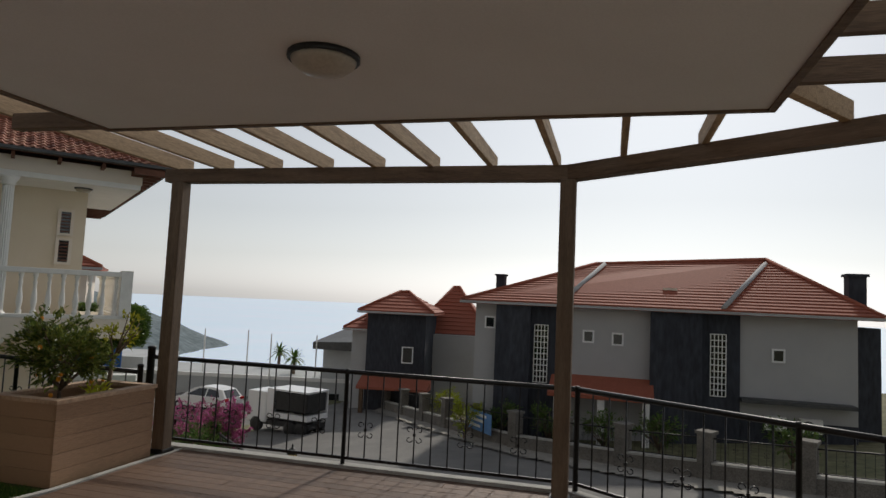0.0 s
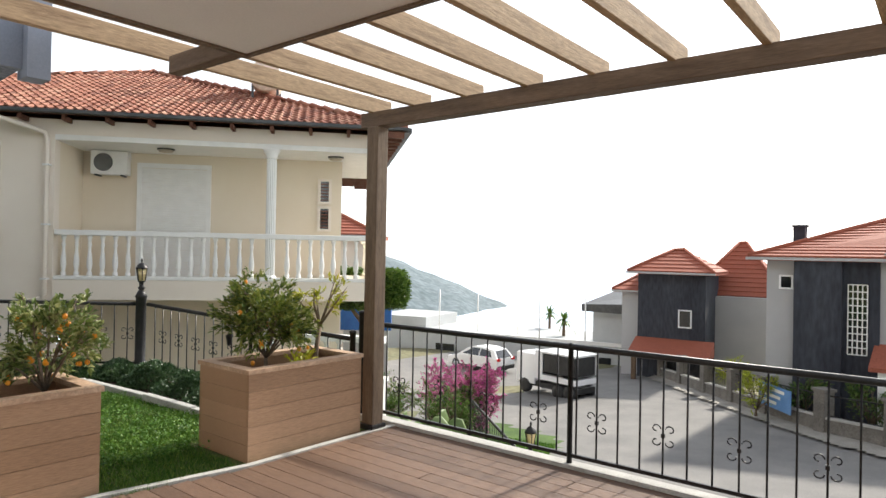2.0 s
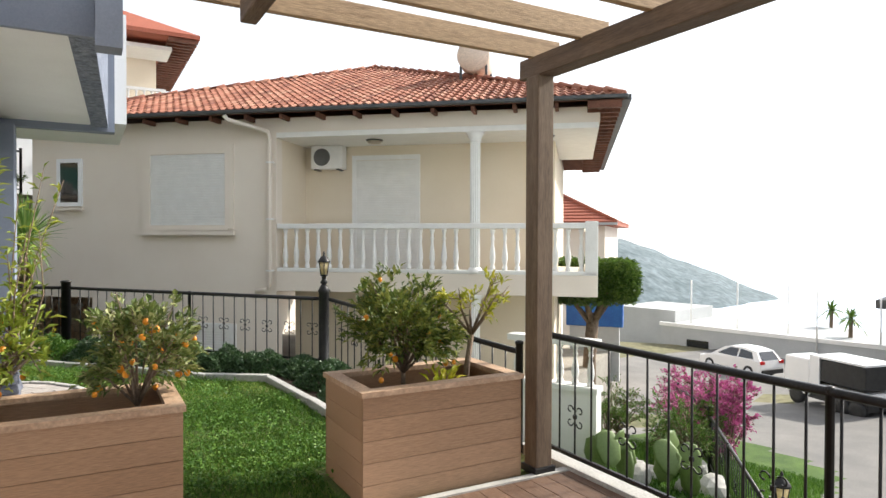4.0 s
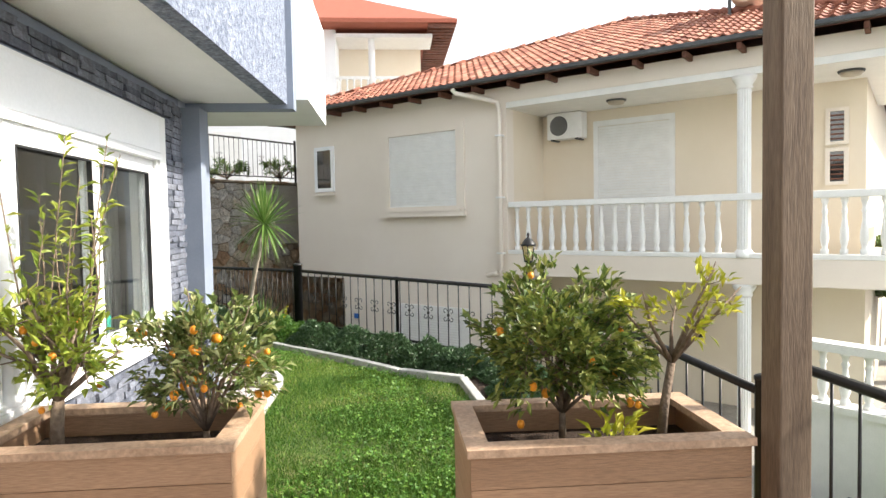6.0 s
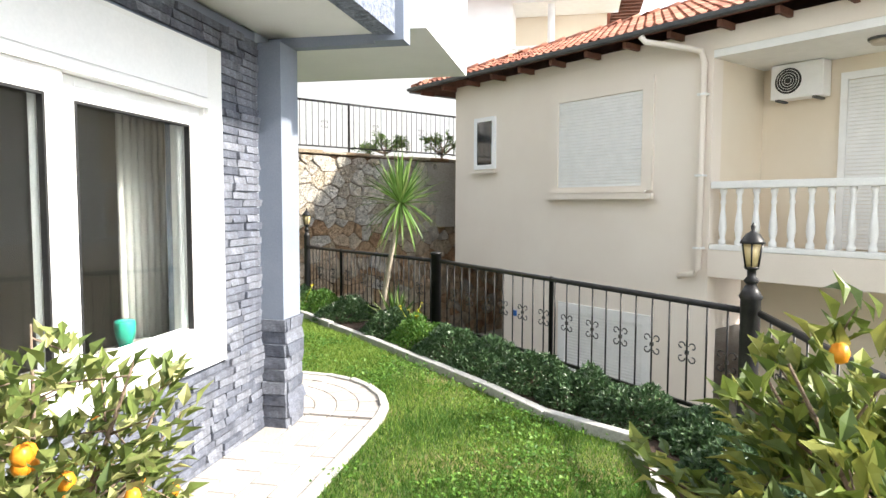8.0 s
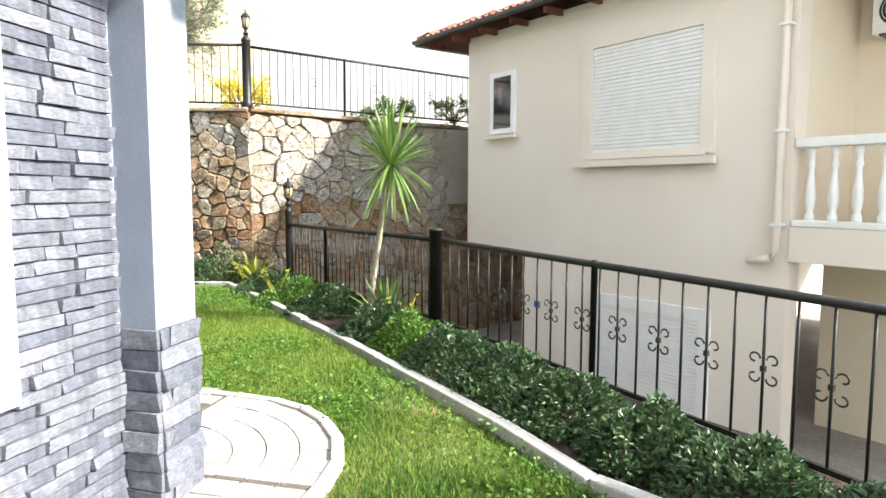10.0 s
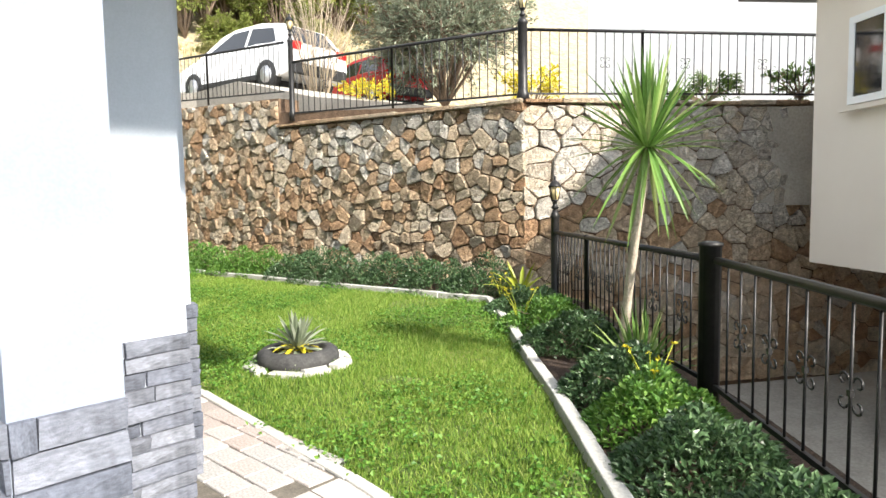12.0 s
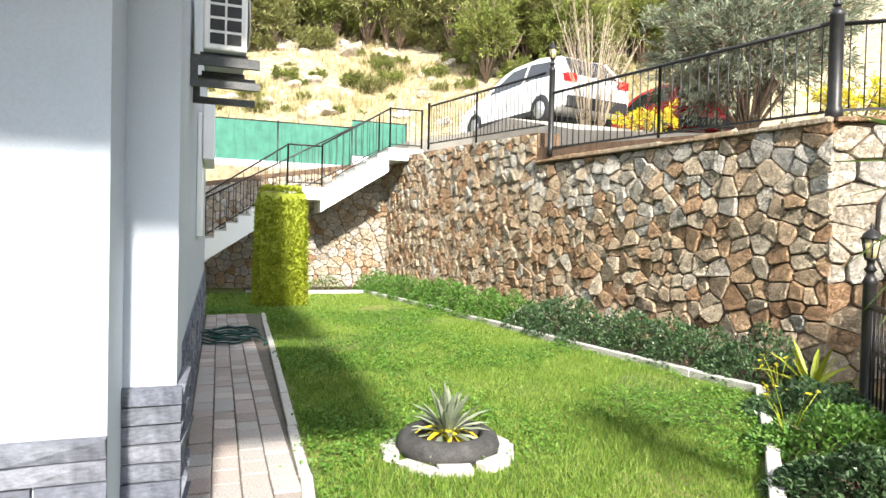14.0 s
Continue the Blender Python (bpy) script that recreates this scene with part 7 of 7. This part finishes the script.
for x in (12.6, 13.9):
    air_unit("white outdoor air conditioner on the street house", s1.matrix_world @ pose(x, -0.01, -3.1))
part("chimney", boxes((0.25, 3.2, 1.8, 0.7, 3.7, 2.95), (0.18, 3.13, 2.95, 0.77, 3.77, 3.03)), "house_dark", s1)
part("chimney", boxes((15.65, 1.2, 1.7, 16.3, 1.9, 3.3), (15.57, 1.12, 3.3, 16.38, 1.98, 3.42)), "house_dark", s1)
for x0, x1 in ((4.0, 5.6), (10.6, 13.1)):
    part("valley", tube([(x0, -0.5, 1.75), (x1, 4.6, 4.0 if x1 > 9 else 3.78)], 0.11, 6), "house_grey", s1, "grey mortared roof valley")
part("roof_hatch", boxes((8.3, 1.2, 2.45, 8.9, 1.6, 2.56)), "cream", s1)
part("wall", boxes((15.6, 0.6, -4.6, 16.6, 9, 1.2)), "house_dark", s1)

s2 = thing("street_house", "small grey street house with a charcoal tower and red roofs", "house", pose(-15.35, 38.6, 0, 0, 0, 6))
part("wall", boxes((4.1, 3.0, -7.5, 7.3, 9, -0.78)), "house_grey", s2)
hip_roof(s2, 2.9, 4.2, 7.3, 9, -0.75, 2.5, 2.0, 12)
part("tower", boxes((0.3, 0, -7.5, 4.1, 4, 0.66)), "house_dark", s2, "charcoal plastered tower")
hip_roof(s2, 0.3, 0, 4.1, 4, 0.68, 1.95, 1.6, 6, 0.5)
part("wall", boxes((-0.9, 0.8, -7.5, 0.3, 5, -0.55)), "house_grey", s2)
hip_roof(s2, -0.9, 0.8, 0.3, 5, -0.5, 0.4, 0.59, 4, 0.45)
small_window(s2, 3.0, -2.0, 0.6, 0.9)
part("porch_roof", solid([(0.2, -1.6, -3.9), (4.6, -1.6, -3.9), (4.6, -0.004, -3.2), (0.2, -0.004, -3.2), (0.2, -1.6, -4.05), (4.6, -1.6, -4.05), (4.6, -0.004, -4.05), (0.2, -0.004, -4.05)], [(0, 1, 2, 3), (4, 7, 6, 5), (0, 4, 5, 1), (1, 5, 6, 2), (2, 6, 7, 3), (3, 7, 4, 0)]), "roof_far", s2, "red tiled porch roof")
for x in (0.5, 4.3):
    part("porch_post", boxes((x - 0.12, -1.5, -7.0, x + 0.12, -1.25, -4.05)), "mortar", s2)
s3 = thing("far_house", "flat pale house with a dark ribbed canopy roof", "house", pose(-20.5, 44, 0))
part("wall", boxes((0, 0, -9, 5, 6, -2.0)), "tile_wall_white", s3)
part("roof", solid([(-0.5, -0.8, -1.9), (5.5, -0.8, -1.6), (5.5, 6, -0.7), (0.2, 6, -0.7), (-0.5, -0.8, -2.4), (5.5, -0.8, -2.4), (5.5, 6, -2.4), (0.2, 6, -2.4)], [(0, 1, 2, 3), (4, 7, 6, 5), (0, 4, 5, 1), (1, 5, 6, 2), (2, 6, 7, 3), (3, 7, 4, 0)]), "gutter", s3)

# truck, far cars, white site wall
tr = thing("truck", "white box truck with its dark cargo box open", "truck", pose(-18.0, 30.9, street_z(-16.5, 30.5) + 0.02, 0, 0, -12) @ Matrix.Scale(0.86, 4))
part("cab", boxes((0, -0.9, 0.55, 1.5, 0.9, 2.35), bevel=0.08), "car_white", tr)
part("windscreen", boxes((-0.02, -0.75, 1.4, 0.02, 0.75, 2.1)), "dark_glass", tr)
part("chassis", boxes((0.2, -0.8, 0.45, 4.6, 0.8, 0.75)), "black_plastic", tr)
part("cargo_box", boxes((1.6, -0.98, 0.95, 4.6, 0.98, 1.25), (1.6, -0.98, 1.25, 1.66, 0.98, 2.6), (1.6, -0.98, 2.5, 4.6, 0.98, 2.6), (1.66, 0.92, 1.25, 4.6, 0.98, 2.5)), "car_white", tr)
part("side_panel", boxes((1.66, -0.98, 1.25, 2.15, -0.92, 2.5)), "car_white", tr)
part("tarpaulin", boxes((2.16, -0.93, 1.4, 4.55, 0.85, 2.45), bevel=0.05), "black_plastic", tr, "black tarpaulin side")
for x in (0.75, 3.3, 4.1):
    for s in (-0.8, 0.8):
        part("wheel", lathe([(0.2, -0.12), (0.42, -0.12), (0.42, 0.12), (0.2, 0.12)], 16), "black_plastic", tr, at=pose(x, s, 0.42, 90))
car("white estate car parked down the street", pose(-23.9, 35.0, street_z(-23.9, 35) + 0.02, 0, 0, 175), "car_white")
site = thing("site_building", "long low white building down the hill", "building", pose(-34, 40, 0, 0, 0, 12))
part("wall", boxes((0, 0, -10, 22, 8, -4.7)), "tile_wall_white", site)
part("wall", boxes((-5, 2, -10, 0, 8, -3.8)), "tile_wall_white", site)
part("parapet", boxes((-0.1, -0.1, -4.7, 22.1, 0.15, -4.45)), "white_paint", site)
for k in range(5):
    wv = part("window", boxes((2 + 4 * k, -0.04, -6.6, 3.6 + 4 * k, -0.001, -5.5)), "dark_glass", site)
for k in range(7):
    whole("street_pole", tube([(0, 0, 0), (0, 0, 4.0)], 0.05, 6), "white_paint", "thin white pole down the hill", "pole", pose(-33 + 3.1 * k, 42 + (k % 3), -5.4), group="poles down the hill")
rpm = random.Random(8)
for x, y in ((-24, 46), (-21, 48), (-27.5, 50)):
    pt = thing("palm_tree", "feathery palm tree down the hill", "palm", pose(x, y, -8.7))
    part("trunk", tube([(0, 0, -0.5), (0.1, 0, 2.5), (0.15, 0, 5.2)], [0.2, 0.15, 0.13], 8), "bark", pt)
    part("fronds", blade_mesh("fronds", rosette(34, -25, 80, 1.1, 0.16, 0.5, rpm), "leaf_tree"), "", pt, at=pose(0.15, 0, 5.2))

# slope in front of the neighbour's house
def slope_z(x, y):
    q = max(0.0, min(1.0, (y - 6.0) / 9.0))
    return -1.35 * (1 - q) + (street_z(x, y) + 1.5) * q


sheet("front_lawn", "green sloping front lawn beside the terrace", "lawn", "turf", lambda x, y: (x > -8.9 or y > 9.3 + 0.53 * (x + 9.4) and x > -12.5) and y < 16.2 - 0.55 * (x + 9) * 0.6 and x < -3.9 - max(0, y - 7) * 0.45, -16, -3.5, 5.8, 18, 0.35, slope_z)
rfn = random.Random(12)
def on_slope(x, y):
    return slope_z(x, y)


blv, blf = [], []
for _ in range(42000):
    x, y = rfn.uniform(-11, -4.3), rfn.uniform(6.1, 15)
    if x > -3.9 - max(0, y - 7) * 0.45 or (x < -8.9 and y < 9.4 + 0.53 * (x + 9.4)):
        continue
    z, a, h = on_slope(x, y), rfn.uniform(0, 6.28), rfn.uniform(0.05, 0.10)
    o = len(blv)
    blv += [(x - 0.012 * math.cos(a), y - 0.012 * math.sin(a), z), (x + 0.012 * math.cos(a), y + 0.012 * math.sin(a), z), (x + rfn.gauss(0, 0.03), y + rfn.gauss(0, 0.03), z + h)]
    blf.append((o, o + 1, o + 2))
whole("slope_grass", flat_mesh("slope_grass", blv, blf, "lush"), "", "bright green grass on the front slope", "grass", kind="stuff")
par = thing("stair_parapet", "white balustraded parapet below the balcony", "parapet", pose(-9.4, 9.0, -1.55, 0, 0, 28))
part("base", boxes((0, 0, -0.4, 1.5, 0.22, 0.75), (-0.02, -0.03, 0.75, 1.52, 0.25, 0.83)), "white_paint", par)
part("rail", boxes((0, -0.02, 1.45, 1.5, 0.24, 1.55)), "white_paint", par)
for k in range(6):
    part("baluster", baluster, "", par, at=pose(0.12 + 0.25 * k, 0.11, 0.83) @ Matrix.Diagonal((1, 1, 0.82, 1)))
topi = thing("clipped_tree", "clipped dark green street tree with a flat crown", "tree", pose(-13.0, 14.0, -2.6))
bm = bmesh.new()
tube_in(bm, [(0, 0, -0.3), (0.03, 0, 1.2), (0.1, 0.05, 2.3)], [0.2, 0.16, 0.15], 9)
for k in range(7):
    a = k * 0.9
    tube_in(bm, [(0.08, 0.03, 2.0), (0.7 * math.cos(a), 0.7 * math.sin(a), 2.9)], [0.08, 0.03], 5)
part("trunk", bm, "bark", topi)
sp = []
for _ in range(13000):
    a, q, zz = rfn.uniform(0, 6.28), 1.2 * (rfn.random() ** 0.35), rfn.uniform(2.55, 3.62)
    q *= 1 - 0.25 * abs((zz - 3.08) / 0.62) ** 3 + 0.08 * math.sin(a * 5)
    sp.append((Vector((q * math.cos(a), q * math.sin(a), zz)), Vector((math.cos(a), math.sin(a), 0.4))))
part("crown", leaf_mesh("crown", sp, "leaf_tree", rfn, 0.13, 0.07, 0.2, 0.2), "", topi)
bx = thing("blue_sign", "blue panel booth beyond the tree", "booth", pose(-15.3, 15.2, -2.2, 0, 0, 40))
part("panel", boxes((0, 0, 1.25, 1.6, 0.3, 2.2), bevel=0.02), "blue_sheet", bx)
part("base", boxes((0.1, 0.05, -0.3, 1.5, 0.25, 1.248)), "tile_wall_white", bx, "white lower part")
for x, y, r, h in ((-10.2, 11.9, 0.5, 0.8), (-8.5, 12.2, 0.62, 1.3), (-7.9, 11.5, 0.5, 1.1), (-10.9, 12.9, 0.6, 1.3)):
    clipped = tree("clipped_bush", "rounded clipped green bush on the slope", x, y, on_slope(x, y), h * 0.6, h * 0.5, r * 1.25, 2000, 0.07, "leaf_tree", rfn, 0.03, 14, 8, category="bush")
for x, y, r in ((-9.7, 14.2, 0.9), (-8.9, 13.4, 0.8), (-10.6, 15.1, 0.8), (-11.6, 16.2, 0.9), (-8.2, 12.9, 0.5)):
    tree("bougainvillea", "pink flowering bougainvillea tumbling down the slope", x, y, on_slope(x, y), 0.95, 1.0, r * 1.1, 2800, 0.07, "leaf_pink", rfn, 0.03, 14, 8, leaf_w=0.7, category="bush")
for x, y in ((-7.6, 9.6), (-7.2, 10.4)):
    ps = thing("prickly_cactus", "flat-padded pale green cactus on the slope", "cactus", pose(x, y, on_slope(x, y)) @ Matrix.Scale(1.2, 4))
    for k in range(6):
        part("pad", lathe([(0.01, 0), (0.12, 0.08), (0.16, 0.25), (0.11, 0.40), (0.01, 0.44)], 10), "leaf_cactus", ps, at=pose(0.2 * math.cos(k * 1.1), 0.2 * math.sin(k * 1.1), 0.12 * (k % 3), rfn.uniform(-25, 25), rfn.uniform(-25, 25), k * 50) @ Matrix.Diagonal((1, 0.25, 1, 1)))
for i in range(9):
    bm = bmesh.new()
    bmesh.ops.create_icosphere(bm, subdivisions=2, radius=rfn.uniform(0.12, 0.26))
    for v in bm.verts:
        v.co *= 1 + 0.4 * noise.noise(v.co * 3 + Vector((i * 5, 1, 0)))
    x, y = rfn.uniform(-8.6, -6.6), rfn.uniform(9.2, 12.2)
    whole("rock", bm, "concrete", "pale rockery stone on the front slope", "rock", pose(x, y, on_slope(x, y) + 0.05), group="rockery stones")
fence("black iron fence down the front slope", (-11.6, 15.6), (-8.0, 12.2), on_slope(-11.6, 15.6) + 0.3, on_slope(-8.0, 12.2) + 0.1, 1.0, 0.16, 4, 0.04, 0.04, mids=(2.4,), scroll_at=0.5)
fence("black iron fence down the front slope", (-8.0, 12.2), (-4.35, 8.5), on_slope(-8.0, 12.2) + 0.1, -2.0, 0.9, 0.16, 4, 0.0, 0.04, mids=(2.0,), scroll_at=0.5, lamp1=True)
for x, y in ((-6.2, 27.8), (-4.6, 27.9), (-2.4, 26.6), (-0.2, 25.4), (-8.4, 33.2), (1.8, 24.6), (5.8, 22.9)):
    tree("garden_shrub", "leafy green garden shrub behind the wall", x, y + 0.6, street_z(x, y) + 0.1, 0.9, 0.8, 0.95, 900, 0.15, "leaf_tree" if x > -6 else "leaf_hedge", rfn, 0.05, 12, 7, category="shrub")
s4 = thing("far_villa", "villa with a red roof down the slope", "house", pose(-29.3, 19.0, 0, 0, 0, 40))
part("wall", boxes((0, 0, -8, 8, 6, 2.3)), "cream", s4)
hip_roof(s4, 0, 0, 8, 6, 2.35, 4.0, 2.9, 10)

# distance: hill and sea, their haze put into colour and emission
hv, hf = [], []
n1, n2 = 60, 8
for i in range(n1 + 1):
    a = radians(96 + 75 * i / n1)
    crest = float(np.interp(96 + 75 * i / n1, (96, 115, 121, 126, 131, 135, 138, 145, 171), (-66, -60, -50, -33, -13, 4, 12, 34, 78)))
    crest += 3 * noise.noise(Vector((i * 0.33, 0, 0))) + 2.2 * noise.noise(Vector((i * 1.3, 4, 0)))
    for j in range(n2 + 1):
        d = 330 + 260 * j / n2
        z = -75 + (crest + 75) * math.sin(math.pi / 2 * j / n2) + 3.0 * noise.noise(Vector((i * 0.5, j * 0.9, 2)))
        hv.append((d * math.cos(a), d * math.sin(a), z))
for i in range(n1):
    for j in range(n2):
        k = i * (n2 + 1) + j
        hf.append((k, k + n2 + 1, k + n2 + 2, k + 1))
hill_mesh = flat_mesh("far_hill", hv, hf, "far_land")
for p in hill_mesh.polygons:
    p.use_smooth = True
whole("far_hill", hill_mesh, "", "blue-green wooded hill beyond the town, haze painted in", "hill", kind="structure")
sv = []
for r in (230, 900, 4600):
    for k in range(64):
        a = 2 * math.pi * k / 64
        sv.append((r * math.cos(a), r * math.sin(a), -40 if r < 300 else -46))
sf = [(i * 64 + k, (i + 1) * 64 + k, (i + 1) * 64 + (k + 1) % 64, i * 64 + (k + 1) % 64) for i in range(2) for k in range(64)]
whole("water", flat_mesh("water", sv, sf, "sea"), "", "pale sea, its haze put into colour and glow", "sea", kind="structure")
